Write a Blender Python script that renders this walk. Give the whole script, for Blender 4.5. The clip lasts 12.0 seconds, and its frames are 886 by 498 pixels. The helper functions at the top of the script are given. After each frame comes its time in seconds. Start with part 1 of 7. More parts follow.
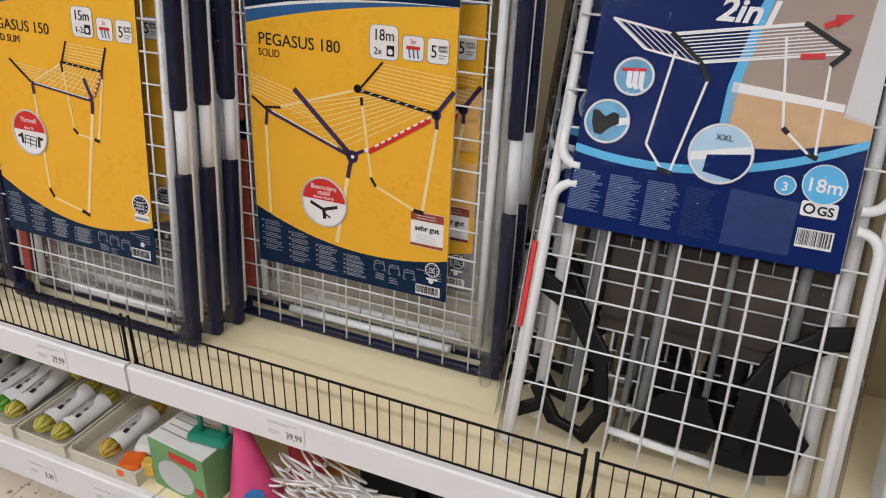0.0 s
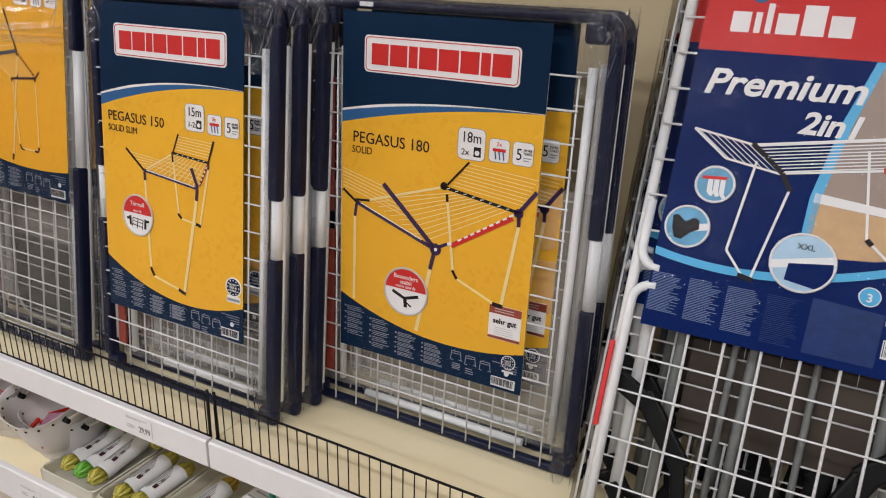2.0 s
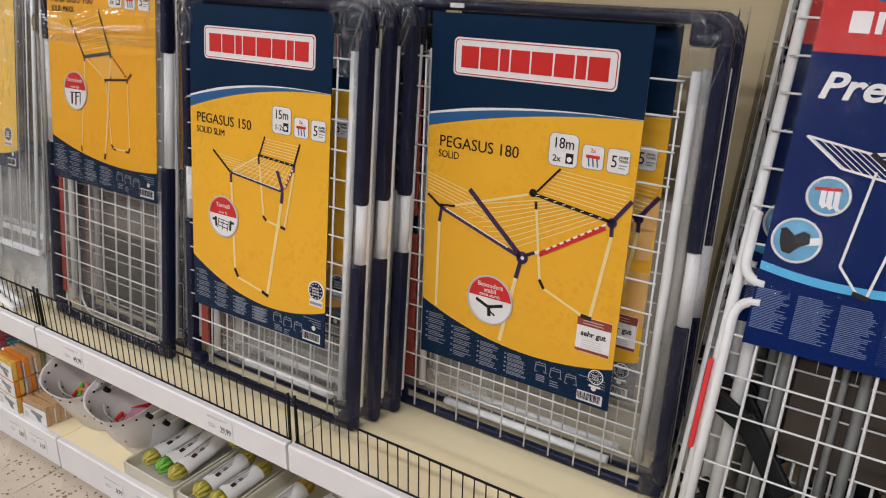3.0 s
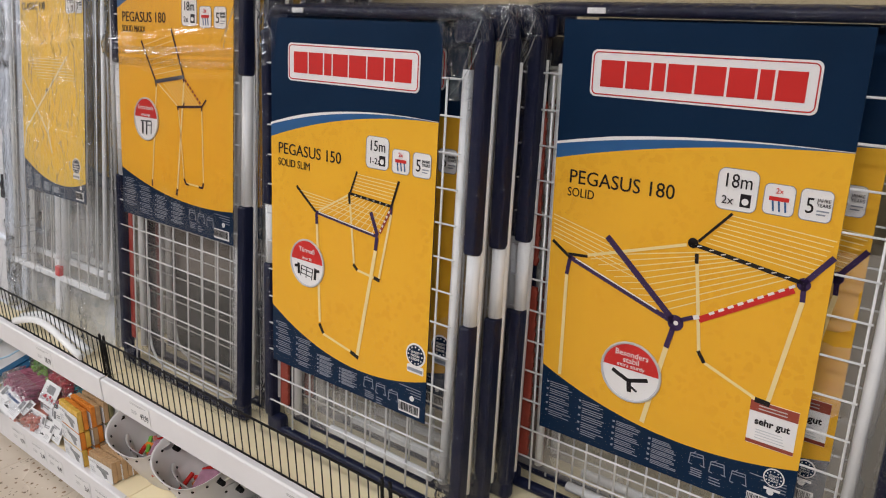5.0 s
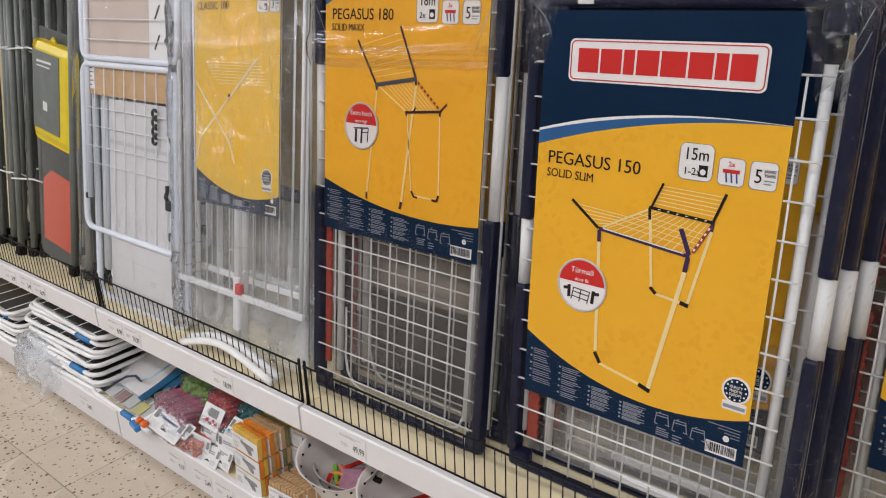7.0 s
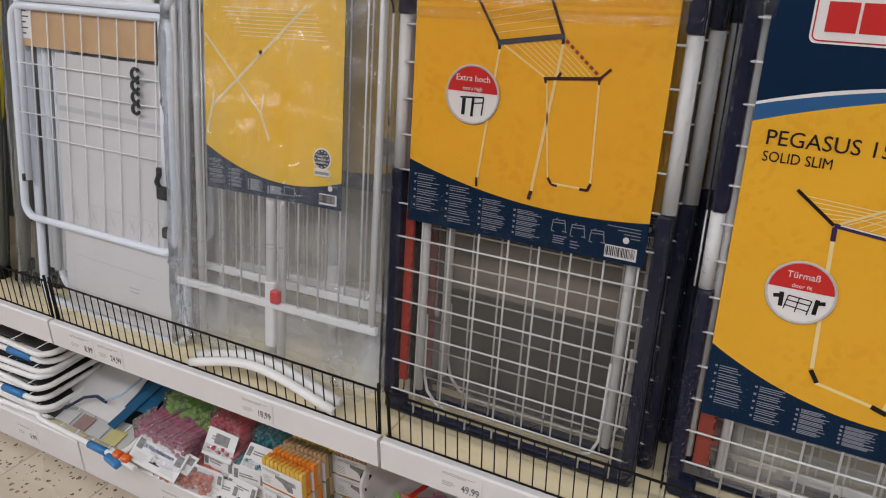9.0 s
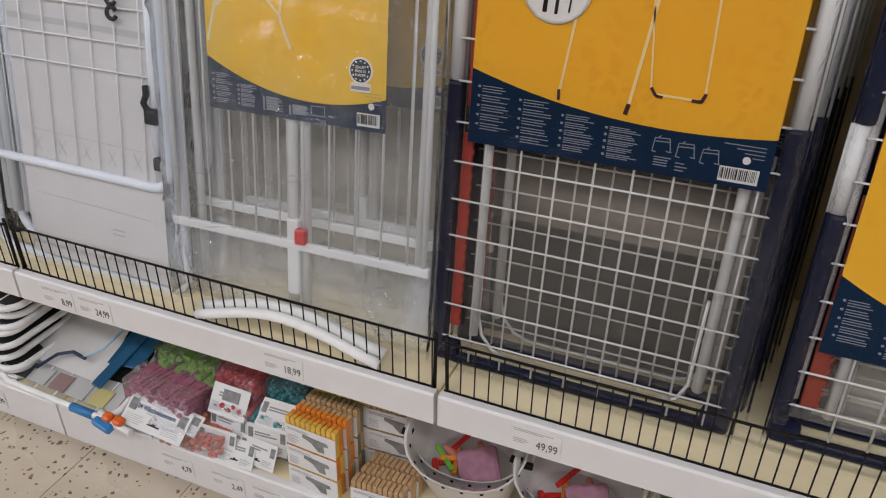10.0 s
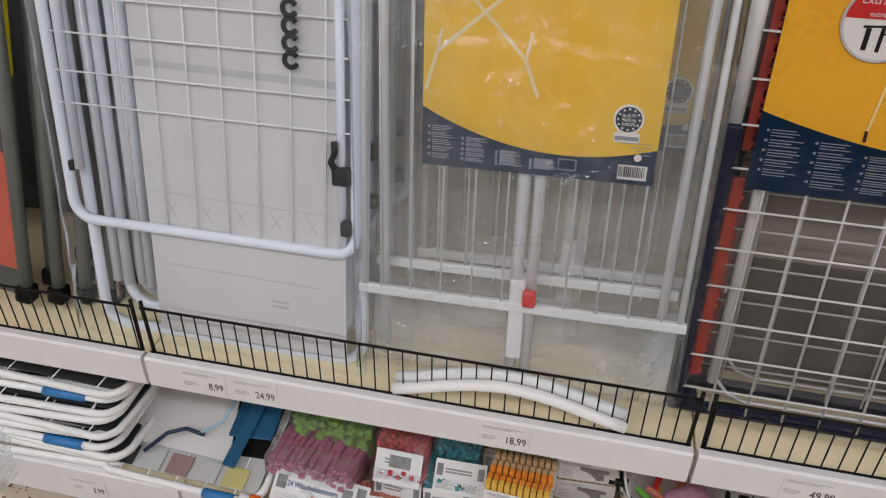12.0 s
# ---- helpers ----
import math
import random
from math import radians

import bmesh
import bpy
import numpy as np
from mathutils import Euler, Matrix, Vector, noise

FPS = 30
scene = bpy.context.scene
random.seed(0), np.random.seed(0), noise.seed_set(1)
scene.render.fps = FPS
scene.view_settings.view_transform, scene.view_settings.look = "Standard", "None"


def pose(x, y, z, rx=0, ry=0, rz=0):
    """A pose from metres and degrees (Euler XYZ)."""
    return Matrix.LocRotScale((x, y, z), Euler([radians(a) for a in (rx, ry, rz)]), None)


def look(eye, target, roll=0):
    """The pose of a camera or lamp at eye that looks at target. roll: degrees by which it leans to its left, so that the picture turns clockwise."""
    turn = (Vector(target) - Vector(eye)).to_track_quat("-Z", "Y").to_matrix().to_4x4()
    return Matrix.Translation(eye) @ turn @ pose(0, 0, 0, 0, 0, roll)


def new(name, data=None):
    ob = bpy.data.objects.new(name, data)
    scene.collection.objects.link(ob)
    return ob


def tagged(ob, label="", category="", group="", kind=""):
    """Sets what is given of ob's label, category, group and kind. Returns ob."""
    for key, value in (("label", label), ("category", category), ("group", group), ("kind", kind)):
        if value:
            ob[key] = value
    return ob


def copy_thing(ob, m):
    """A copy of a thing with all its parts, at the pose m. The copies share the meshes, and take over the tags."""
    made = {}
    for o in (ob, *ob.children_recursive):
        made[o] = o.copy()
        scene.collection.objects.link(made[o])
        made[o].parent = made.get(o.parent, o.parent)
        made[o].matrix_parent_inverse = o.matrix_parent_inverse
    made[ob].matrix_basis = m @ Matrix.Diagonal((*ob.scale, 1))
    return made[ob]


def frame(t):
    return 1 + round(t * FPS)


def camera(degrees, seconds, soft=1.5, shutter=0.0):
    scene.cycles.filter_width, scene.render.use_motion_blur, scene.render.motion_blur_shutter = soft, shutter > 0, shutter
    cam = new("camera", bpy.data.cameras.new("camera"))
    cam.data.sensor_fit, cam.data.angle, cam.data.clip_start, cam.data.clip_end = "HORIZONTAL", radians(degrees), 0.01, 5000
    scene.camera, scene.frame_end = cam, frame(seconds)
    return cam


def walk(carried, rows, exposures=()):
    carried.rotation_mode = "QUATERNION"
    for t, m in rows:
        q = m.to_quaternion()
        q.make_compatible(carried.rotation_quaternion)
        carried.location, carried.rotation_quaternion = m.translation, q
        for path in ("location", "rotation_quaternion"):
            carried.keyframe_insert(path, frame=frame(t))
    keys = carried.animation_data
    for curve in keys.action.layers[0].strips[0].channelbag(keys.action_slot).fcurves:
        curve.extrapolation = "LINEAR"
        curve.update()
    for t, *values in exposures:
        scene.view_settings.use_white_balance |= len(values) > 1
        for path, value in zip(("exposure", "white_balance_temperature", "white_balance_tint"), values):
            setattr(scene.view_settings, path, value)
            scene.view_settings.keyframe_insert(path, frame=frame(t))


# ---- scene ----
cam = camera(60.1, 12.0, soft=1.1)
PATH = [
    (0, (-0.126, -0.001, 1.471), (-0.814, 1.647, 0.57), 1.4),
    (0.5, (-0.124, -0.003, 1.49), (-0.925, 1.599, 0.601), 1.3),
    (1, (-0.128, -0.019, 1.495), (-0.946, 1.583, 0.621), 1.6),
    (1.5, (-0.129, -0.028, 1.503), (-0.97, 1.61, 0.721), 1.9),
    (2, (-0.142, -0.046, 1.512), (-1.019, 1.605, 0.8), 1.6),
    (2.5, (-0.142, -0.054, 1.51), (-1.139, 1.536, 0.818), 1.0),
    (2.7, (-0.16, -0.051, 1.515), (-1.169, 1.526, 0.812), 1.0),
    (4.3, (-0.371, 0.142, 1.477), (-1.514, 1.625, 0.774), -0.8),
    (4.5, (-0.387, 0.156, 1.475), (-1.556, 1.626, 0.786), -1.0),
    (5, (-0.449, 0.154, 1.474), (-1.626, 1.626, 0.803), -0.7),
    (5.5, (-0.598, 0.07, 1.482), (-1.772, 1.545, 0.815), -1.0),
    (6, (-0.735, -0.023, 1.486), (-1.928, 1.443, 0.833), -1.7),
    (6.5, (-0.81, -0.046, 1.486), (-2.041, 1.402, 0.863), -1.6),
    (7, (-0.942, -0.021, 1.476), (-2.156, 1.413, 0.79), -2.2),
    (7.2, (-1.015, 0.007, 1.474), (-2.222, 1.416, 0.727), -2.8),
    (8.8, (-1.512, -0.029, 1.478), (-2.419, 1.549, 0.65), -0.5),
    (9, (-1.574, -0.035, 1.468), (-2.439, 1.565, 0.636), -0.1),
    (9.5, (-1.688, -0.023, 1.438), (-2.467, 1.607, 0.579), 0.9),
    (10, (-1.874, 0.047, 1.397), (-2.528, 1.633, 0.369), 0.7),
    (10.5, (-2.059, 0.067, 1.403), (-2.695, 1.629, 0.329), -0.2),
    (11, (-2.254, 0.074, 1.413), (-2.719, 1.667, 0.296), 1.0),
    (11.5, (-2.413, 0.058, 1.448), (-2.792, 1.662, 0.315), 0.5),
    (12, (-2.501, 0.066, 1.47), (-2.85, 1.679, 0.34), 0.9),
]
walk(cam, [(t, look(eye, target, roll)) for t, eye, target, roll in PATH],
     exposures=((0.0, 0.05), (4.5, 0.0), (7.2, -0.02), (9.0, -0.26), (12.0, -0.30)))

# ---- light ----
world = bpy.data.worlds.new("world")
scene.world = world
world.use_nodes = True
world.node_tree.nodes["Background"].inputs[0].default_value = (0.9, 0.95, 1.0, 1)
world.node_tree.nodes["Background"].inputs[1].default_value = 0.05
LAMP_WATTS = 24
BOARD, BASE, FLOOR = 0.485, 0.105, -0.03      # heights of the upper board, the base board and the floor
FRONT = 0.985                                  # front of the shelf rails


# ---- helpers of this place ----
def part(name, bm, material, parent=None, label=""):
    me = bpy.data.meshes.new(name)
    bm.to_mesh(me)
    bm.free()
    me.materials.append(material)
    ob = new(name, me)
    if parent is not None:
        ob.parent = parent
    if label:
        tagged(ob, label)
    return ob


def smooth(ob):
    for p in ob.data.polygons:
        p.use_smooth = True
    return ob


def thing(name, label, category, m=None, group="", kind=""):
    ob = new(name)
    ob.empty_display_size = 0.05
    if m is not None:
        ob.matrix_world = m
    return tagged(ob, label, category, group, kind)


def box(bm, c, s, bevel=0.0, turn=None):
    vs = bmesh.ops.create_cube(bm, size=1.0)["verts"]
    for v in vs:
        v.co = Vector((v.co.x * s[0], v.co.y * s[1], v.co.z * s[2]))
    if bevel:
        es = list({e for v in vs for e in v.link_edges})
        r = bmesh.ops.bevel(bm, geom=es, offset=bevel, segments=2, affect="EDGES", profile=0.5)
        vs = list({v for f in r["faces"] for v in f.verts} | {v for v in vs if v.is_valid})
    for v in vs:
        if turn is not None:
            v.co = turn @ v.co
        v.co += Vector(c)
    return bm


def boxed(*args, **kw):
    return box(bmesh.new(), *args, **kw)


def tube(bm, pts, r, seg=8, closed=False, ends=True):
    pts = [Vector(p) for p in pts]
    n = len(pts)
    rings = []
    side = None
    for i, p in enumerate(pts):
        a = pts[i - 1] if i or closed else p
        b = pts[(i + 1) % n] if i < n - 1 or closed else p
        d = (b - a).normalized()
        if side is None:
            side = d.orthogonal().normalized()
        side = (side - d * side.dot(d)).normalized()
        up = d.cross(side)
        rings.append([bm.verts.new(p + (side * math.cos(2 * math.pi * k / seg) + up * math.sin(2 * math.pi * k / seg)) * r) for k in range(seg)])
    pairs = list(zip(rings, rings[1:])) + ([(rings[-1], rings[0])] if closed else [])
    for r0, r1 in pairs:
        for k in range(seg):
            bm.faces.new((r0[k], r0[(k + 1) % seg], r1[(k + 1) % seg], r1[k])).smooth = True
    if not closed and ends:
        bm.faces.new(rings[0][::-1])
        bm.faces.new(rings[-1])
    return bm


def tubed(*args, **kw):
    return tube(bmesh.new(), *args, **kw)


def rounded(x0, x1, z0, z1, r, y=0.0, n=5):
    """A rounded rectangle's outline in the xz plane."""
    out = []
    for cx, cz, a in ((x1 - r, z1 - r, 0), (x0 + r, z1 - r, 90), (x0 + r, z0 + r, 180), (x1 - r, z0 + r, 270)):
        for i in range(n + 1):
            t = radians(a + 90 * i / n)
            out.append((cx + r * math.cos(t), y, cz + r * math.sin(t)))
    return out


def plate(bm, outline, y, thick):
    """A flat plate in the xz plane from an outline of (x, z), its face at y and its back thick behind it."""
    f = [bm.verts.new((p[0], y, p[-1])) for p in outline]
    b = [bm.verts.new((p[0], y + thick, p[-1])) for p in outline]
    n = len(f)
    bm.faces.new(f)
    bm.faces.new(b[::-1])
    for i in range(n):
        bm.faces.new((f[i], b[i], b[(i + 1) % n], f[(i + 1) % n]))
    bmesh.ops.recalc_face_normals(bm, faces=bm.faces[:])
    return bm


def plated(outline, y, thick=0.0008):
    return plate(bmesh.new(), outline, y, thick)


def stroke(bm, a, b, w, y, thick=0.0006):
    a, b = Vector((a[0], 0, a[1])), Vector((b[0], 0, b[1]))
    d = (b - a)
    if d.length < 1e-6:
        return bm
    s = Vector((-d.z, 0, d.x)).normalized() * w / 2
    return plate(bm, [(q.x, q.z) for q in (a - s, b - s, b + s, a + s)], y, thick)


def disc(cx, cz, r, n=28, a0=0, a1=360):
    return [(cx + r * math.cos(radians(a0 + (a1 - a0) * i / n)), cz + r * math.sin(radians(a0 + (a1 - a0) * i / n))) for i in range(n + (a1 - a0 < 360))]


def ring(bm, cx, cz, r, w, y, n=24):
    tube(bm, [(x, y, z) for x, z in disc(cx, cz, r, n)], w / 2, seg=6, closed=True)
    return bm


def lettering(name, text, x, z, size, y, material, parent, align="LEFT", shear=0.0, turn=0.0, stretch=1.0, heavy=0.0, width=0.0):
    """Printed words on a front that looks towards -y, their baseline at z."""
    cu = bpy.data.curves.new(name, "FONT")
    cu.body, cu.size, cu.align_x, cu.extrude, cu.shear, cu.offset = text, size, align, 0.0003, shear, heavy
    cu.resolution_u = 3
    tmp = bpy.data.objects.new(name, cu)
    scene.collection.objects.link(tmp)
    bpy.context.view_layer.update()
    me = bpy.data.meshes.new_from_object(tmp.evaluated_get(bpy.context.evaluated_depsgraph_get()))
    bpy.data.objects.remove(tmp)
    bpy.data.curves.remove(cu)
    if width:
        xs = [v.co.x for v in me.vertices]
        stretch = width / (max(xs) - min(xs))
    me.transform(pose(x, y, z) @ pose(0, 0, 0, 0, turn, 0) @ pose(0, 0, 0, 90) @ Matrix.Diagonal((stretch, 1, 1, 1)))
    me.materials.clear()
    me.materials.append(material)
    ob = new(name, me)
    ob.parent = parent
    return ob


# ---- materials ----
def material(name, rgb, rough=0.5, metal=0.0, var=0.12, scale=40.0, bump=0.0, bump_scale=200.0, alt=None, coat=0.0, wear=0.0, spec=0.5):
    m = bpy.data.materials.new(name)
    m.use_nodes = True
    n, l = m.node_tree.nodes, m.node_tree.links
    b = n["Principled BSDF"]
    b.inputs["Roughness"].default_value, b.inputs["Metallic"].default_value = rough, metal
    b.inputs["Coat Weight"].default_value = coat
    b.inputs["Specular IOR Level"].default_value = spec
    tc = n.new("ShaderNodeTexCoord")
    n1, n2 = n.new("ShaderNodeTexNoise"), n.new("ShaderNodeTexNoise")
    n1.inputs["Scale"].default_value, n1.inputs["Detail"].default_value = scale, 5
    n2.inputs["Scale"].default_value, n2.inputs["Detail"].default_value = scale / 9, 3
    l.new(tc.outputs["Object"], n1.inputs["Vector"])
    l.new(tc.outputs["Object"], n2.inputs["Vector"])
    add = n.new("ShaderNodeMath")
    add.operation = "ADD"
    l.new(n1.outputs["Fac"], add.inputs[0])
    l.new(n2.outputs["Fac"], add.inputs[1])
    mr = n.new("ShaderNodeMapRange")
    mr.inputs[1].default_value, mr.inputs[2].default_value = 0.6, 1.4
    l.new(add.outputs[0], mr.inputs[0])
    mix = n.new("ShaderNodeMix")
    mix.data_type = "RGBA"
    lo = alt or tuple(c * (1 - var) for c in rgb)
    hi = rgb if alt else tuple(min(1, c * (1 + var * 0.6)) for c in rgb)
    mix.inputs[6].default_value, mix.inputs[7].default_value = (*lo, 1), (*hi, 1)
    l.new(mr.outputs[0], mix.inputs[0])
    l.new(mix.outputs[2], b.inputs["Base Color"])
    rr = n.new("ShaderNodeMapRange")
    rr.inputs[3].default_value, rr.inputs[4].default_value = max(0.02, rough - 0.08), min(1, rough + 0.1)
    l.new(n2.outputs["Fac"], rr.inputs[0])
    l.new(rr.outputs[0], b.inputs["Roughness"])
    if bump:
        n3, bp = n.new("ShaderNodeTexNoise"), n.new("ShaderNodeBump")
        n3.inputs["Scale"].default_value, n3.inputs["Detail"].default_value = bump_scale, 4
        bp.inputs["Strength"].default_value, bp.inputs["Distance"].default_value = bump, 0.002
        l.new(tc.outputs["Object"], n3.inputs["Vector"])
        l.new(n3.outputs["Fac"], bp.inputs["Height"])
        l.new(bp.outputs[0], b.inputs["Normal"])
    return m


def film_material(name, tint, haze, gloss_rough, bump, scale, streak=(1, 1, 1), ior=1.2, cloud=(0.82, 0.84, 0.86)):
    """Clear wrapping film: see-through, with crinkled gloss and a little milky haze."""
    m = bpy.data.materials.new(name)
    m.use_nodes = True
    n, l = m.node_tree.nodes, m.node_tree.links
    n.remove(n["Principled BSDF"])
    out = n["Material Output"]
    tr, gl, df = n.new("ShaderNodeBsdfTransparent"), n.new("ShaderNodeBsdfGlossy"), n.new("ShaderNodeBsdfDiffuse")
    tr.inputs[0].default_value = (*tint, 1)
    df.inputs[0].default_value = (*cloud, 1)
    gl.inputs["Roughness"].default_value = gloss_rough
    tc, mp = n.new("ShaderNodeTexCoord"), n.new("ShaderNodeMapping")
    mp.inputs["Scale"].default_value = streak
    n1, n2 = n.new("ShaderNodeTexNoise"), n.new("ShaderNodeTexNoise")
    n1.inputs["Scale"].default_value, n1.inputs["Detail"].default_value, n1.inputs["Distortion"].default_value = scale, 3, 1.2
    n2.inputs["Scale"].default_value, n2.inputs["Detail"].default_value = scale * 0.5, 4
    bp = n.new("ShaderNodeBump")
    bp.inputs["Strength"].default_value, bp.inputs["Distance"].default_value = bump, 0.02
    l.new(tc.outputs["Object"], mp.inputs[0])
    l.new(mp.outputs[0], n1.inputs["Vector"])
    l.new(mp.outputs[0], n2.inputs["Vector"])
    l.new(n1.outputs["Fac"], bp.inputs["Height"])
    fr = n.new("ShaderNodeFresnel")
    fr.inputs[0].default_value = ior
    l.new(bp.outputs[0], fr.inputs["Normal"])
    l.new(bp.outputs[0], gl.inputs["Normal"])
    hz = n.new("ShaderNodeMapRange")
    hz.inputs[1].default_value, hz.inputs[2].default_value = 0.35, 0.75
    hz.inputs[3].default_value, hz.inputs[4].default_value = haze * 0.4, haze * 1.8
    l.new(n2.outputs["Fac"], hz.inputs[0])
    m1, m2 = n.new("ShaderNodeMixShader"), n.new("ShaderNodeMixShader")
    l.new(hz.outputs[0], m1.inputs[0])
    l.new(tr.outputs[0], m1.inputs[1])
    l.new(df.outputs[0], m1.inputs[2])
    l.new(fr.outputs[0], m2.inputs[0])
    l.new(m1.outputs[0], m2.inputs[1])
    l.new(gl.outputs[0], m2.inputs[2])
    l.new(m2.outputs[0], out.inputs[0])
    return m


def terrazzo_material(name):
    m = material(name, (0.63, 0.54, 0.43), 0.27, alt=(0.55, 0.46, 0.36), scale=12, bump=0.05)
    n, l = m.node_tree.nodes, m.node_tree.links
    b = n["Principled BSDF"]
    base = b.inputs["Base Color"].links[0].from_socket
    tc, ge = n.new("ShaderNodeTexCoord"), n.new("ShaderNodeNewGeometry")
    for scale, size, rgb in ((75, 0.30, (0.14, 0.09, 0.055)), (48, 0.26, (0.24, 0.15, 0.09)), (60, 0.24, (0.62, 0.55, 0.44))):
        vo, no, th, mx = n.new("ShaderNodeTexVoronoi"), n.new("ShaderNodeTexNoise"), n.new("ShaderNodeMapRange"), n.new("ShaderNodeMix")
        vo.inputs["Scale"].default_value, vo.inputs["Randomness"].default_value = scale, 1.0
        no.inputs["Scale"].default_value = scale * 1.6
        mxv = n.new("ShaderNodeVectorMath")
        mxv.operation = "MULTIPLY_ADD"
        mxv.inputs[1].default_value = (0.012, 0.012, 0.0)
        l.new(no.outputs["Color"], mxv.inputs[0])
        l.new(ge.outputs["Position"], mxv.inputs[2])
        l.new(mxv.outputs[0], vo.inputs["Vector"])
        l.new(ge.outputs["Position"], no.inputs["Vector"])
        pick = n.new("ShaderNodeSeparateColor")
        l.new(vo.outputs["Color"], pick.inputs[0])
        sub = n.new("ShaderNodeMath")
        sub.operation, sub.inputs[1].default_value = "MULTIPLY", 0.62
        l.new(pick.outputs[0], sub.inputs[0])
        cmp = n.new("ShaderNodeMath")
        cmp.operation = "ADD"
        l.new(vo.outputs["Distance"], cmp.inputs[0])
        l.new(sub.outputs[0], cmp.inputs[1])
        th.inputs[1].default_value, th.inputs[2].default_value = size + 0.1, size + 0.03
        th.inputs[3].default_value, th.inputs[4].default_value = 0.0, 1.0
        l.new(cmp.outputs[0], th.inputs[0])
        mx.data_type = "RGBA"
        mx.inputs[7].default_value = (*rgb, 1)
        l.new(th.outputs[0], mx.inputs[0])
        l.new(base, mx.inputs[6])
        base = mx.outputs[2]
    l.new(base, b.inputs["Base Color"])
    return m


def flowered(m, ink):
    """A faint printed pattern of leaves and petals in a second ink, thick in places and absent in others."""
    n, l = m.node_tree.nodes, m.node_tree.links
    b = n["Principled BSDF"]
    base = b.inputs["Base Color"].links[0].from_socket
    tc, warp, vo, patch = n.new("ShaderNodeTexCoord"), n.new("ShaderNodeTexNoise"), n.new("ShaderNodeTexVoronoi"), n.new("ShaderNodeTexNoise")
    warp.inputs["Scale"].default_value, warp.inputs["Detail"].default_value = 38, 2
    mv = n.new("ShaderNodeVectorMath")
    mv.operation = "MULTIPLY_ADD"
    mv.inputs[1].default_value = (0.030, 0.0, 0.030)
    l.new(tc.outputs["Object"], warp.inputs["Vector"])
    l.new(warp.outputs["Color"], mv.inputs[0])
    l.new(tc.outputs["Object"], mv.inputs[2])
    vo.inputs["Scale"].default_value = 58
    l.new(mv.outputs[0], vo.inputs["Vector"])
    petal, where, both, mx = n.new("ShaderNodeMapRange"), n.new("ShaderNodeMapRange"), n.new("ShaderNodeMath"), n.new("ShaderNodeMix")
    petal.inputs[1].default_value, petal.inputs[2].default_value = 0.47, 0.38
    l.new(vo.outputs["Distance"], petal.inputs[0])
    patch.inputs["Scale"].default_value, patch.inputs["Detail"].default_value = 6.5, 2
    l.new(tc.outputs["Object"], patch.inputs["Vector"])
    where.inputs[1].default_value, where.inputs[2].default_value = 0.45, 0.60
    where.inputs[4].default_value = 0.36
    l.new(patch.outputs["Fac"], where.inputs[0])
    both.operation = "MULTIPLY"
    l.new(petal.outputs[0], both.inputs[0])
    l.new(where.outputs[0], both.inputs[1])
    mx.data_type = "RGBA"
    mx.inputs[7].default_value = (*ink, 1)
    l.new(both.outputs[0], mx.inputs[0])
    l.new(base, mx.inputs[6])
    l.new(mx.outputs[2], b.inputs["Base Color"])
    return m


WHITE_METAL = material("white_coated_steel", (0.86, 0.85, 0.835), 0.38, var=0.06, scale=30)
RAIL = material("rail_plastic", (0.75, 0.725, 0.72), 0.42, var=0.05, scale=14, bump=0.03)
BOARD_M = material("cream_shelf_board", (0.92, 0.80, 0.535), 0.30, var=0.06, scale=8, alt=(0.87, 0.745, 0.48), bump=0.04)
BLACK_WIRE = material("black_wire", (0.010, 0.008, 0.007), 0.45, var=0.3, scale=60, spec=0.15)
NAVY = material("navy_plastic", (0.010, 0.013, 0.037), 0.30, var=0.25, scale=30, bump=0.03, spec=0.22)
GREY_NAVY = material("grey_blue_tube", (0.05, 0.055, 0.085), 0.42, var=0.2, scale=30)
PRINT_NAVY = material("printed_navy", (0.006, 0.022, 0.056), 0.32, var=0.25, scale=5, spec=0.10)
PRINT_YELLOW = flowered(material("printed_yellow", (0.84, 0.455, 0.034), 0.33, var=0.05, scale=12, alt=(0.80, 0.415, 0.028), spec=0.2), (0.72, 0.325, 0.018))
PRINT_LEMON = flowered(material("printed_lemon_yellow", (0.86, 0.555, 0.033), 0.33, var=0.05, scale=12, alt=(0.83, 0.52, 0.026), spec=0.2), (0.75, 0.41, 0.017))
PRINT_WHITE = material("printed_white", (0.82, 0.80, 0.78), 0.4, var=0.05, scale=20)
PRINT_RED = material("printed_red", (0.60, 0.030, 0.026), 0.38, var=0.08, scale=20, spec=0.22)
PRINT_BLUE = material("printed_light_blue", (0.020, 0.105, 0.27), 0.35, var=0.1, scale=20)
PRINT_GREY = material("printed_grey_text", (0.27, 0.29, 0.34), 0.45, var=0.15, scale=60)
PRINT_BLACK = material("printed_black", (0.014, 0.011, 0.012), 0.45, var=0.2, scale=40, spec=0.22)
PRINT_CREAM = material("printed_pale_wire", (0.85, 0.68, 0.32), 0.4, var=0.06, scale=30)
PRINT_PALE_YELLOW = material("printed_pale_yellow", (0.84, 0.74, 0.44), 0.4, var=0.06, scale=30)
PRINT_PURPLE = material("printed_purple", (0.048, 0.026, 0.085), 0.4, var=0.15, scale=30, spec=0.22)
RED_BROWN = material("red_brown_plastic", (0.30, 0.050, 0.03), 0.45, var=0.25, scale=60, bump=0.1)
RED_STRIP = material("red_strip_plastic", (0.38, 0.04, 0.027), 0.4, var=0.2, scale=60, bump=0.1)
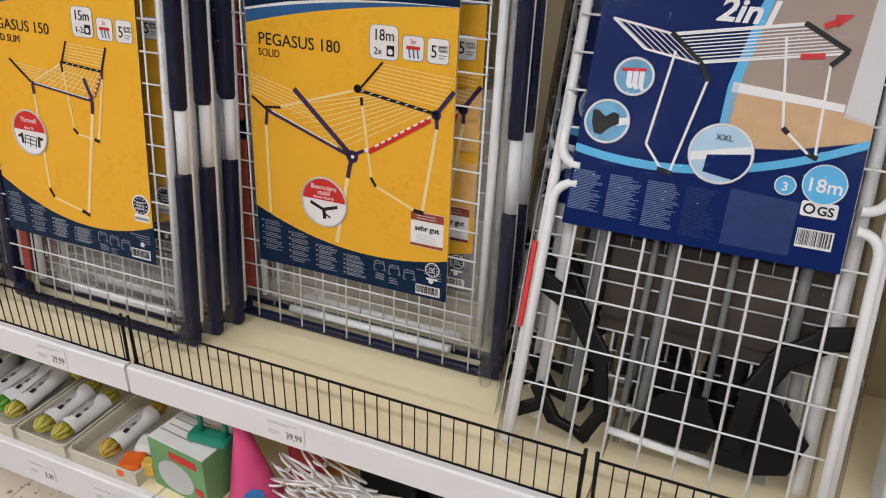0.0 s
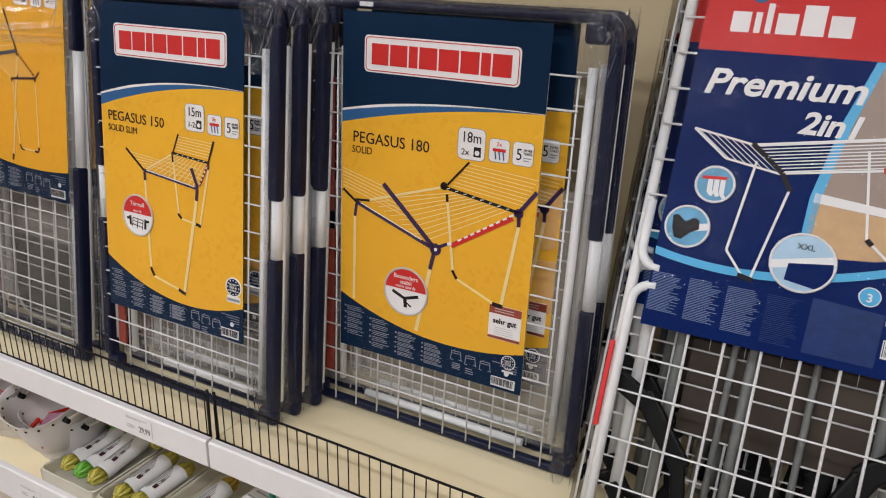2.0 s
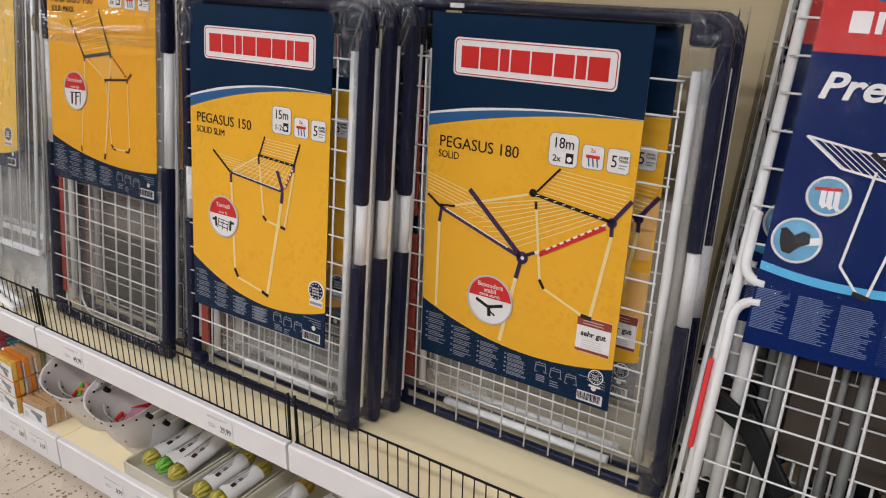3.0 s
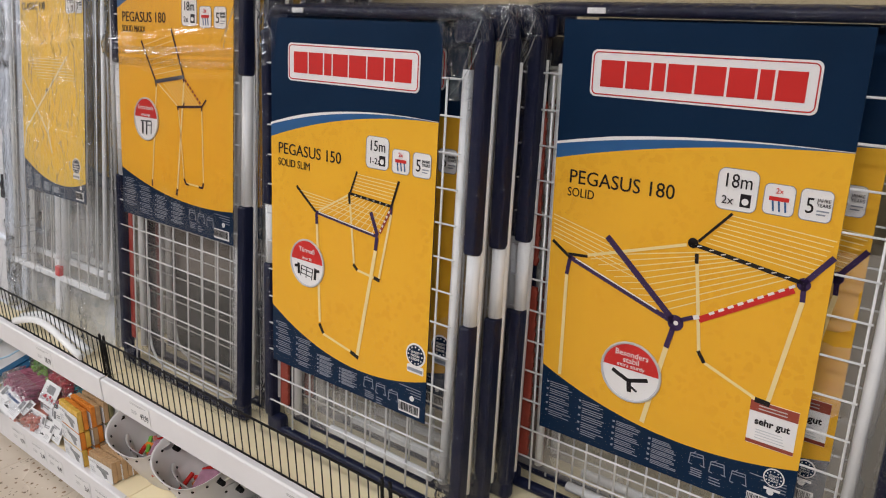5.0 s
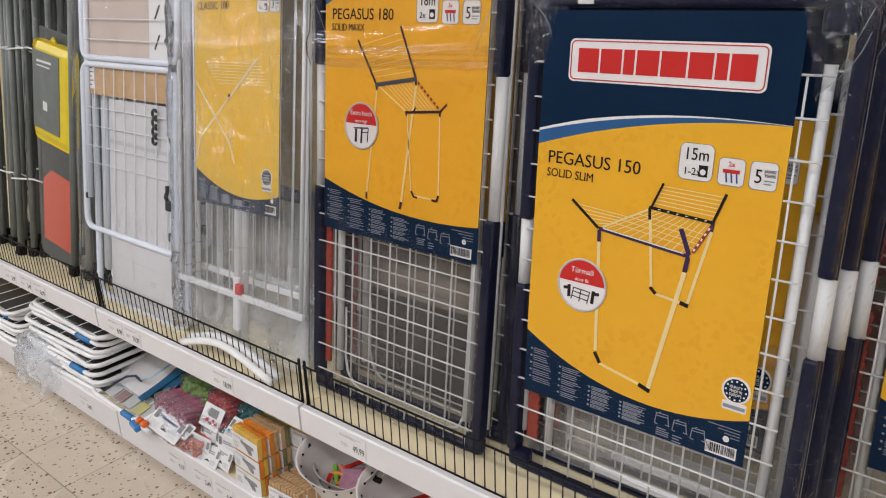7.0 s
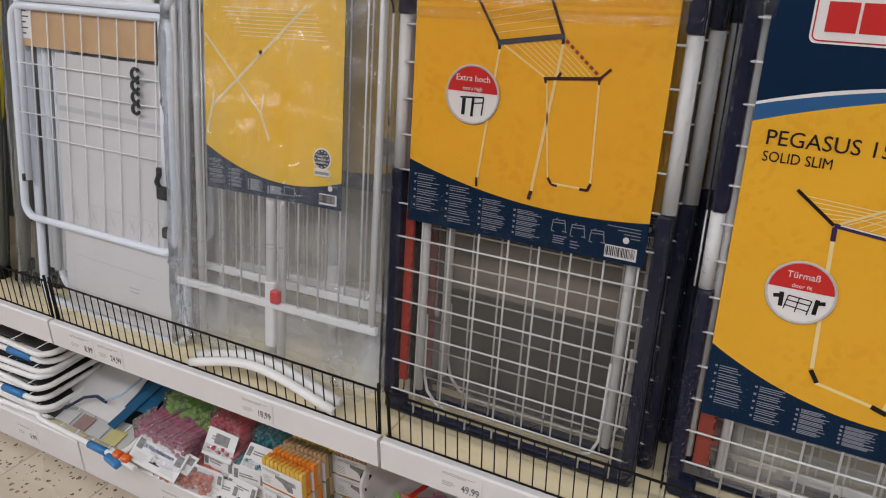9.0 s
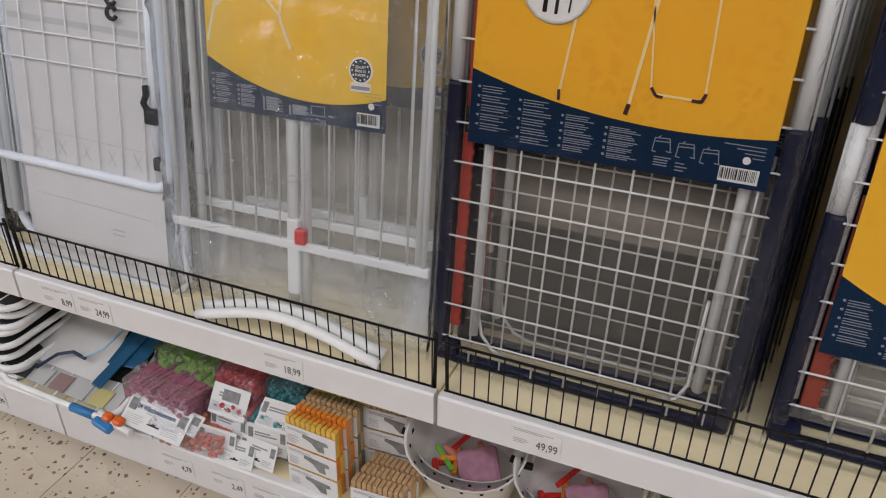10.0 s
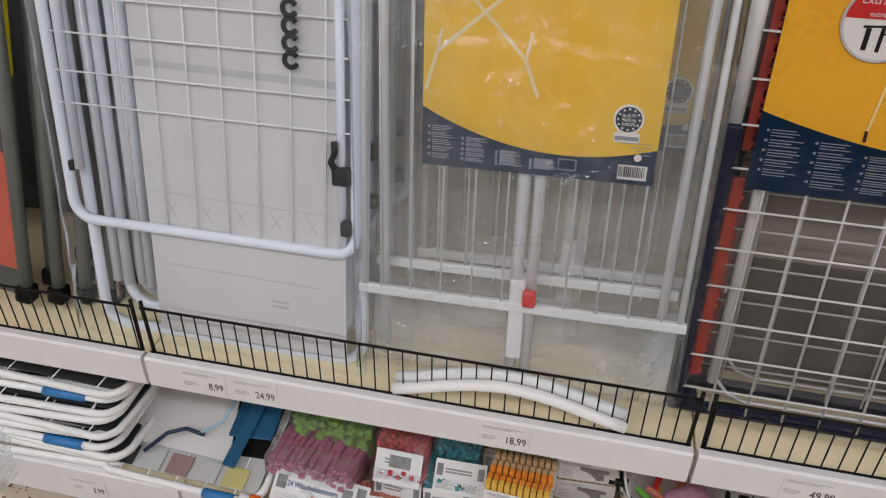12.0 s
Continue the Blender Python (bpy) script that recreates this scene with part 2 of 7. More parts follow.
FILM = film_material("clear_film", (0.98, 0.981, 0.983), 0.0, 0.04, 0.25, 9, ior=1.11)
FILM_GLOSSY = film_material("glossy_film", (0.945, 0.935, 0.92), 0.0, 0.05, 0.22, 6, ior=1.40)
FILM_CRINKLED = film_material("crinkled_film", (0.93, 0.935, 0.94), 0.065, 0.11, 0.65, 24, (1, 1, 0.6), ior=1.7)
FILM_FROSTED = film_material("frosted_film", (0.93, 0.935, 0.94), 0.26, 0.12, 0.45, 14, (1, 1, 0.7), ior=1.4)
FILM_MILKY = film_material("milky_film", (0.97, 0.975, 0.98), 0.045, 0.12, 0.5, 12, (1, 1, 0.25), ior=1.3)
FILM_GATHER = film_material("gathered_film", (0.95, 0.955, 0.96), 0.0, 0.10, 0.7, 34, (1, 1, 0.35), ior=1.75)
FILM_WRINKLE = film_material("wrinkled_film", (0.97, 0.972, 0.975), 0.0, 0.09, 0.7, 90, ior=1.30)
FILM_FOLD = film_material("folded_film", (0.97, 0.972, 0.975), 0.0, 0.08, 0.5, 60, ior=1.95)
FILM_REAR = film_material("cloudy_rear_film", (0.93, 0.935, 0.93), 0.26, 0.2, 0.4, 7, (1, 1, 0.3), ior=1.15, cloud=(0.84, 0.78, 0.70))
FILM_DULL = film_material("dull_rear_film", (0.93, 0.93, 0.925), 0.12, 0.2, 0.4, 7, (1, 1, 0.3), ior=1.15, cloud=(0.80, 0.74, 0.68))
FILM_BAG = film_material("cloudy_bag_film", (0.93, 0.94, 0.95), 0.34, 0.08, 1.0, 30, ior=1.45)
WALL = material("beige_wall_panel", (0.55, 0.45, 0.28), 0.6, var=0.05, scale=6)
GREY_WALL = material("grey_wall", (0.13, 0.125, 0.125), 0.8, var=0.1, scale=5)
PLASTER = material("white_plaster", (0.60, 0.60, 0.59), 0.8, var=0.05, scale=10)
TERRAZZO = terrazzo_material("terrazzo")
GROUT = material("grout", (0.12, 0.085, 0.055), 0.8, var=0.2, scale=30)
BACKDROP_DARK = material("dark_backdrop", (0.040, 0.043, 0.042), 0.6, var=0.4, scale=4, spec=0.2)
BACKDROP_BROWN = material("grey_brown_backdrop", (0.27, 0.218, 0.177), 0.7, var=0.35, scale=3, bump=0.03)
STEEL = material("dull_steel", (0.30, 0.31, 0.30), 0.45, metal=0.3, var=0.15, scale=30)

# ---- the aisle ----
X0, X1 = -15.0, 5.0
floor = tagged(part("floor", boxed(((X0 + X1) / 2, -1.0, FLOOR - 0.054), (X1 - X0, 6.2, 0.1)), GROUT), "speckled beige terrazzo tile floor of the aisle", "floor", kind="structure")
tagged(part("wall_back", boxed(((X0 + X1) / 2, 2.05, 1.6), (X1 - X0, 0.1, 3.4)), PLASTER), "plain white wall closing the shop", "wall", kind="structure")
# unseen wall added across the aisle, dark so that the films reflect less
tagged(part("wall_front", boxed(((X0 + X1) / 2, -4.05, 1.6), (X1 - X0, 0.1, 3.4)), GREY_WALL), "unseen plain grey wall added across the aisle to dim reflections", "wall", kind="structure")
tagged(part("wall_west", boxed((X0 - 0.05, -1.0, 1.6), (0.1, 6.2, 3.4)), PLASTER), "plain white end wall", "wall", kind="structure")
tagged(part("wall_east", boxed((X1 + 0.05, -1.0, 1.6), (0.1, 6.2, 3.4)), PLASTER), "plain white end wall", "wall", kind="structure")
tagged(part("ceiling", boxed(((X0 + X1) / 2, -1.0, 3.35), (X1 - X0, 6.2, 0.1)), PLASTER), "plain white shop ceiling", "ceiling", kind="structure")

GLOW = bpy.data.materials.new("lamp_glow")
GLOW.use_nodes = True
GLOW.node_tree.nodes["Principled BSDF"].inputs["Emission Color"].default_value = (0.95, 0.98, 1, 1)
GLOW.node_tree.nodes["Principled BSDF"].inputs["Emission Strength"].default_value = 3.0


def panel_light(x, y):
    root = thing("ceiling_panel_light", "long white fluorescent panel light under the ceiling", "ceiling light", pose(x, y, 3.295), "ceiling panel lights")
    part("housing", boxed((0, 0, -0.02), (1.55, 0.40, 0.05), 0.008), WHITE_METAL, root)
    part("diffuser", boxed((0, 0, -0.049), (1.46, 0.32, 0.008), 0.003), GLOW, root, "glowing white diffuser")
    lamp = bpy.data.lights.new("panel_lamp", "AREA")
    lamp.shape, lamp.size, lamp.size_y, lamp.energy, lamp.color = "RECTANGLE", 1.46, 0.32, LAMP_WATTS, (0.96, 0.965, 1.03)
    ob = new("panel_lamp", lamp)
    ob.parent = root
    ob.matrix_basis = pose(0, 0, -0.058)


for lx in (-13.2, -11.2, -9.2, -7.2, -5.2, -3.2, -1.2, 0.8, 2.8):
    for ly in (-1.15, -3.0):
        panel_light(lx, ly)


# ---- the shelf ----
TAG_INK = material("price_ink", (0.06, 0.055, 0.055), 0.5, var=0.2, scale=60)
TAG_GREY = material("pale_price_ink", (0.40, 0.385, 0.38), 0.5, var=0.2, scale=60)
TAG_PAPER = material("price_paper", (0.75, 0.73, 0.715), 0.45, var=0.05, scale=30)


def shelf_bay(x0, x1, tags_up, tags_low):
    """One bay of the gondola: base board, upper board, rails, back panel."""
    w, c = x1 - x0, (x0 + x1) / 2
    root = thing("shelf_bay", "cream metal shop shelf bay with price rails", "shelf", pose(c, FRONT, 0), "shelf bays")
    part("upper_board", boxed((0, 0.30, BOARD - 0.016), (w - 0.003, 0.56, 0.032), 0.003), BOARD_M, root, "cream upper shelf board")
    part("base_board", boxed((0, 0.30, BASE - 0.015), (w - 0.003, 0.58, 0.03), 0.003), BOARD_M, root, "cream base shelf board")
    part("back_panel", boxed((0, 0.615, 1.15), (w - 0.003, 0.02, 2.3), 0.002), WALL, root, "beige back panel")
    part("plinth", boxed((0, 0.06, FLOOR / 2 + 0.034), (w - 0.003, 0.02, 0.075)), RAIL, root)
    for z0, z1, nm in ((0.418, 0.49, "upper_rail"), (0.0, 0.108, "base_rail")):
        bm = bmesh.new()
        prof = [(0.0, z0), (-0.004, z0 + 0.004), (-0.004, z1 - 0.004), (0.0, z1), (0.014, z1), (0.014, z0)]
        a = [bm.verts.new((-w / 2 + 0.004, y, z)) for y, z in prof]
        b = [bm.verts.new((w / 2 - 0.004, y, z)) for y, z in prof]
        bm.faces.new(a)
        bm.faces.new(b[::-1])
        for i in range(len(prof)):
            j = (i + 1) % len(prof)
            bm.faces.new((a[i], a[j], b[j], b[i]))
        bmesh.ops.recalc_face_normals(bm, faces=bm.faces[:])
        rail = part(nm, bm, RAIL, root, "grey-white price rail")
        for t, price in (tags_up if nm == "upper_rail" else tags_low):
            zc = (z0 + z1) / 2
            tag = part("price_tag", boxed((t - c, -0.0052, zc), (0.088, 0.0012, 0.05), 0.0004), TAG_PAPER, rail, "white paper price tag")
            lettering("price", price, t - c + 0.039, zc - 0.014, 0.024, -0.0061, TAG_INK, tag, "RIGHT", stretch=0.72)
            bm = bmesh.new()
            for k, (u0, u1, dz) in enumerate(((-0.04, 0.030, 0.020), (-0.04, 0.012, 0.0165), (-0.04, -0.016, -0.002), (-0.04, -0.012, -0.006), (-0.04, -0.02, -0.010))):
                stroke(bm, (t - c + u0, zc + dz), (t - c + u1, zc + dz), 0.0014, -0.0061, 0.0004)
            part("small_print", bm, TAG_GREY, tag)
    # fence of black wire on the board's front edge
    fence = thing("wire_fence", "low black wire fence clipped on the front of the shelf board", "shelf fence", pose(c, FRONT + 0.016, BOARD), "wire fences")
    n = round((w - 0.03) / 0.0252)
    part("top_wire", tubed([(-w / 2 + 0.008, 0, 0.11), (w / 2 - 0.008, 0, 0.11)], 0.0026), BLACK_WIRE, fence)
    part("bottom_wire", tubed([(-w / 2 + 0.008, 0, 0.004), (w / 2 - 0.008, 0, 0.004)], 0.0032), BLACK_WIRE, fence)
    upright = None
    for i in range(n + 1):
        x = -w / 2 + 0.014 + (w - 0.028) * i / n
        if upright is None:
            upright = part("upright", tubed([(0, -0.0025, 0.0), (0, -0.0025, 0.112)], 0.0014, seg=6), BLACK_WIRE, fence)
            upright.location.x = x
        else:
            o = new("upright", upright.data)
            o.parent = fence
            o.location.x = x
    for sx in (-1, 1):
        part("end_post", tubed([(sx * (w / 2 - 0.012), 0.004, 0.0), (sx * (w / 2 - 0.010), 0.004, 0.122)], 0.0036), BLACK_WIRE, fence)
    return root


BAYS = (-6.27, -5.27, -4.27, -3.27, -2.27, -1.27, -0.27, 0.73, 1.73)
UP = {-4.27: ((-3.92, "5,99"), (-3.79, "2,49"), (-3.68, "12,99")), -3.27: ((-3.15, "8,99"), (-3.048, "24,99"), (-2.585, "18,99")), -2.27: ((-2.085, "49,99"), (-1.49, "29,99")), -1.27: ((-0.865, "39,99"),)}
LOW = {-4.27: ((-3.5, "3,99"),), -3.27: ((-2.915, "4,79"), (-2.775, "2,49"), (-2.665, "4,49"), (-2.50, "2,69"), (-2.38, "3,19")), -2.27: ((-1.99, "8,99"), (-1.84, "5,99"), (-1.635, "3,39"), (-1.415, "2,49"))}
for a, b in zip(BAYS, BAYS[1:]):
    shelf_bay(a, b, UP.get(a, ()), LOW.get(a, ()))


# ---- the airers ----
def bars(bm, x0, x1, z0, z1, y, rows, seed, w=0.0022, lead=True):
    """Unreadable small print: short ragged bars in a block."""
    rnd = random.Random(seed)
    for i in range(rows):
        z = z1 + (z0 - z1) * (i + 0.5) / rows
        stroke(bm, (x0, z), (x0 + (x1 - x0) * rnd.uniform(0.62, 1.0), z), w, y)
    return bm


def barcode(parent, x0, x1, z0, z1, y, seed=3):
    bc = part("barcode", plated([(x0, z0), (x1, z0), (x1, z1), (x0, z1)], y), PRINT_WHITE, parent)
    rnd = random.Random(seed)
    bm = bmesh.new()
    x = x0 + 0.002
    while x < x1 - 0.003:
        w = rnd.choice((0.0007, 0.0012, 0.0018))
        stroke(bm, (x, z0 + 0.004), (x, z1 - 0.002), w, y - 0.0006)
        x += w + rnd.choice((0.0009, 0.0015))
    part("bars", bm, PRINT_BLACK, bc)


def arc(x0, x1, zl, zm, zr, n=18):
    """Points of a curve through three heights, at the left, the middle and the right."""
    out = []
    for i in range(n + 1):
        t = i / n
        z = zl * (1 - t) * (1 - 2 * t) + zm * 4 * t * (1 - t) + zr * t * (2 * t - 1)
        out.append((x0 + (x1 - x0) * t, z))
    return out


def wires(bm, a0, a1, b0, b1, n, w, y):
    """n lines between the edges a0-a1 and b0-b1."""
    for i in range(n):
        t = (i + 0.5) / n
        stroke(bm, (a0[0] + (a1[0] - a0[0]) * t, a0[1] + (a1[1] - a0[1]) * t), (b0[0] + (b1[0] - b0[0]) * t, b0[1] + (b1[1] - b0[1]) * t), w, y)
    return bm


def logo_plate(card, x0, x1, z0, z1, y):
    """A white rounded plate with a red rim; the brand's letters as plain upright red blocks."""
    base = part("logo_plate", plated(rounded(x0, x1, z0, z1, 0.010), y), PRINT_WHITE, card, "white logo plate with red rim and red blocks")
    bm = bmesh.new()
    o = rounded(x0 + 0.004, x1 - 0.004, z0 + 0.004, z1 - 0.004, 0.008, y - 0.0002)
    tube(bm, o, 0.0011, seg=4, closed=True)
    part("rim", bm, PRINT_RED, base)
    n, gap = 8, 0.10
    xs, xe, zs, ze = x0 + 0.018, x1 - 0.018, z0 + 0.016, z1 - 0.016
    bm = bmesh.new()
    weights = (1, 1, 0.5, 1, 1.1, 1, 0.5, 1)
    unit = (xe - xs) / (sum(weights) + gap * (n - 1))
    x = xs
    for k, wt in enumerate(weights):
        w = unit * wt
        plate(bm, [(x, zs), (x + w, zs), (x + w, ze), (x, ze)], y - 0.0008, 0.0006)
        x += w + unit * gap
    part("logo_blocks", bm, PRINT_RED, base)


def icon(card, x, z, s, y, words, small=""):
    t = part("icon", plated(rounded(x, x + s, z, z + s * 1.05, s * 0.18), y), PRINT_WHITE, card, "white rounded icon")
    bm = bmesh.new()
    tube(bm, rounded(x, x + s, z, z + s * 1.05, s * 0.18, y - 0.0003), 0.0006, seg=4, closed=True)
    part("icon_rim", bm, PRINT_GREY, t)
    if words:
        lettering("icon_text", words, x + s * (0.5 if len(words) > 1 else 0.32), z + s * (0.58 if len(words) > 1 else 0.25), s * (0.5 if len(words) > 1 else 0.75), y - 0.0008, PRINT_BLACK, t, "CENTER", stretch=0.85)
    if small:
        lettering("icon_small_text", small, x + s * 0.14, z + s * 0.15, s * 0.3, y - 0.0008, PRINT_BLACK, t)
        bm = bmesh.new()
        plate(bm, [(x + s * 0.6, z + s * 0.12), (x + s * 0.86, z + s * 0.12), (x + s * 0.86, z + s * 0.45), (x + s * 0.6, z + s * 0.45)], y - 0.0006, 0.0006)
        machine = part("icon_machine", bm, PRINT_BLACK, t)
        part("icon_drum", plated(disc(x + s * 0.73, z + s * 0.26, s * 0.085, 14), y - 0.0014, 0.0006), PRINT_WHITE, machine)
    elif words in ("5", "3"):
        bm = bmesh.new()
        for k in range(2):
            stroke(bm, (x + s * 0.54, z + s * (0.36 - 0.12 * k)), (x + s * (0.92 - 0.1 * k), z + s * (0.36 - 0.12 * k)), s * 0.045, y - 0.0008)
        part("icon_lines", bm, PRINT_GREY, t)
        for k, line in enumerate(("JAHRE", "YEARS")):
            lettering("icon_small_text", line, x + s * 0.52, z + s * (0.66 - 0.16 * k), s * 0.17, y - 0.0008, PRINT_BLACK, t, width=s * 0.42)
    else:
        bm = bmesh.new()
        stroke(bm, (x + s * 0.18, z + s * 0.55), (x + s * 0.82, z + s * 0.55), s * 0.14, y - 0.0008)
        part("icon_red", bm, PRINT_RED, t)
        bm = bmesh.new()
        for k in range(3):
            stroke(bm, (x + s * (0.3 + 0.2 * k), z + s * 0.48), (x + s * (0.36 + 0.2 * k), z + s * 0.12), s * 0.06, y - 0.0008)
        lettering("icon_small_text", "2x", x + s * 0.36, z + s * 0.74, s * 0.26, y - 0.0008, PRINT_RED, t)
        part("icon_steam", bm, PRINT_BLUE, t)


PALE_RIM = material("silver_print", (0.55, 0.55, 0.56), 0.4, var=0.1, scale=40)


def badge(card, x, z, r, y, big, small, picture):
    b = part("badge", plated(disc(x, z, r), y), PRINT_WHITE, card, "round white and red badge")
    bm = bmesh.new()
    ring(bm, x, z, r, r * 0.09, y)
    part("badge_rim", bm, PALE_RIM, b)
    part("badge_red", plated(disc(x, z, r * 0.95, 20, 5, 175), y - 0.0006, 0.0006), PRINT_RED, b)
    for k, line in enumerate(big):
        lettering("badge_text", line, x, z + r * (0.46 - 0.22 * k + 0.07 * (len(big) - 1)), r * (0.27 if len(big) > 1 else 0.30), y - 0.0012, PRINT_WHITE, b, "CENTER")
    lettering("badge_small_text", small, x, z + r * 0.15, r * 0.19, y - 0.0012, PRINT_WHITE, b, "CENTER")
    lines = {"tripod": (((-0.62, -0.06), (-0.05, -0.30), 0.13), ((-0.05, -0.30), (0.60, -0.10), 0.13), ((-0.02, -0.30), (0.02, -0.68), 0.15), ((0.0, -0.45), (0.28, -0.60), 0.07)),
             "door": (((-0.52, -0.08), (-0.50, -0.55), 0.13), ((0.52, -0.12), (0.48, -0.62), 0.13), ((-0.75, -0.24), (-0.45, -0.18), 0.12), ((0.45, -0.25), (0.75, -0.20), 0.12), ((-0.32, -0.15), (0.36, -0.20), 0.035), ((-0.34, -0.30), (0.34, -0.36), 0.035), ((-0.36, -0.48), (0.32, -0.56), 0.035), ((-0.32, -0.15), (-0.40, -0.62), 0.035), ((0.0, -0.17), (-0.06, -0.66), 0.035), ((0.36, -0.20), (0.28, -0.68), 0.035)),
             "high": (((-0.30, -0.15), (-0.32, -0.72), 0.13), ((0.05, -0.12), (0.02, -0.75), 0.10), ((-0.45, -0.12), (0.45, -0.06), 0.06), ((0.45, -0.08), (0.40, -0.68), 0.05), ((0.0, -0.30), (0.42, -0.24), 0.04))}[picture]
    bm = bmesh.new()
    for (ax, az), (bx, bz), lw in lines:
        stroke(bm, (x + r * ax, z + r * az), (x + r * bx, z + r * bz), r * lw, y - 0.0008)
    part("badge_drawing", bm, PRINT_BLACK, b)


def seal(card, x, z, r, y, square=True):
    if not square:
        s = part("quality_seal", plated(disc(x, z, r * 1.15), y), PRINT_WHITE, card, "round blue star seal")
    else:
        s = part("quality_seal", plated(disc(x, z, r * 1.18), y), PRINT_WHITE, card, "round blue star seal with a small tab")
        part("seal_tab", plated(rounded(x - r * 1.0, x + r * 1.0, z - r * 1.85, z - r * 1.05, r * 0.15), y + 0.0003), PRINT_WHITE, s)
    part("seal_disc", plated(disc(x, z, r), y - 0.0007), PRINT_NAVY, s)
    bm = bmesh.new()
    for k in range(12):
        a = radians(30 * k)
        plate(bm, disc(x + r * 0.82 * math.cos(a), z + r * 0.82 * math.sin(a), r * 0.09, 5), y - 0.0014, 0.0006)
    part("seal_marks", bm, PRINT_WHITE, s)
    for k, line in enumerate(("QUALITY", "MADE IN", "EUROPE")):
        lettering("seal_words", line, x, z + r * (0.20 - 0.34 * k), r * 0.34, y - 0.0014, PRINT_WHITE, s, "CENTER", width=r * (1.0 if k else 1.05))
    bm = bmesh.new()
    stroke(bm, (x - r * 0.9, z - r * 1.5), (x + r * 0.9, z - r * 1.5), r * 0.3, y - 0.0007)
    part("seal_bar", bm, PRINT_GREY if square else PRINT_WHITE, s)


def yellow_card(root, x0, x1, z0, z1, zy, zn, y, texts, seed, logo=None, field=PRINT_YELLOW):
    """The printed card of a blue airer. zy: the yellow field's upper edge at left, middle, right; zn: its lower edge."""
    card = part("card", plated([(x0, z0), (x1, z0), (x1, z1), (x0, z1)], y, 0.0016), PRINT_NAVY, root, "printed navy and yellow cardboard card")
    up, low = arc(x0, x1, *zy), arc(x0, x1, *zn)
    y1, y2 = y - 0.0009, y - 0.0018
    edge = [(p[0], p[1] + 0.024 * (1 - i / 18) ** 1.1 + 0.0005) for i, p in enumerate(up)]
    part("blue_swoosh", plated(up[::-1] + edge, y1 + 0.0002, 0.0006), PRINT_BLUE, card)
    part("white_swoosh", plated(edge[::-1] + [(p[0], p[1] + 0.0008 + 0.0052 * max(0.0, 1 - abs(i - 4) / 13) ** 1.1) for i, p in enumerate(edge)], y1 - 0.0004, 0.0006), PRINT_WHITE, card)
    part("yellow_field", plated(low + up[::-1], y1), field, card)
    if logo:
        logo_plate(card, *logo, y2)
    for words, tx, tz, size, ink, width in texts:
        lettering("printed_words", words, tx, tz, size, y2, ink, card, width=width)
    # small print on the lower navy part: four columns, each in five paragraphs with a tick
    w = x1 - x0
    zb = z0 + 0.010
    for k in range(4):
        u = 0.025 + 0.150 * k
        a, b = x0 + w * u, x0 + w * (u + 0.118)
        ztop = min(low[int(18 * (u + 0.1))][1], low[int(18 * u)][1]) - 0.009
        zend = max(zb, ztop - 0.074)
        bm, ticks = bmesh.new(), bmesh.new()
        for p in range(5):
            za = ztop + (zend - ztop) * p / 5
            zc = ztop + (zend - ztop) * (p + 0.86) / 5
            bars(bm, a + 0.007, b, zc, za, y1, 3, seed + 7 * k + p, 0.0013)
            plate(ticks, [(a, za - 0.005), (a + 0.004, za - 0.005), (a + 0.004, za - 0.0015), (a, za - 0.0015)], y1, 0.0006)
        part("small_print", bm, PRINT_GREY, card)
        part("print_tick", ticks, PRINT_GREY, card)
    if low[14][1] - z0 > 0.05:
        zt = low[14][1] - 0.014
        for k in range(3):
            bm = bmesh.new()
            a, zz = x0 + w * (0.640 + 0.076 * k), zt - 0.003 * k
            for p, q in (((0, 0), (0.021, 0.001)), ((0, 0), (-0.002, -0.020)), ((0.021, 0.001), (0.024, -0.018)), ((0.001, -0.005), (0.021, -0.004)), ((-0.002, -0.020), (0.004, -0.021)), ((0.018, -0.018), (0.026, -0.019)), ((0.004, 0.0), (0.008, 0.004))):
                stroke(bm, (a + p[0], zz + p[1]), (a + q[0], zz + q[1]), 0.0014, y1)
            part("pictogram", bm, PRINT_GREY, card)
        bm = bmesh.new()
        bars(bm, x0 + w * 0.645, x0 + w * 0.70, zt - 0.042, zt - 0.026, y1, 4, seed + 5, 0.0016)
        bars(bm, x0 + w * 0.715, x0 + w * 0.76, zt - 0.046, zt - 0.030, y1, 3, seed + 6, 0.0016)
        part("print_stamp", bm, PRINT_GREY, card)
    else:
        bm = bmesh.new()
        a, zz = x0 + w * 0.60, low[12][1] - 0.006
        strokes(bm, y1, (a, zz, a + 0.026, zz, 0.0014), (a, zz - 0.016, a + 0.026, zz - 0.016, 0.0014), (a, zz, a, zz - 0.016, 0.0014), (a + 0.026, zz, a + 0.026, zz - 0.016, 0.0014), (a + 0.014, zz - 0.021, a + 0.028, zz - 0.034, 0.0016), (a + 0.028, zz - 0.021, a + 0.014, zz - 0.034, 0.0016))
        part("pictogram", bm, PRINT_GREY, card)
    bm = bmesh.new()
    for r, ln in enumerate((0.125, 0.085, 0.060, 0.035)):
        stroke(bm, (x0 + w * (0.975 - ln), zb + 0.052 - 0.0055 * r), (x0 + w * 0.975, zb + 0.052 - 0.0055 * r), 0.0013, y1)
    part("small_print", bm, PRINT_GREY, card)
    part("recycling_dot", plated(disc(x0 + w * 0.925, zb + 0.031, 0.0055, 14), y1), PRINT_WHITE, card)
    barcode(card, x0 + w * 0.85, x0 + w * 0.97, z0 + 0.007, z0 + 0.029, y1, seed)
    return card, y2


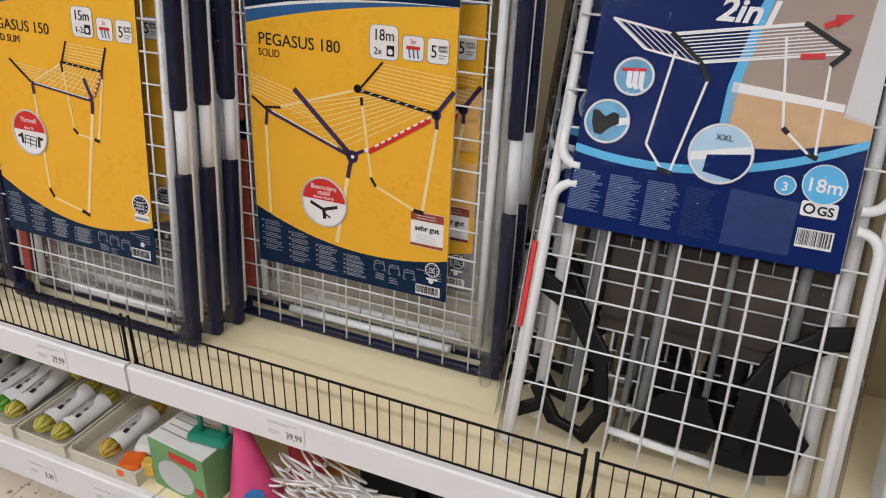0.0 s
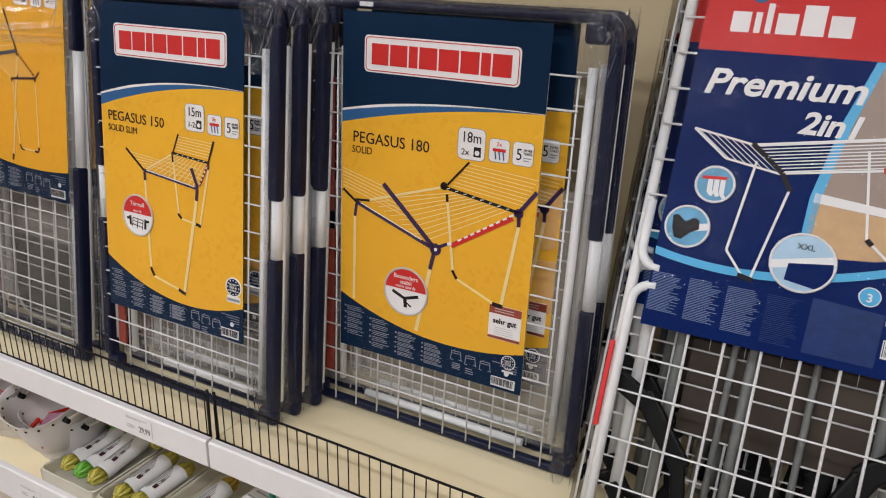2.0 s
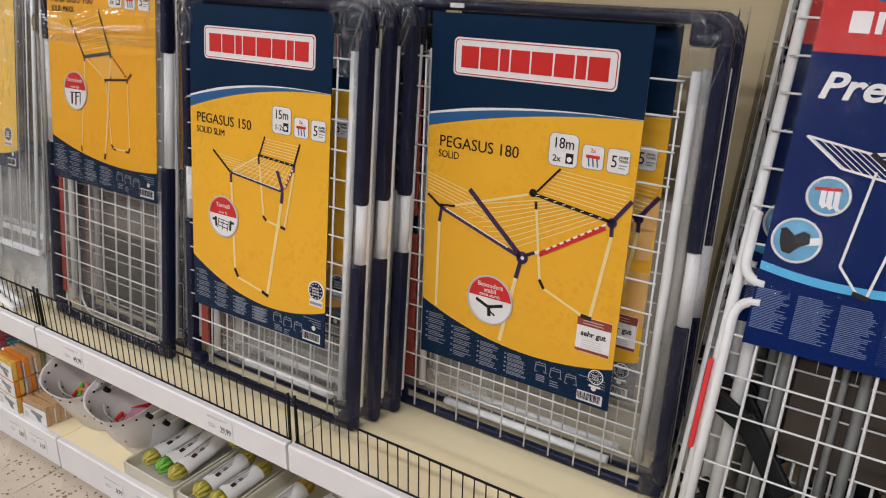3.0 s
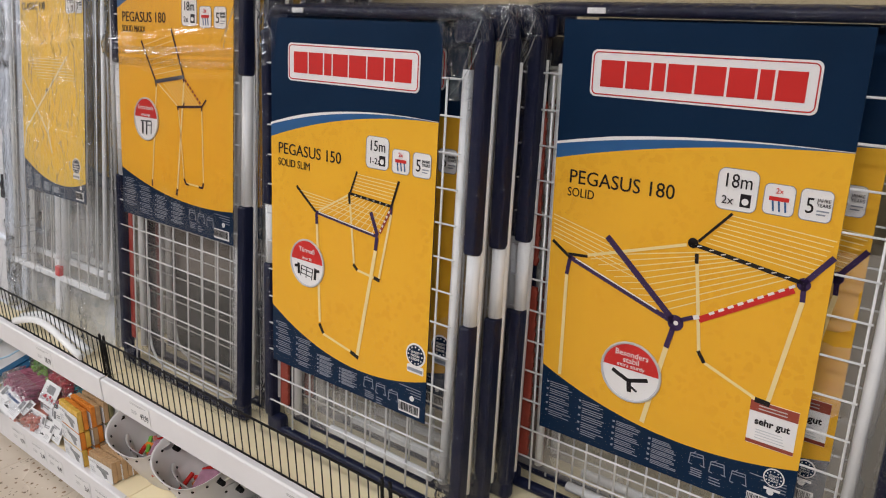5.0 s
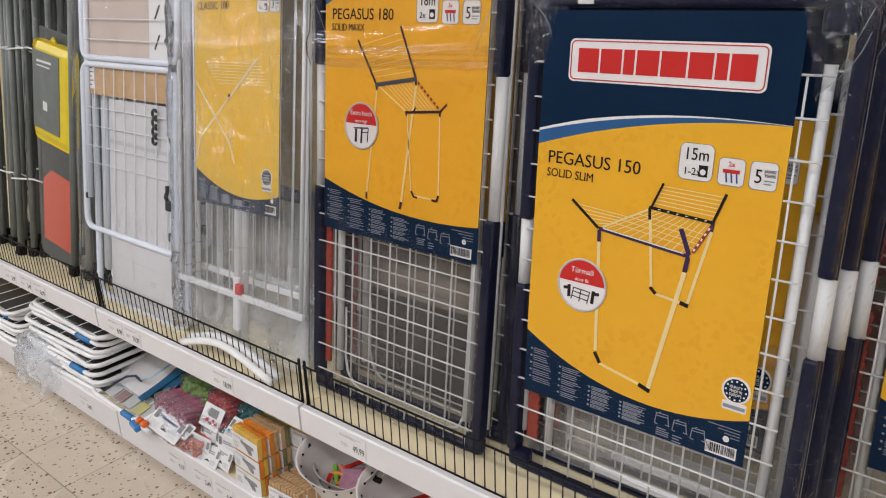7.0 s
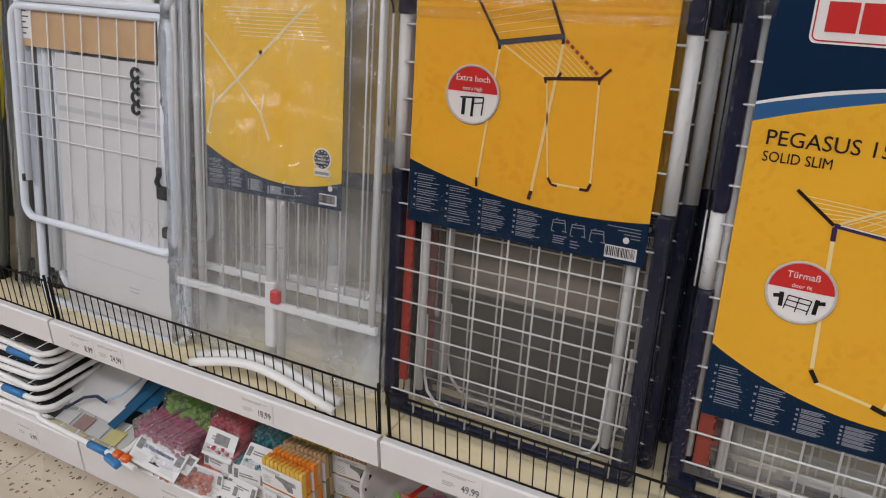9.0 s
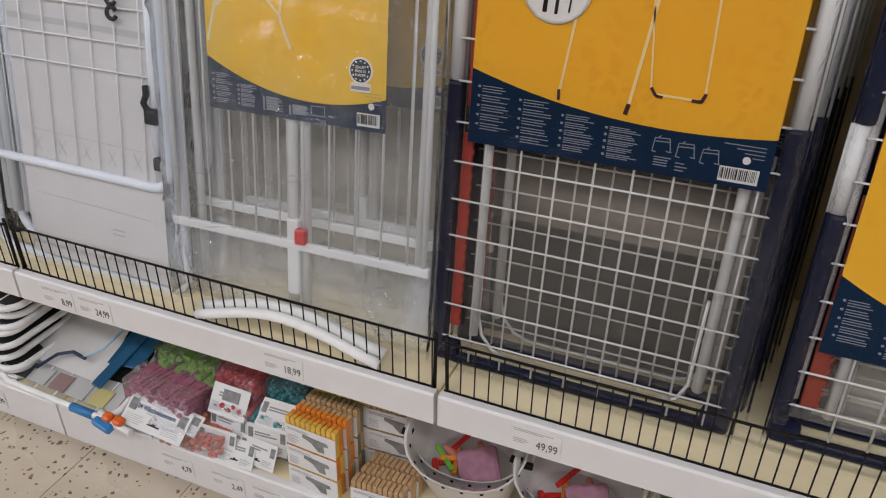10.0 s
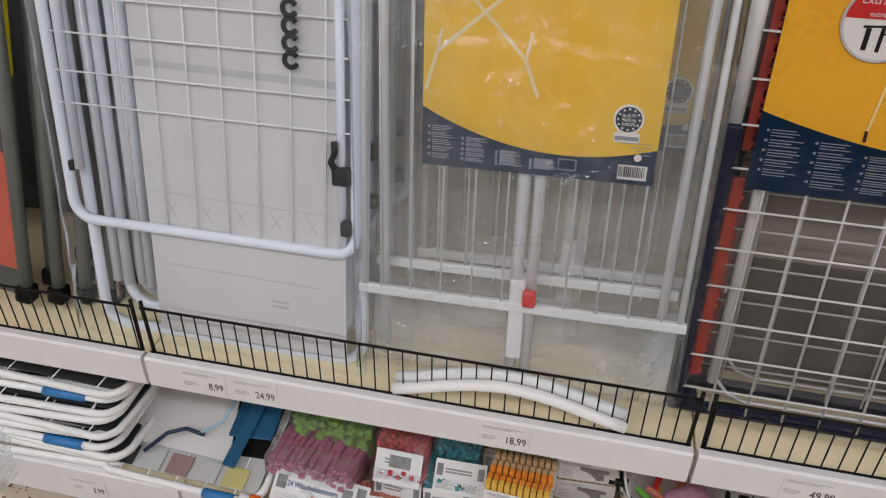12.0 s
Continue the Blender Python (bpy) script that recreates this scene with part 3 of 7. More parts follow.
def airer_body(root, w, h, x_strip, dark_from, white_band, tube_bottom, grid, legs=True):
    """Folded airer: dark rounded frame, white wires, folded white legs. Local x right, y back, z up from its foot."""
    hw = w / 2
    r = 0.0112
    frame_ring = part("frame", tube(bmesh.new(), rounded(-hw + r, hw - r, r, h - r, 0.035, 0.014), r, seg=10, closed=True), NAVY, root, "dark navy tube frame")
    for sx in (-1, 1):
        # sleeves and bare white middle of the side tubes, a little in front and behind
        part("white_side_tube", tubed([(sx * (hw - r), 0.030, 0.06), (sx * (hw - r), 0.030, h - 0.09)], 0.0105), WHITE_METAL, root, "white side tube")
        part("white_band", tubed([(sx * (hw - r), 0.014, white_band[0]), (sx * (hw - r), 0.014, white_band[1])], r + 0.0012, seg=10), WHITE_METAL, root, "bare white tube section")
        part("sleeve", boxed((sx * (hw - 0.013), 0.012, white_band[0] / 2 + 0.02), (0.025, 0.030, white_band[0] - 0.04), 0.006), NAVY, root, "navy plastic sleeve")
        part("sleeve", boxed((sx * (hw - 0.013), 0.012, (white_band[1] + h - 0.05) / 2), (0.025, 0.030, h - 0.05 - white_band[1]), 0.006), NAVY, root, "navy plastic sleeve")
        part("corner_joint", boxed((sx * (hw - 0.05), 0.016, h - 0.038), (0.05, 0.022, 0.04), 0.008), NAVY, root)
        part("corner_joint", boxed((sx * (hw - 0.026), 0.016, 0.024), (0.05, 0.028, 0.042), 0.01), NAVY, root)
    # navy strip added to darken the gap inside the left frame tube
    if h < 1.0:
        part("inner_sleeve", boxed((-hw + 0.030, 0.040, h * 0.5), (0.034, 0.014, h - 0.12), 0.004), NAVY, root, "navy plastic sleeve")
    nz, z_lo, z_hi = grid["nz"], grid["z_lo"], grid["z_hi"]
    first = None
    for i in range(nz):
        z = z_lo + (z_hi - z_lo) * i / (nz - 1)
        if first is None:
            first = part("wire", tubed([(grid["w_lo"], -0.001, 0), (grid["w_hi"], -0.001, 0)], 0.0019, seg=6), WHITE_METAL, root, "thin white wire")
            first.location.z = z
        else:
            o = new("wire", first.data)
            o.parent, o.location.z = root, z
    second = None
    nx = grid["nx"]
    for i in range(nx):
        x = grid["x_lo"] + (grid["x_hi"] - grid["x_lo"]) * i / (nx - 1)
        if second is None:
            second = part("upright_wire", tubed([(0, 0.0035, grid["v_lo"]), (0, 0.0035, z_hi)], 0.0021, seg=6), WHITE_METAL, root, "thin white wire")
            second.location.x = x
        else:
            o = new("upright_wire", second.data)
            o.parent, o.location.x = root, x
    if tube_bottom:
        part("lower_leg_tube", tubed([(tube_bottom[0], 0.036, tube_bottom[2]), (tube_bottom[1], 0.036, tube_bottom[2])], 0.0095), WHITE_METAL, root, "white leg tube")
    if legs:
        part("leg_tube", tubed([(x_strip + 0.028, 0.026, 0.06), (x_strip + 0.026, 0.026, h - 0.10)], 0.0085), WHITE_METAL, root, "folded white leg")
        part("leg_tube", tubed([(hw - 0.062, 0.030, 0.06), (hw - 0.058, 0.030, h - 0.10)], 0.0095), WHITE_METAL, root, "folded white leg")
        part("leg_tube", tubed([(x_strip - 0.029, 0.024, 0.085), (x_strip - 0.027, 0.024, h - 0.112)], 0.0078), WHITE_METAL, root, "folded white leg")
        for z0, z1, wd in ((0.075, 0.435, 0.025), (0.478, h - 0.165, 0.019)):
            wd *= 0.72 if h > 1.0 else 1.0
            bm = bmesh.new()
            box(bm, (x_strip - 0.006, 0.018, (z0 + z1) / 2), (wd, 0.008, z1 - z0), 0.002)
            n = int((z1 - z0) / 0.021)
            for k in range(n):
                box(bm, (x_strip - 0.006 + wd * 0.5, 0.016, z0 + (k + 0.5) * (z1 - z0) / n), (0.005, 0.007, 0.009), 0.001)
            part("hanger_strip", bm, RED_BROWN if h < 1.0 else RED_STRIP, root, "toothed red-brown hanger strip")
    return frame_ring


def film_sheet(root, x0, x1, z0, z1, y, depth, mat, seed, rough=0.004, label="clear plastic wrapping film", folds=(), ragged=0.0):
    """A loose bag of film round a pack: front with soft folds, sides and top that wrap back."""
    rnd = Vector((seed * 3.1, seed * 1.7, 0))
    bm = bmesh.new()
    nx, nz = 26, 120 if folds else 40
    rows = []
    path = [(x0, depth), (x0 - 0.004, depth * 0.5)] + [(x0 + (x1 - x0) * i / nx, 0.0) for i in range(nx + 1)] + [(x1 + 0.004, depth * 0.5), (x1, depth)]
    for j in range(nz + 1):
        z = z0 + (z1 - z0) * j / nz
        row = []
        for x, d in path:
            q = Vector((x * 7, z * 4, 0)) + rnd
            f = noise.noise(q) * rough + noise.noise(q * 3.3) * rough * 0.5
            for zf, hf, wf in folds:
                g = (z - zf + 0.012 * math.sin(9 * x + zf * 40)) / wf
                f = abs(f) + hf * math.exp(-g * g)
            f *= min(1.0, 0.25 + (z - z0) / 0.16) if ragged else 1.0
            drop = ragged * (1 - j / nz) ** 4 * (noise.noise(Vector((x * 9 + seed, 0, 0))) + 0.6 * noise.noise(Vector((x * 31, seed, 0))))
            row.append(bm.verts.new((x, y + d - abs(f), z + drop)))
        rows.append(row)
    rows.append([bm.verts.new((x, y + max(d, depth * 0.6), z1 + 0.006)) for x, d in path])
    for r0, r1 in zip(rows, rows[1:]):
        for k in range(len(path) - 1):
            bm.faces.new((r0[k], r0[k + 1], r1[k + 1], r1[k])).smooth = True
    ob = part("wrapping_film", bm, mat, root, label)
    ob.visible_shadow = False
    return ob


def film_gather(root, x, z, w, h, seed, y=-0.006):
    """A crumpled bunch of film pulled tight at a corner."""
    bm = bmesh.new()
    n, m = 14, 22
    rows = []
    for j in range(m + 1):
        v = j / m
        row = []
        for i in range(n + 1):
            u = i / n
            q = Vector((u * 3.0 + seed, v * 7.0, seed * 0.7))
            pull = 0.35 + 0.65 * v
            row.append(bm.verts.new((x + (u - 0.5) * w * pull + 0.006 * noise.noise(q * 1.3), y - 0.013 * abs(noise.noise(q * Vector((3.0, 0.8, 1)).length)) - 0.010 * math.sin(math.pi * u) + 0.05 * max(0.0, u - 0.75), z + h * (v - 0.5))))
        rows.append(row)
    for r0, r1 in zip(rows, rows[1:]):
        for k in range(n):
            bm.faces.new((r0[k], r0[k + 1], r1[k + 1], r1[k])).smooth = True
    ob = part("film_gather", bm, FILM_GATHER, root, "crumpled gathered film")
    ob.visible_shadow = False
    return ob


def film_wrinkles(root, a, b, w, seed, y=-0.0165, pitch=0.0065, deep=0.0035, mat=FILM_WRINKLE):
    """A strip of tightly wrinkled film along a tube, from a to b (x, z)."""
    a, b = Vector((a[0], 0, a[1])), Vector((b[0], 0, b[1]))
    n = max(8, int((b - a).length / pitch) * 3)
    d = (b - a).normalized()
    side = Vector((d.z, 0, -d.x))
    bm = bmesh.new()
    rows = []
    for j in range(n + 1):
        c = a.lerp(b, j / n)
        row = []
        for i in range(6):
            u = i / 5 - 0.5
            q = Vector((j / 3.0 + u * 1.6, u * 2.0, seed))
            f = noise.noise(q * 0.9) + 0.6 * noise.noise(q * 2.1)
            p = c + side * (u * w)
            row.append(bm.verts.new((p.x, y + 0.022 * (2 * u) ** 2 * 0.5 - deep * f * (0.5 + noise.noise(Vector((j * 0.05, seed, 0))) * 0.9), p.z)))
        rows.append(row)
    for r0, r1 in zip(rows, rows[1:]):
        for k in range(5):
            bm.faces.new((r0[k], r0[k + 1], r1[k + 1], r1[k])).smooth = True
    ob = part("film_wrinkle", bm, mat, root, "tight shiny film wrinkles")
    ob.visible_shadow = False


def bag_streaks(root, seed):
    """Long bright pulls in the film that run aslant over the lower bag, and short crumples at its corners."""
    rnd = random.Random(seed)
    for k in range(16):
        if k < 7:
            xa, za, ln, rise = rnd.uniform(-0.23, 0.05), rnd.uniform(0.19, 0.34), rnd.uniform(0.07, 0.20), rnd.uniform(0.16, 0.32)
        else:
            xa, za, ln, rise = rnd.choice((-0.26, 0.17)) + rnd.uniform(0, 0.06), rnd.uniform(0.06, 0.20), rnd.uniform(0.02, 0.06), rnd.uniform(-2.0, 2.0)
        n = 8
        pts = [(xa + ln * i / n, -0.026 - 0.005 * math.sin(math.pi * i / n), za + rise * ln * i / n + 0.004 * noise.noise(Vector((i * 0.6, k, seed)))) for i in range(n + 1)]
        bm = bmesh.new()
        lo = [bm.verts.new(q) for q in pts]
        hi = [bm.verts.new((q[0], q[1] + 0.004, q[2] + 0.0045 * math.sin(math.pi * (i + 0.2) / (n + 0.4)))) for i, q in enumerate(pts)]
        for i in range(n):
            bm.faces.new((lo[i], lo[i + 1], hi[i + 1], hi[i])).smooth = True
        ob = part("film_pull", bm, FILM_FOLD, root, "bright pull in the film")
        ob.visible_shadow = False


def film_creases(root, w, h, seed):
    """Thin whitish tubes: glints of sharp creases where film is pulled over frame corners."""
    rnd = random.Random(seed)
    hw = w / 2
    for sx, n in ((1, 2), (-1, 1)):
        for k in range(n):
            xa, za = sx * (hw - rnd.uniform(0.002, 0.020)), h - rnd.uniform(0.010, 0.06) - 0.02 * k
            xb, zb = sx * (hw - rnd.uniform(0.035, 0.065)), za - rnd.uniform(0.05, 0.12)
            bow = sx * rnd.uniform(-0.012, 0.012)
            pts = [(xa + (xb - xa) * t + bow * math.sin(math.pi * t), -0.0175 - 0.003 * math.sin(math.pi * t), za + (zb - za) * t) for t in (0, 0.15, 0.3, 0.45, 0.6, 0.75, 0.9, 1.0)]
            ob = part("film_crease", tubed(pts, rnd.uniform(0.0003, 0.0006), seg=5), FILM_BAG, root)
            ob.visible_shadow = False


def lean(x, y, z, k, turn=0.0, roll=0.0):
    """A pose with its foot at x, y, z, leaning back by the slope k."""
    return pose(x, y, z, -math.degrees(math.atan(k)), roll, turn)


GRID = dict(w_lo=-0.262, w_hi=0.238, nz=13, z_lo=0.085, z_hi=0.83, nx=10, x_lo=-0.255, x_hi=0.245, v_lo=0.03)


# The large airer: 18 m
def strokes(bm, y, *lines):
    """Lines (x, z, x, z, width) drawn on a card."""
    for ax, az, bx, bz, w in lines:
        stroke(bm, (ax, az), (bx, bz), w, y)
    return bm


def drawing_large(card, y):
    """The airer's picture on the card, unfolded."""
    bm = bmesh.new()
    wires(bm, (-0.240, 0.594), (-0.237, 0.548), (-0.134, 0.568), (-0.060, 0.500), 6, 0.0013, y)
    wires(bm, (-0.112, 0.548), (-0.016, 0.462), (0.034, 0.580), (0.162, 0.560), 10, 0.0016, y)
    wires(bm, (-0.170, 0.527), (-0.045, 0.470), (-0.125, 0.540), (-0.020, 0.475), 8, 0.0011, y)
    wires(bm, (0.030, 0.589), (0.066, 0.645), (0.188, 0.572), (0.215, 0.634), 8, 0.0013, y)
    strokes(bm, y - 0.0003, (-0.168, 0.529, 0.002, 0.583, 0.0050), (0.020, 0.571, 0.043, 0.406, 0.0055), (0.054, 0.394, 0.146, 0.357, 0.005), (0.157, 0.358, 0.182, 0.532, 0.007), (-0.206, 0.486, -0.206, 0.290, 0.0062), (-0.012, 0.402, -0.040, 0.252, 0.0085))
    part("drawing_pale", bm, PRINT_CREAM, card)
    bm = strokes(bmesh.new(), y - 0.0008, (-0.203, 0.519, -0.004, 0.449, 0.0085), (-0.134, 0.570, -0.008, 0.455, 0.0105), (-0.004, 0.440, -0.012, 0.402, 0.009), (0.005, 0.455, 0.026, 0.466, 0.007), (0.178, 0.558, 0.214, 0.607, 0.0085), (0.180, 0.562, 0.182, 0.532, 0.0075), (-0.202, 0.515, -0.206, 0.486, 0.007))
    plate(bm, disc(-0.001, 0.449, 0.0135, 16), y - 0.0008, 0.0006)
    plate(bm, disc(0.180, 0.559, 0.010, 14), y - 0.0008, 0.0006)
    part("drawing_purple", bm, PRINT_PURPLE, card)
    bm = strokes(bmesh.new(), y - 0.0014, (-0.190, 0.5185, -0.035, 0.464, 0.0022), (0.027, 0.466, 0.036, 0.470, 0.007))
    plate(bm, disc(0.000, 0.449, 0.004, 10), y - 0.0014, 0.0006)
    for k in range(9):
        t = (k + 0.5) / 9
        stroke(bm, (0.044 + 0.124 * t, 0.474 + 0.080 * t), (0.052 + 0.124 * t, 0.479 + 0.080 * t), 0.0042, y - 0.0014)
    for k in range(8):
        t = (k + 0.7) / 9
        stroke(bm, (0.006 + 0.172 * t, 0.586 - 0.026 * t), (0.013 + 0.172 * t, 0.588 - 0.026 * t), 0.0016, y - 0.0014)
    part("drawing_highlights", bm, PRINT_WHITE, card)
    bm = strokes(bmesh.new(), y - 0.0008, (0.006, 0.587, 0.178, 0.561, 0.0065), (0.020, 0.592, 0.066, 0.645, 0.0042), (-0.238, 0.543, -0.200, 0.517, 0.0055), (-0.205, 0.524, -0.168, 0.527, 0.005), (0.041, 0.412, 0.053, 0.394, 0.006), (0.138, 0.359, 0.161, 0.357, 0.0085), (0.020, 0.572, 0.0215, 0.556, 0.006))
    plate(bm, disc(0.012, 0.588, 0.0085, 12), y - 0.0008, 0.0006)
    part("drawing_dark", bm, PRINT_BLACK, card)
    bm = strokes(bmesh.new(), y - 0.0008, (0.036, 0.4645, 0.168, 0.548, 0.0105))
    part("drawing_red", bm, PRINT_RED, card)


def large_airer(m):
    root = thing("drying_rack", "wide folded navy clothes airer, white wires, yellow card, film wrapped", "drying rack", m, "large folded airers")
    w, h = 0.690, 0.945
    airer_body(root, w, h, -0.285, 0.4, (0.385, 0.530), (-0.195, 0.215, 0.032), dict(GRID, w_lo=-0.326, w_hi=0.276, nx=10, x_lo=-0.262, x_hi=0.271, v_lo=0.012))
    x0, x1, z0, z1 = -0.243, 0.216, 0.168, 0.919
    card, y = yellow_card(root, x0, x1, z0, z1, (0.690, 0.735, 0.755), (0.300, 0.240, 0.262), -0.0055,
                          (("PEGASUS 180", x0 + 0.028, 0.651, 0.034, PRINT_BLACK, 0.186), ("SOLID", x0 + 0.027, 0.628, 0.022, PRINT_BLACK, 0.050)), 11,
                          logo=(-0.188, 0.160, 0.800, 0.874))
    icon(card, 0.038, 0.650, 0.060, y, "18m", "2x")
    icon(card, 0.107, 0.654, 0.043, y, "")
    icon(card, 0.157, 0.654, 0.043, y, "5")
    drawing_large(card, y)
    badge(card, -0.069, 0.338, 0.054, y - 0.0012, ("Besonders", "stabil"), "extra sturdy", "tripod")
    t = part("test_label", plated([(0.133, 0.283), (0.205, 0.283), (0.205, 0.358), (0.133, 0.358)], y), PRINT_WHITE, card, "white test label with red bands")
    bm = bmesh.new()
    plate(bm, [(0.133, 0.284), (0.205, 0.284), (0.205, 0.290), (0.133, 0.290)], y - 0.0007, 0.0006)
    plate(bm, [(0.133, 0.340), (0.205, 0.340), (0.205, 0.3575), (0.133, 0.3575)], y - 0.0007, 0.0006)
    part("test_bands", bm, RED_BROWN, t)
    bm = bmesh.new()
    bars(bm, 0.146, 0.192, 0.293, 0.312, y - 0.0007, 4, 5, 0.0011)
    bars(bm, 0.146, 0.192, 0.343, 0.354, y - 0.0015, 2, 6, 0.0014)
    part("small_print", bm, PALE_RIM, t)
    lettering("test_words", "sehr gut", 0.169, 0.319, 0.016, y - 0.0007, PRINT_BLACK, t, "CENTER", heavy=0.0004)
    seal(card, 0.184, 0.236, 0.014, -0.0072, False)
    film_sheet(root, -w / 2 - 0.002, w / 2 + 0.002, -0.002, h + 0.002, -0.014, 0.014, FILM, 1)
    film_gather(root, w / 2 - 0.045, h - 0.075, 0.11, 0.15, 3)
    film_gather(root, -w / 2 + 0.035, h - 0.06, 0.08, 0.12, 5)
    film_gather(root, w / 2 - 0.03, 0.07, 0.06, 0.16, 8)
    film_sheet(root, -w / 2 + 0.02, w / 2 - 0.02, 0.03, 0.60, 0.050, 0.002, FILM_REAR, 41, 0.004, "cloudy rear film")
    film_wrinkles(root, (w / 2 - 0.014, 0.05), (w / 2 - 0.014, h - 0.02), 0.034, 4)
    film_wrinkles(root, (-w / 2 + 0.014, 0.05), (-w / 2 + 0.014, h - 0.02), 0.030, 5)
    film_wrinkles(root, (-w / 2 + 0.03, h - 0.012), (w / 2 - 0.03, h - 0.012), 0.030, 6)
    film_creases(root, w, h, 31)
    part("brand_sticker", boxed((-0.19, -0.0005, h - 0.012), (0.032, 0.002, 0.009), 0.0005), PRINT_WHITE, root, "small white sticker")
    return root


def drawing_slim(card, y):
    bm = bmesh.new()
    wires(bm, (-0.160, 0.589), (-0.116, 0.552), (-0.050, 0.580), (-0.092, 0.557), 5, 0.0013, y)
    wires(bm, (-0.098, 0.552), (0.055, 0.534), (-0.008, 0.597), (0.090, 0.590), 10, 0.0014, y)
    wires(bm, (-0.086, 0.559), (-0.026, 0.590), (0.066, 0.540), (0.086, 0.576), 4, 0.0012, y)
    wires(bm, (-0.008, 0.606), (0.005, 0.643), (0.097, 0.600), (0.109, 0.640), 6, 0.0013, y)
    strokes(bm, y - 0.0003, (-0.100, 0.551, -0.015, 0.598, 0.0035), (-0.104, 0.524, -0.093, 0.318, 0.006), (-0.083, 0.295, 0.003, 0.278, 0.005), (0.057, 0.502, 0.015, 0.275, 0.008), (-0.014, 0.595, 0.002, 0.459, 0.0045), (0.011, 0.453, 0.059, 0.447, 0.0045), (0.067, 0.445, 0.094, 0.580, 0.005))
    part("drawing_pale", bm, PRINT_CREAM, card)
    bm = strokes(bmesh.new(), y - 0.0008, (-0.106, 0.548, 0.062, 0.530, 0.0068), (0.043, 0.574, 0.061, 0.533, 0.008), (-0.105, 0.545, -0.104, 0.524, 0.007), (0.060, 0.528, 0.057, 0.502, 0.008), (0.094, 0.596, 0.093, 0.578, 0.006))
    part("drawing_purple", bm, PRINT_PURPLE, card)
    bm = strokes(bmesh.new(), y - 0.0008, (0.067, 0.538, 0.092, 0.586, 0.006))
    part("drawing_red", bm, RED_BROWN, card)
    bm = strokes(bmesh.new(), y - 0.0014, (-0.098, 0.5495, 0.052, 0.5335, 0.0020))
    for k in range(5):
        stroke(bm, (0.068 + 0.005 * k, 0.541 + 0.0096 * k), (0.070 + 0.005 * k, 0.545 + 0.0096 * k), 0.003, y - 0.0014)
    for k in range(6):
        stroke(bm, (0.000 + 0.016 * k, 0.599 - 0.001 * k), (0.004 + 0.016 * k, 0.600 - 0.001 * k), 0.0014, y - 0.0014)
    part("drawing_highlights", bm, PRINT_WHITE, card)
    bm = strokes(bmesh.new(), y - 0.0008, (-0.164, 0.592, -0.107, 0.548, 0.0052), (-0.016, 0.601, 0.096, 0.593, 0.0052), (-0.012, 0.602, 0.005, 0.645, 0.0038), (0.094, 0.594, 0.110, 0.642, 0.0045), (-0.094, 0.315, -0.082, 0.296, 0.007), (-0.003, 0.279, 0.019, 0.272, 0.008), (0.000, 0.463, 0.011, 0.453, 0.006), (0.055, 0.448, 0.070, 0.445, 0.007), (-0.015, 0.600, -0.013, 0.580, 0.005))
    part("drawing_dark", bm, PRINT_BLACK, card)


def slim_airer(m):
    root = thing("drying_rack", "slim folded navy clothes airer, white wires, yellow card, film wrapped", "drying rack", m, "slim folded airers")
    w, h = 0.562, 0.945
    airer_body(root, w, h, -0.225, 0.4, (0.405, 0.535), (-0.10, 0.185, 0.055), dict(GRID, nx=8, x_lo=-0.19, x_hi=0.20))
    x0, x1, z0, z1 = -0.243, 0.193, 0.190, 0.918
    card, y = yellow_card(root, x0, x1, z0, z1, (0.684, 0.738, 0.755), (0.320, 0.247, 0.276), -0.0055,
                          (("PEGASUS 150", x0 + 0.022, 0.653, 0.032, PRINT_BLACK, 0.180), ("SOLID SLIM", x0 + 0.022, 0.628, 0.022, PRINT_BLACK, 0.094)), 31,
                          logo=(-0.190, 0.148, 0.800, 0.872))
    icon(card, 0.027, 0.657, 0.056, y, "15m", "1-2x")
    icon(card, 0.092, 0.656, 0.041, y, "")
    icon(card, 0.141, 0.656, 0.041, y, "5")
    drawing_slim(card, y)
    badge(card, -0.131, 0.436, 0.049, y - 0.0012, ("Türmaß",), "door fit", "door")
    seal(card, 0.166, 0.322, 0.020, y)
    film_sheet(root, -w / 2 - 0.002, w / 2 + 0.002, -0.002, h + 0.002, -0.014, 0.014, FILM, 2)
    film_gather(root, w / 2 - 0.045, h - 0.075, 0.11, 0.15, 13)
    film_gather(root, -w / 2 + 0.035, h - 0.06, 0.08, 0.12, 15)
    film_gather(root, w / 2 - 0.03, 0.07, 0.06, 0.16, 18)
    film_sheet(root, -w / 2 + 0.02, w / 2 - 0.02, 0.03, 0.60, 0.050, 0.002, FILM_REAR, 42, 0.004, "cloudy rear film")
    film_wrinkles(root, (w / 2 - 0.014, 0.05), (w / 2 - 0.014, h - 0.02), 0.034, 14)
    film_wrinkles(root, (-w / 2 + 0.014, 0.05), (-w / 2 + 0.014, h - 0.02), 0.030, 15)
    film_wrinkles(root, (-w / 2 + 0.03, h - 0.012), (w / 2 - 0.03, h - 0.012), 0.030, 16)
    film_creases(root, w, h, 32)
    part("brand_sticker", boxed((-0.17, -0.0005, h - 0.012), (0.030, 0.002, 0.009), 0.0005), PRINT_WHITE, root, "small white sticker")
    return root


PRINT_DARK_RED = material("printed_dark_red_brown", (0.055, 0.022, 0.028), 0.4, var=0.2, scale=40, spec=0.2)


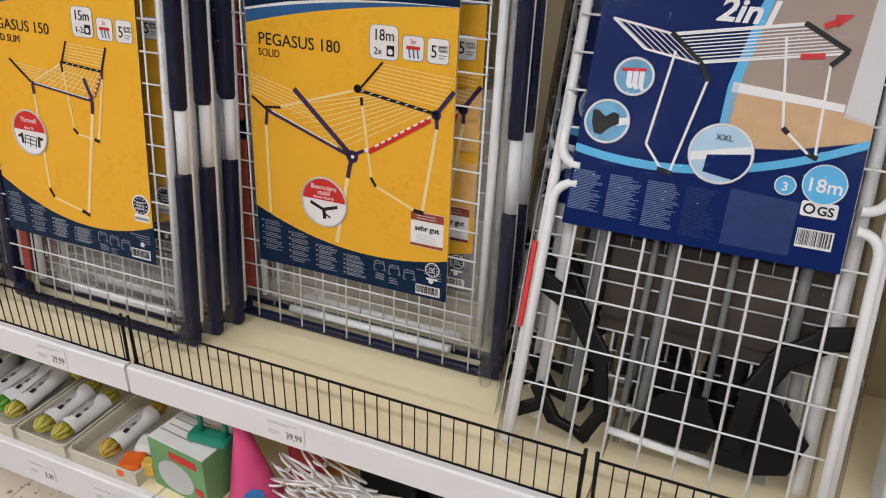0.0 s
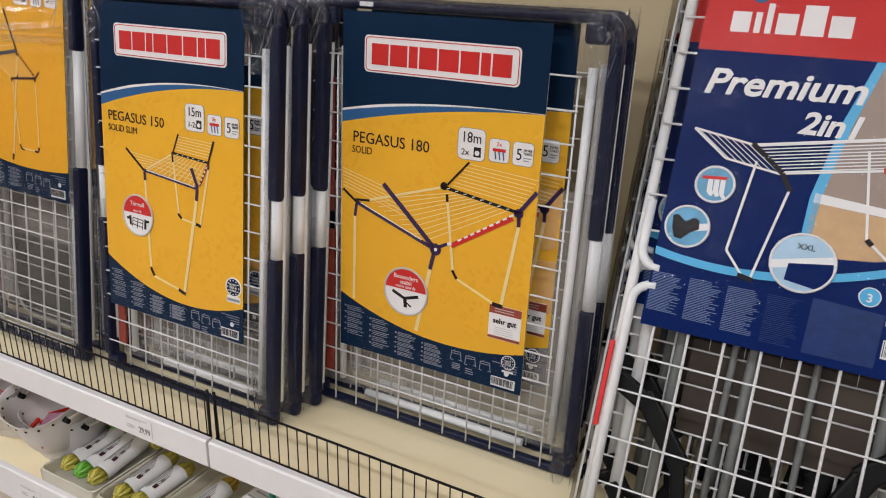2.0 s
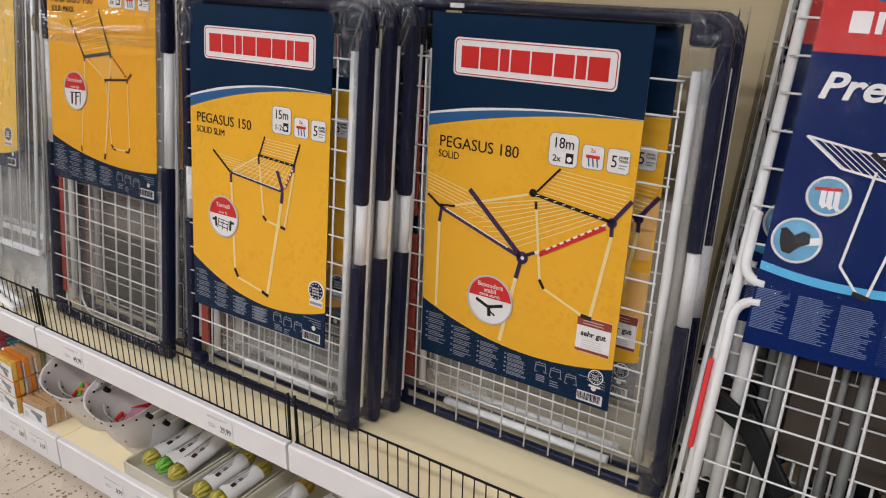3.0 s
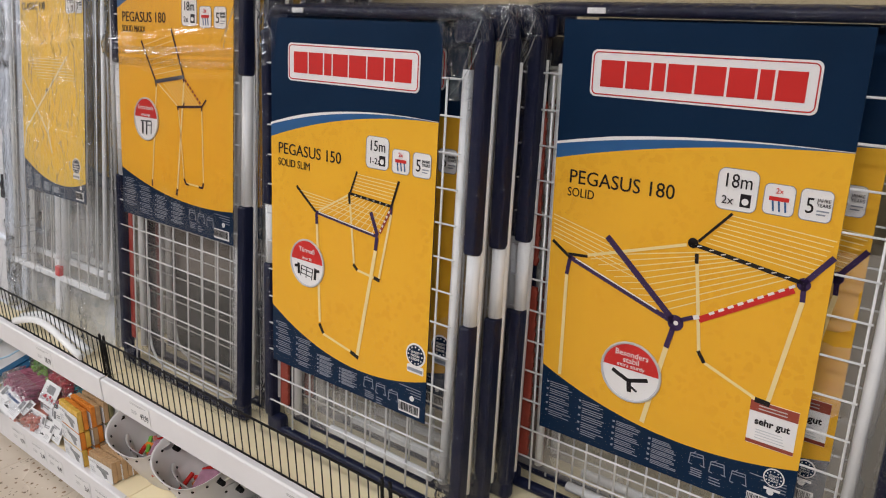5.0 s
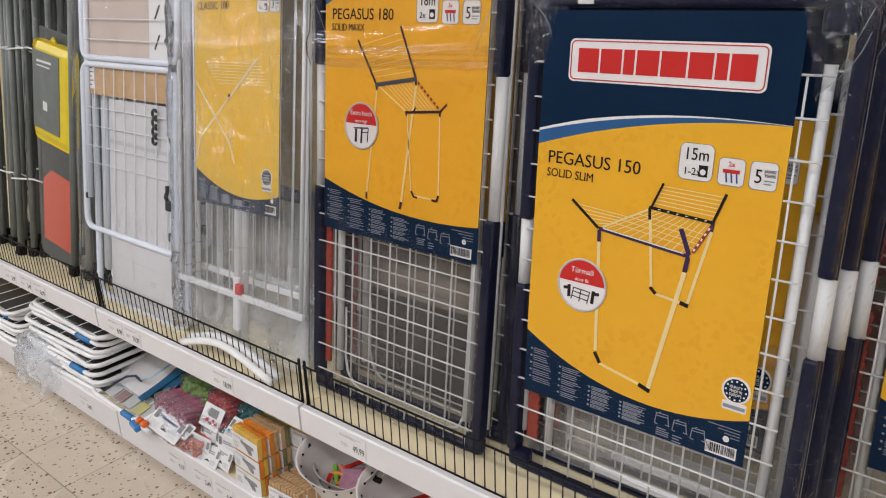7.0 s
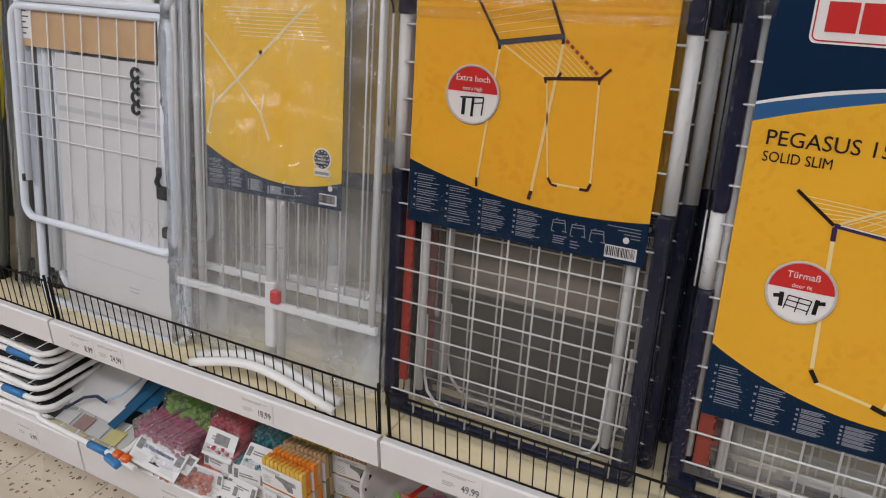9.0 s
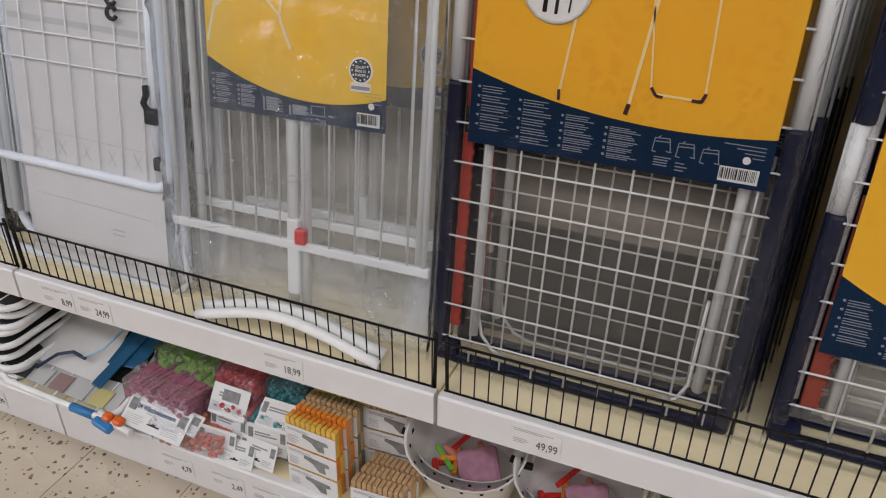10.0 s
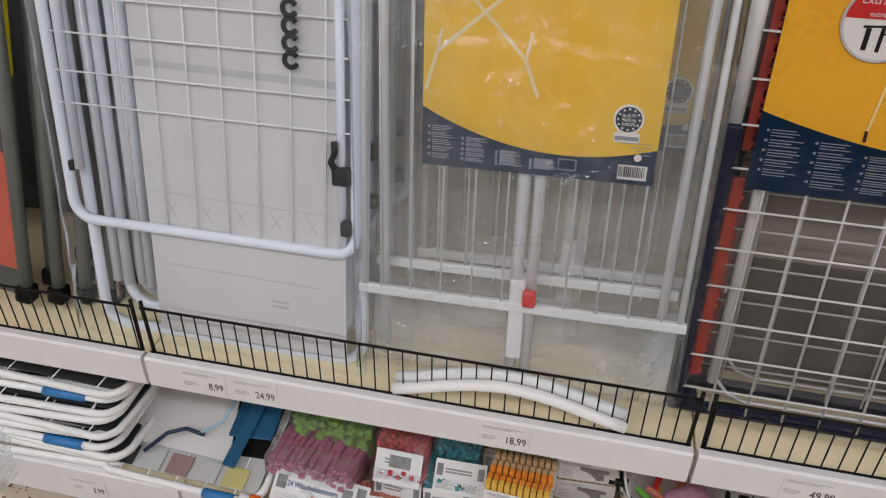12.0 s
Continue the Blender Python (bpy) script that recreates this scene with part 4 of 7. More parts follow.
def drawing_high(card, y):
    bm = bmesh.new()
    wires(bm, (-0.064, 0.776), (-0.114, 0.852), (0.048, 0.795), (0.008, 0.882), 7, 0.0011, y)
    wires(bm, (-0.040, 0.768), (0.046, 0.782), (0.036, 0.717), (0.114, 0.724), 8, 0.0011, y)
    strokes(bm, y - 0.0003, (-0.050, 0.763, 0.028, 0.717, 0.003), (-0.057, 0.762, -0.083, 0.520, 0.0038), (0.054, 0.777, 0.021, 0.512, 0.0048), (0.031, 0.712, 0.050, 0.550, 0.0026), (0.120, 0.717, 0.125, 0.553, 0.0032), (0.056, 0.543, 0.122, 0.542, 0.0036))
    part("drawing_pale", bm, PRINT_CREAM, card)
    bm = strokes(bmesh.new(), y - 0.0008, (-0.117, 0.857, -0.060, 0.768, 0.0048), (0.006, 0.888, 0.053, 0.784, 0.0052), (0.026, 0.715, 0.123, 0.724, 0.0055), (0.121, 0.724, 0.137, 0.740, 0.004), (0.049, 0.718, 0.055, 0.727, 0.004), (0.029, 0.716, 0.030, 0.708, 0.004), (0.120, 0.722, 0.120, 0.714, 0.004), (-0.058, 0.766, -0.058, 0.755, 0.005), (0.053, 0.784, 0.053, 0.772, 0.005),
                 (-0.083, 0.531, -0.082, 0.515, 0.0045), (0.0225, 0.524, 0.019, 0.508, 0.0065), (0.050, 0.552, 0.058, 0.541, 0.0045), (0.126, 0.553, 0.121, 0.540, 0.005), (0.058, 0.541, 0.068, 0.540, 0.004), (0.108, 0.541, 0.122, 0.541, 0.005))
    part("drawing_dark", bm, PRINT_DARK_RED, card)
    part("drawing_bar", strokes(bmesh.new(), y - 0.0012, (-0.062, 0.766, 0.055, 0.785, 0.0085)), GREY_NAVY, card)
    bm = bmesh.new()
    for k in range(7):
        stroke(bm, (0.058 + 0.0088 * k, 0.778 - 0.0073 * k), (0.063 + 0.0088 * k, 0.774 - 0.0073 * k), 0.0052, y - 0.0008)
    part("drawing_red", bm, RED_BROWN, card)


def high_airer(m):
    root = thing("drying_rack", "tall folded navy clothes airer, high yellow card over white wire grid", "drying rack", m, "tall folded airers")
    w, h = 0.53, 1.20
    airer_body(root, w, h, -0.222, 0.4, (0.52, 0.80), None, dict(w_lo=-0.245, w_hi=0.245, nz=16, z_lo=0.060, z_hi=1.048, nx=8, x_lo=-0.192, x_hi=0.222, v_lo=0.014))
    part("lower_leg_tube", tubed([(-0.193, 0.042, 0.22), (-0.192, 0.042, 0.090), (-0.183, 0.042, 0.052), (-0.160, 0.042, 0.026), (-0.13, 0.042, 0.016), (0.14, 0.042, 0.016), (0.172, 0.042, 0.026), (0.187, 0.042, 0.060), (0.19, 0.042, 0.22)], 0.0032), WHITE_METAL, root, "bent white leg")
    x0, x1, z0, z1 = -0.222, 0.231, 0.427, 1.17
    card, y = yellow_card(root, x0, x1, z0, z1, (0.930, 0.998, 0.992), (0.545, 0.499, 0.503), -0.0055,
                          (("PEGASUS 180", x0 + 0.022, 0.900, 0.033, PRINT_BLACK, 0.182), ("SOLID MAXX", x0 + 0.022, 0.876, 0.022, PRINT_BLACK, 0.100)), 51, logo=(-0.165, 0.170, 1.05, 1.125))
    icon(card, 0.048, 0.896, 0.056, y, "18m", "2x")
    icon(card, 0.114, 0.894, 0.042, y, "")
    icon(card, 0.166, 0.894, 0.042, y, "5")
    drawing_high(card, y)
    badge(card, -0.102, 0.675, 0.050, y - 0.0012, ("Extra hoch",), "extra high", "high")
    film_sheet(root, -w / 2 - 0.002, w / 2 + 0.002, 0.0, h + 0.002, -0.014, 0.014, FILM_GLOSSY, 3, folds=((0.812, 0.008, 0.010), (0.838, 0.010, 0.012), (0.866, 0.006, 0.010)))
    film_sheet(root, -w / 2 + 0.02, w / 2 - 0.02, 0.03, h - 0.03, 0.060, 0.002, FILM_DULL, 43, 0.004, "cloudy rear film")
    film_wrinkles(root, (w / 2 - 0.014, 0.03), (w / 2 - 0.014, h - 0.05), 0.032, 24)
    film_wrinkles(root, (-w / 2 + 0.014, 0.03), (-w / 2 + 0.014, h - 0.05), 0.028, 25)
    film_wrinkles(root, (-w / 2 + 0.03, 0.012), (w / 2 - 0.03, 0.012), 0.030, 26)
    film_creases(root, w, h - 0.22, 33)
    for z in (0.812, 0.838):
        film_wrinkles(root, (-0.23, z - 0.006), (0.24, z + 0.008), 0.020, z * 40, -0.021, 0.016, 0.005, FILM_FOLD)
    return root


a1 = large_airer(lean(-0.862, 1.262, BOARD + 0.003, 0.05))
a2 = copy_thing(a1, lean(-0.862 + 0.004, 1.262 + 0.056, BOARD + 0.003, 0.05))
for o in a2.children:
    if o.name.startswith("card"):
        o.location.x += 0.028          # this one's card sits nearer to its edge
b1 = slim_airer(lean(-1.455, 1.094, BOARD + 0.003, 0.10))
for k in (1, 2):
    copy_thing(b1, lean(-1.455 + 0.016 * k, 1.094 + 0.058 * k, BOARD + 0.003, 0.092))
c1 = high_airer(lean(-2.055, 1.073, BOARD + 0.003, 0.13))
copy_thing(c1, lean(-2.034, 1.073 + 0.066, BOARD + 0.003, 0.125))
# sheet added between the tall airers: their dim background, darker below, as colour
ct = thing("flat_carton", "grey-brown sheet added between the airers as their backdrop", "carton", lean(-2.045, 1.073 + 0.125, BOARD + 0.002, 0.125))
part("sheet", boxed((0, 0.006, 0.56), (0.50, 0.008, 1.10), 0.002), BACKDROP_BROWN, ct)
part("flap", boxed((0, -0.001, 0.125), (0.49, 0.004, 0.235), 0.001), BACKDROP_DARK, ct, "darker lower part of the added backdrop")
for dx, dy in ((0.037, 0.160), (0.050, 0.222), (0.062, 0.284)):
    copy_thing(c1, lean(-2.055 + dx, 1.073 + dy, BOARD + 0.003, 0.120))


# ---- the white airers and the blue-carded one ----
PALE_TUBE = material("pale_blue_white_tube", (0.80, 0.83, 0.89), 0.35, var=0.05, scale=20)
GREY_SHEET = material("pale_grey_card", (0.64, 0.62, 0.615), 0.5, var=0.06, scale=5, bump=0.02)
PHOTO_BEIGE = material("printed_beige_photo", (0.62, 0.50, 0.42), 0.4, var=0.15, scale=10)
PHOTO_WOOD = material("printed_wood_photo", (0.58, 0.36, 0.17), 0.4, var=0.2, scale=30)
PHOTO_BROWN = material("printed_brown_photo", (0.33, 0.24, 0.19), 0.4, var=0.12, scale=6)
PRINT_DEEP_BLUE = material("printed_deep_blue", (0.001, 0.014, 0.105), 0.32, var=0.2, scale=5, spec=0.08)
PRINT_MID_BLUE = material("printed_mid_blue", (0.010, 0.032, 0.14), 0.33, var=0.35, scale=60, spec=0.25)
PRINT_CYAN = material("printed_cyan", (0.06, 0.42, 0.72), 0.32, var=0.08, scale=12)
PRINT_DULL_BLUE = material("printed_dull_blue_text", (0.13, 0.19, 0.36), 0.4, var=0.2, scale=60)
PRINT_INSET = material("printed_inset_blue", (0.10, 0.33, 0.52), 0.35, var=0.35, scale=30)
PRINT_PALE_BLUE = material("printed_pale_blue", (0.40, 0.58, 0.72), 0.35, var=0.1, scale=25)
BRIGHT_RED = material("bright_red_plastic", (0.72, 0.03, 0.03), 0.35, var=0.1, scale=30)
BLACK_PLASTIC = material("black_plastic", (0.006, 0.006, 0.0055), 0.45, var=0.25, scale=30, bump=0.05, spec=0.18)
GREY_TUBE = material("grey_painted_tube", (0.175, 0.19, 0.177), 0.42, var=0.18, scale=25)
YELLOW_PLASTIC = material("yellow_plastic", (0.80, 0.62, 0.03), 0.35, var=0.08, scale=20)
GAP_FILL = material("dark_gap_fill", (0.075, 0.056, 0.042), 0.5, var=0.7, scale=7, spec=0.15)
DARK_PRINT = material("dark_green_grey_print", (0.085, 0.095, 0.092), 0.4, var=0.2, scale=18)
ORANGE_RED = material("orange_red_print", (0.58, 0.12, 0.075), 0.4, var=0.12, scale=18)


def white_airer(m):
    """A folded white tower airer with a yellow card, in a loose crinkled bag."""
    root = thing("drying_rack", "folded white airer with yellow card in crinkled clear bag", "drying rack", m, "white bagged airers")
    h = 1.16
    for sx in (-1, 1):
        part("side_tube", tubed([(sx * 0.262, 0.012, 0.185), (sx * 0.258, 0.012, h)], 0.0055), WHITE_METAL, root)
        part("rear_side_tube", tubed([(sx * 0.235, 0.05, 0.06), (sx * 0.24, 0.05, h)], 0.008), WHITE_METAL, root)
    part("lower_bar", boxed((0, 0.012, 0.19), (0.545, 0.012, 0.018), 0.003), WHITE_METAL, root, "flat white crossbar")
    part("rear_bar", boxed((0, 0.075, 0.215), (0.52, 0.012, 0.018), 0.003), WHITE_METAL, root, "flat white crossbar")
    first = None
    for i in range(10):
        x = -0.232 + 0.0515 * i
        if first is None:
            first = part("wire", tubed([(0, 0.008, 0.18), (0, 0.008, h - 0.02)], 0.0019, seg=6), WHITE_METAL, root, "thin white wire")
            first.location.x = x
        else:
            o = new("wire", first.data)
            o.parent, o.location.x = root, x
    rear = part("rear_wire", tubed([(0, 0.072, 0.2), (0, 0.072, h - 0.02)], 0.0017, seg=6), WHITE_METAL, root, "thin white wire")
    rear.location.x = -0.2
    for i in range(1, 9):
        o = new("rear_wire", rear.data)
        o.parent, o.location.x = root, -0.2 + 0.05 * i
    part("post", tubed([(-0.005, 0.02, 0.05), (-0.002, 0.02, h)], 0.0105), WHITE_METAL, root, "white centre post")
    part("post", tubed([(0.020, 0.024, 0.05), (0.023, 0.024, h)], 0.0095), WHITE_METAL, root, "white centre post")
    part("bracket", boxed((0.0, 0.020, 0.165), (0.026, 0.024, 0.15), 0.004), WHITE_METAL, root, "white plastic bracket")
    part("clip", boxed((0.020, 0.006, 0.211), (0.022, 0.016, 0.030), 0.004), BRIGHT_RED, root, "bright red clip")
    x0, x1, z0, z1 = -0.163, 0.186, 0.425, 1.09
    card, y = yellow_card(root, x0, x1, z0, z1, (0.965, 0.998, 0.995), (0.517, 0.462, 0.480), 0.001,
                          (("CLASSIC 100", x0 + 0.012, 0.925, 0.028, PRINT_BLACK, 0.135),), 71, field=PRINT_LEMON)
    icon(card, 0.100, 0.915, 0.044, y, "10m", "1x")
    icon(card, 0.148, 0.915, 0.036, y, "3")
    bm = bmesh.new()
    wires(bm, (-0.12, 0.80), (-0.06, 0.74), (0.10, 0.80), (0.15, 0.74), 8, 0.0014, y)
    strokes(bm, y, (-0.160, 0.744, -0.012, 0.594, 0.0050), (0.100, 0.806, -0.143, 0.599, 0.0058), (-0.136, 0.632, -0.143, 0.599, 0.0042), (-0.143, 0.599, -0.159, 0.542, 0.0055), (-0.006, 0.634, -0.013, 0.593, 0.0042), (-0.013, 0.593, 0.008, 0.543, 0.0055))
    plate(bm, disc(-0.018, 0.708, 0.006, 12), y, 0.0006)
    part("drawing_joint", plated(disc(-0.013, 0.714, 0.0045, 12), y - 0.0008, 0.0006), PRINT_BLACK, card)
    part("drawing_pale", bm, PRINT_PALE_YELLOW, card)
    seal(card, 0.140, 0.522, 0.0185, y)
    film_sheet(root, -0.272, 0.272, 0.045, h, -0.012, 0.09, FILM_CRINKLED, 7, 0.018, "crinkled clear plastic bag", folds=((0.255, 0.008, 0.006), (0.30, 0.006, 0.005), (0.60, 0.006, 0.008), (0.84, 0.008, 0.009)), ragged=0.03)
    film_sheet(root, -0.262, 0.262, 0.05, h - 0.02, 0.090, 0.004, FILM_REAR, 9, 0.010, "milky rear of the bag")
    film_sheet(root, -0.255, 0.262, 0.040, 0.178, 0.040, 0.05, FILM_FROSTED, 17, 0.012, "frosty folded foot of the bag", ragged=0.03)
    bag_streaks(root, 19)
    film_gather(root, 0.20, 0.12, 0.14, 0.12, 23, -0.004)
    film_gather(root, -0.20, 0.12, 0.11, 0.12, 26, -0.004)
    return root


d1 = white_airer(lean(-2.587, 1.020, BOARD + 0.006, 0.17, 0, -1.2))
d2 = copy_thing(d1, lean(-2.515, 1.150, BOARD + 0.006, 0.15, 0, -1.2))
for o in [o for o in d2.children if o.name.startswith(("clip", "rear_bar"))]:
    bpy.data.objects.remove(o)
for dy, dz in ((0.0, 0.0), (0.022, 0.010)):
    pts = [(-0.20 + 0.4 * t, -0.025 + dy - 0.012 * math.sin(math.pi * t), 0.016 + dz + 0.045 * math.sin(math.pi * t) ** 1.2 - 0.012 * max(0, t - 0.5)) for t in [i / 14 for i in range(15)]]
    part("foot_tube", tubed(pts, 0.0105, seg=10), WHITE_METAL, d1, "bent white foot tube")


def u_frame(hw, z0, z1, r, y, n=5):
    """A U of tube, open upwards."""
    pts = [(-hw, y, z1)]
    for cx, a in ((-hw + r, 180), (hw - r, 270)):
        for i in range(n + 1):
            t = radians(a + 90 * i / n)
            pts.append((cx + r * math.cos(t), y, z0 + r + r * math.sin(t)))
    return pts + [(hw, y, z1)]


def pale_airer(m):
    root = thing("drying_rack", "folded pale white wing airer with printed grey card sheet", "drying rack", m, "pale wing airers")
    h = 1.15
    part("leg_frame", tubed(u_frame(0.262, 0.012, h, 0.045, 0.045), 0.0105, seg=10), PALE_TUBE, root)
    part("inner_leg_frame", tubed(u_frame(0.225, 0.045, h, 0.045, 0.075), 0.0105, seg=10), PALE_TUBE, root)
    part("wing_frame", tube(bmesh.new(), rounded(-0.270, 0.260, 0.244, 0.765, 0.038, 0.012), 0.0095, seg=10, closed=True), PALE_TUBE, root)
    part("upper_wing_frame", tubed(u_frame(0.266, 0.785, h, 0.034, 0.012), 0.0095, seg=10), PALE_TUBE, root)
    first = None
    for z in (0.458, 0.512, 0.575, 0.632, 0.84, 0.90, 0.96, 1.02, 1.08):
        if first is None:
            first = part("wire", tubed([(-0.262, 0.009, 0), (0.252, 0.009, 0)], 0.0017, seg=6), WHITE_METAL, root, "thin white wire")
            first.location.z = z
        else:
            o = new("wire", first.data)
            o.parent, o.location.z = root, z
    upright = None
    for k in range(8):
        x = -0.206 + 0.0588 * k
        if upright is None:
            upright = part("upright_wire", tubed([(0, 0.0125, 0.248), (0.008, 0.0125, 0.76)], 0.0016, seg=6), WHITE_METAL, root, "thin white wire")
            upright.location.x = x
        else:
            o = new("upright_wire", upright.data)
            o.parent, o.location.x = root, x
    sheet = part("card_sheet", plated([(-0.128, 0.034), (0.24, 0.034), (0.24, 0.665), (-0.122, 0.665)], 0.0166, 0.002), GREY_SHEET, root, "pale grey printed card sheet")
    bm = bmesh.new()
    for z, a, b in ((0.315, -0.12, 0.22), (0.255, -0.12, 0.22), (0.175, -0.10, 0.20)):
        stroke(bm, (a, z), (b, z - 0.006), 0.0012, 0.0158)
    for k in range(5):
        x = -0.09 + 0.065 * k
        stroke(bm, (x, 0.27), (x + 0.022, 0.30), 0.0016, 0.0158)
        stroke(bm, (x + 0.020, 0.268), (x + 0.002, 0.302), 0.0016, 0.0158)
    for k in range(7):
        stroke(bm, (0.085 + 0.012 * k, 0.060), (0.096 + 0.012 * k, 0.076), 0.006, 0.0158)
    bars(bm, 0.10, 0.15, 0.115, 0.135, 0.0158, 2, 4, 0.004)
    stroke(bm, (-0.118, 0.537), (0.23, 0.530), 0.012, 0.0158)
    part("sheet_print", bm, material("pale_sheet_ink", (0.50, 0.49, 0.49), 0.5), sheet)
    photo = part("photo_card", plated([(-0.262, 0.672), (0.205, 0.672), (0.205, 1.14), (-0.262, 1.14)], 0.020, 0.003), PHOTO_BEIGE, root, "printed beige photo card")
    part("photo_floor", plated([(-0.262, 0.673), (0.205, 0.673), (0.205, 0.772), (-0.262, 0.772)], 0.0192), PHOTO_WOOD, photo)
    bm = bmesh.new()
    plate(bm, [(0.11, 0.782), (0.20, 0.782), (0.20, 1.13), (0.11, 1.13)], 0.0192, 0.0007)
    plate(bm, [(-0.25, 0.69), (-0.21, 0.69), (-0.21, 0.765), (-0.25, 0.765)], 0.0184, 0.0006)
    part("photo_boxes", bm, PRINT_WHITE, photo)
    bm = bmesh.new()
    for z in (0.82, 0.90, 1.0):
        stroke(bm, (0.14, z), (0.165, z + 0.04), 0.007, 0.0185)
    bars(bm, -0.246, -0.214, 0.695, 0.76, 0.0178, 5, 8, 0.003)
    part("photo_marks", bm, PRINT_BLACK, photo)
    for k in range(4):
        part("line_holder", tube(bmesh.new(), [(0.158 + 0.011 * math.cos(radians(a)), 0.004, 0.6425 - 0.0255 * k + 0.011 * math.sin(radians(a))) for a in range(30, 331, 30)], 0.0042, seg=6), BLACK_PLASTIC, root, "black line holder ring")
    bm = bmesh.new()
    box(bm, (0.238, 0.004, 0.388), (0.030, 0.022, 0.030), 0.005)
    tube(bm, [(0.228, 0.0, 0.400), (0.222, -0.002, 0.412), (0.228, 0.0, 0.428), (0.227, 0.0, 0.445)], 0.006, seg=6)
    part("hinge_clip", bm, BLACK_PLASTIC, root, "black hinge clip")
    part("foot_cap", boxed((0.246, 0.004, 0.298), (0.018, 0.020, 0.026), 0.004), BLACK_PLASTIC, root, "black end cap")
    part("foot_cap", boxed((-0.262, 0.014, 0.345), (0.012, 0.018, 0.020), 0.003), BLACK_PLASTIC, root, "black end cap")
    for x, y in ((-0.236, 0.058), (-0.208, 0.050), (-0.186, 0.062), (-0.162, 0.054), (-0.140, 0.066), (-0.118, 0.060)):
        part("rear_tube", tubed([(x, y, 0.10), (x + 0.006, y, h)], 0.0095), PALE_TUBE, root)
    part("strut", tubed([(0.236, 0.012, 0.26), (0.232, 0.012, 0.76)], 0.0075), PALE_TUBE, root)
    part("strut", tubed([(-0.248, 0.014, 0.34), (-0.242, 0.014, h)], 0.0085), PALE_TUBE, root)
    film_sheet(root, -0.284, 0.280, 0.02, h, -0.010, 0.02, FILM_MILKY, 9, 0.009)
    return root


e1 = pale_airer(lean(-3.128, 1.018, BOARD + 0.002, 0.168))
for k in (1, 2):
    copy_thing(e1, lean(-3.128 + 0.018 * k, 1.018 + 0.100 * k, BOARD + 0.002, 0.15))


def folded_stand(m):
    root = thing("folded_stand", "folded dark grey tube stand with black feet", "stand", m, "folded grey stands")
    for i, x in enumerate((-0.10, -0.045, 0.0, 0.05)):
        part("leg", tubed([(x, 0.02 * i, 0.02), (x - 0.006, 0.02 * i, 1.25)], 0.0125, seg=10), GREY_TUBE, root)
        part("foot", boxed((x, 0.02 * i, 0.018), (0.034, 0.034, 0.036), 0.006), BLACK_PLASTIC, root, "black plastic foot")
    for z in (0.30, 0.78):
        part("tie", tubed([(-0.115, -0.016, z), (0.02, -0.006, z + 0.01), (0.065, 0.03, z - 0.008)], 0.0035, seg=6), WHITE_METAL, root, "white cable tie")
    return root


f1 = folded_stand(lean(-3.930, 1.085, BOARD + 0.001, 0.18, 6))
for x, y, turn in ((-4.070, 1.100, -5), (-4.205, 1.080, 5), (-4.350, 1.110, 9), (-3.880, 1.175, -4), (-4.030, 1.200, 7), (-4.180, 1.190, 2), (-4.320, 1.210, -3)):
    copy_thing(f1, lean(x, y, BOARD + 0.001, 0.18, turn))
# three more beyond the pad stand without ties
for x, y, turn in ((-3.468, 1.070, 3), (-3.455, 1.140, 7), (-3.440, 1.210, -5)):
    f2 = copy_thing(f1, lean(x, y, BOARD + 0.009, 0.12, turn, 8))
    for o in [o for o in f2.children if o.name.startswith("tie")]:
        bpy.data.objects.remove(o)

# boards added behind the stands: the dark of the gaps is their colour
for k in range(4):
    o = thing("dark_board", "dark grey flat board added to fill gaps behind the folded stands", "board", lean(-3.56 - 0.22 * k, 1.375 + 0.012 * (k % 2), BOARD + 0.001, 0.14, 3 * (k % 2)), "dark boards")
    part("panel", boxed((0, 0.01, 0.56), (0.215, 0.016, 1.10), 0.006), DARK_PRINT, o)
    part("edge_strip", tubed([(0.105, -0.004, 0.02), (0.105, -0.004, 1.1)], 0.006), GREY_TUBE, o)

# the yellow-framed board in front of the stands
yb = thing("ironing_board_pad", "boxed dark pad with rounded yellow frame, film wrapped", "pad", lean(-3.724, 1.085, BOARD + 0.024, 0.12, 0, 9))
part("dark_sheet", boxed((0.008, 0.006, 0.42), (0.270, 0.008, 0.83), 0.003), DARK_PRINT, yb, "dark printed sheet")
part("yellow_shell", boxed((0.018, -0.014, 0.628), (0.262, 0.036, 0.345), 0.03), YELLOW_PLASTIC, yb, "glossy yellow plastic shell")
part("grey_label", boxed((-0.010, -0.0335, 0.632), (0.180, 0.003, 0.265), 0.001), GREY_TUBE, yb, "grey printed label")
bm = bmesh.new()
stroke(bm, (-0.07, 0.73), (0.03, 0.735), 0.008, -0.0352)
stroke(bm, (-0.07, 0.715), (0.02, 0.718), 0.005, -0.0352)
plate(bm, [(-0.03, 0.57), (0.0, 0.57), (0.0, 0.60), (-0.03, 0.60)], -0.0352, 0.0008)
part("label_marks", bm, PRINT_WHITE, yb)
part("hang_tab", tubed([(-0.01, -0.012, 0.795), (0.004, -0.012, 0.812), (0.02, -0.012, 0.795)], 0.008), YELLOW_PLASTIC, yb)
part("red_patch", plated([(-0.110, 0.07), (0.132, 0.07), (0.136, 0.30), (0.09, 0.34), (-0.05, 0.345), (-0.110, 0.30)], -0.0005, 0.002), ORANGE_RED, yb, "orange-red printed patch")
film_sheet(yb, -0.14, 0.150, 0.0, 0.88, -0.045, 0.05, FILM, 12, 0.01)


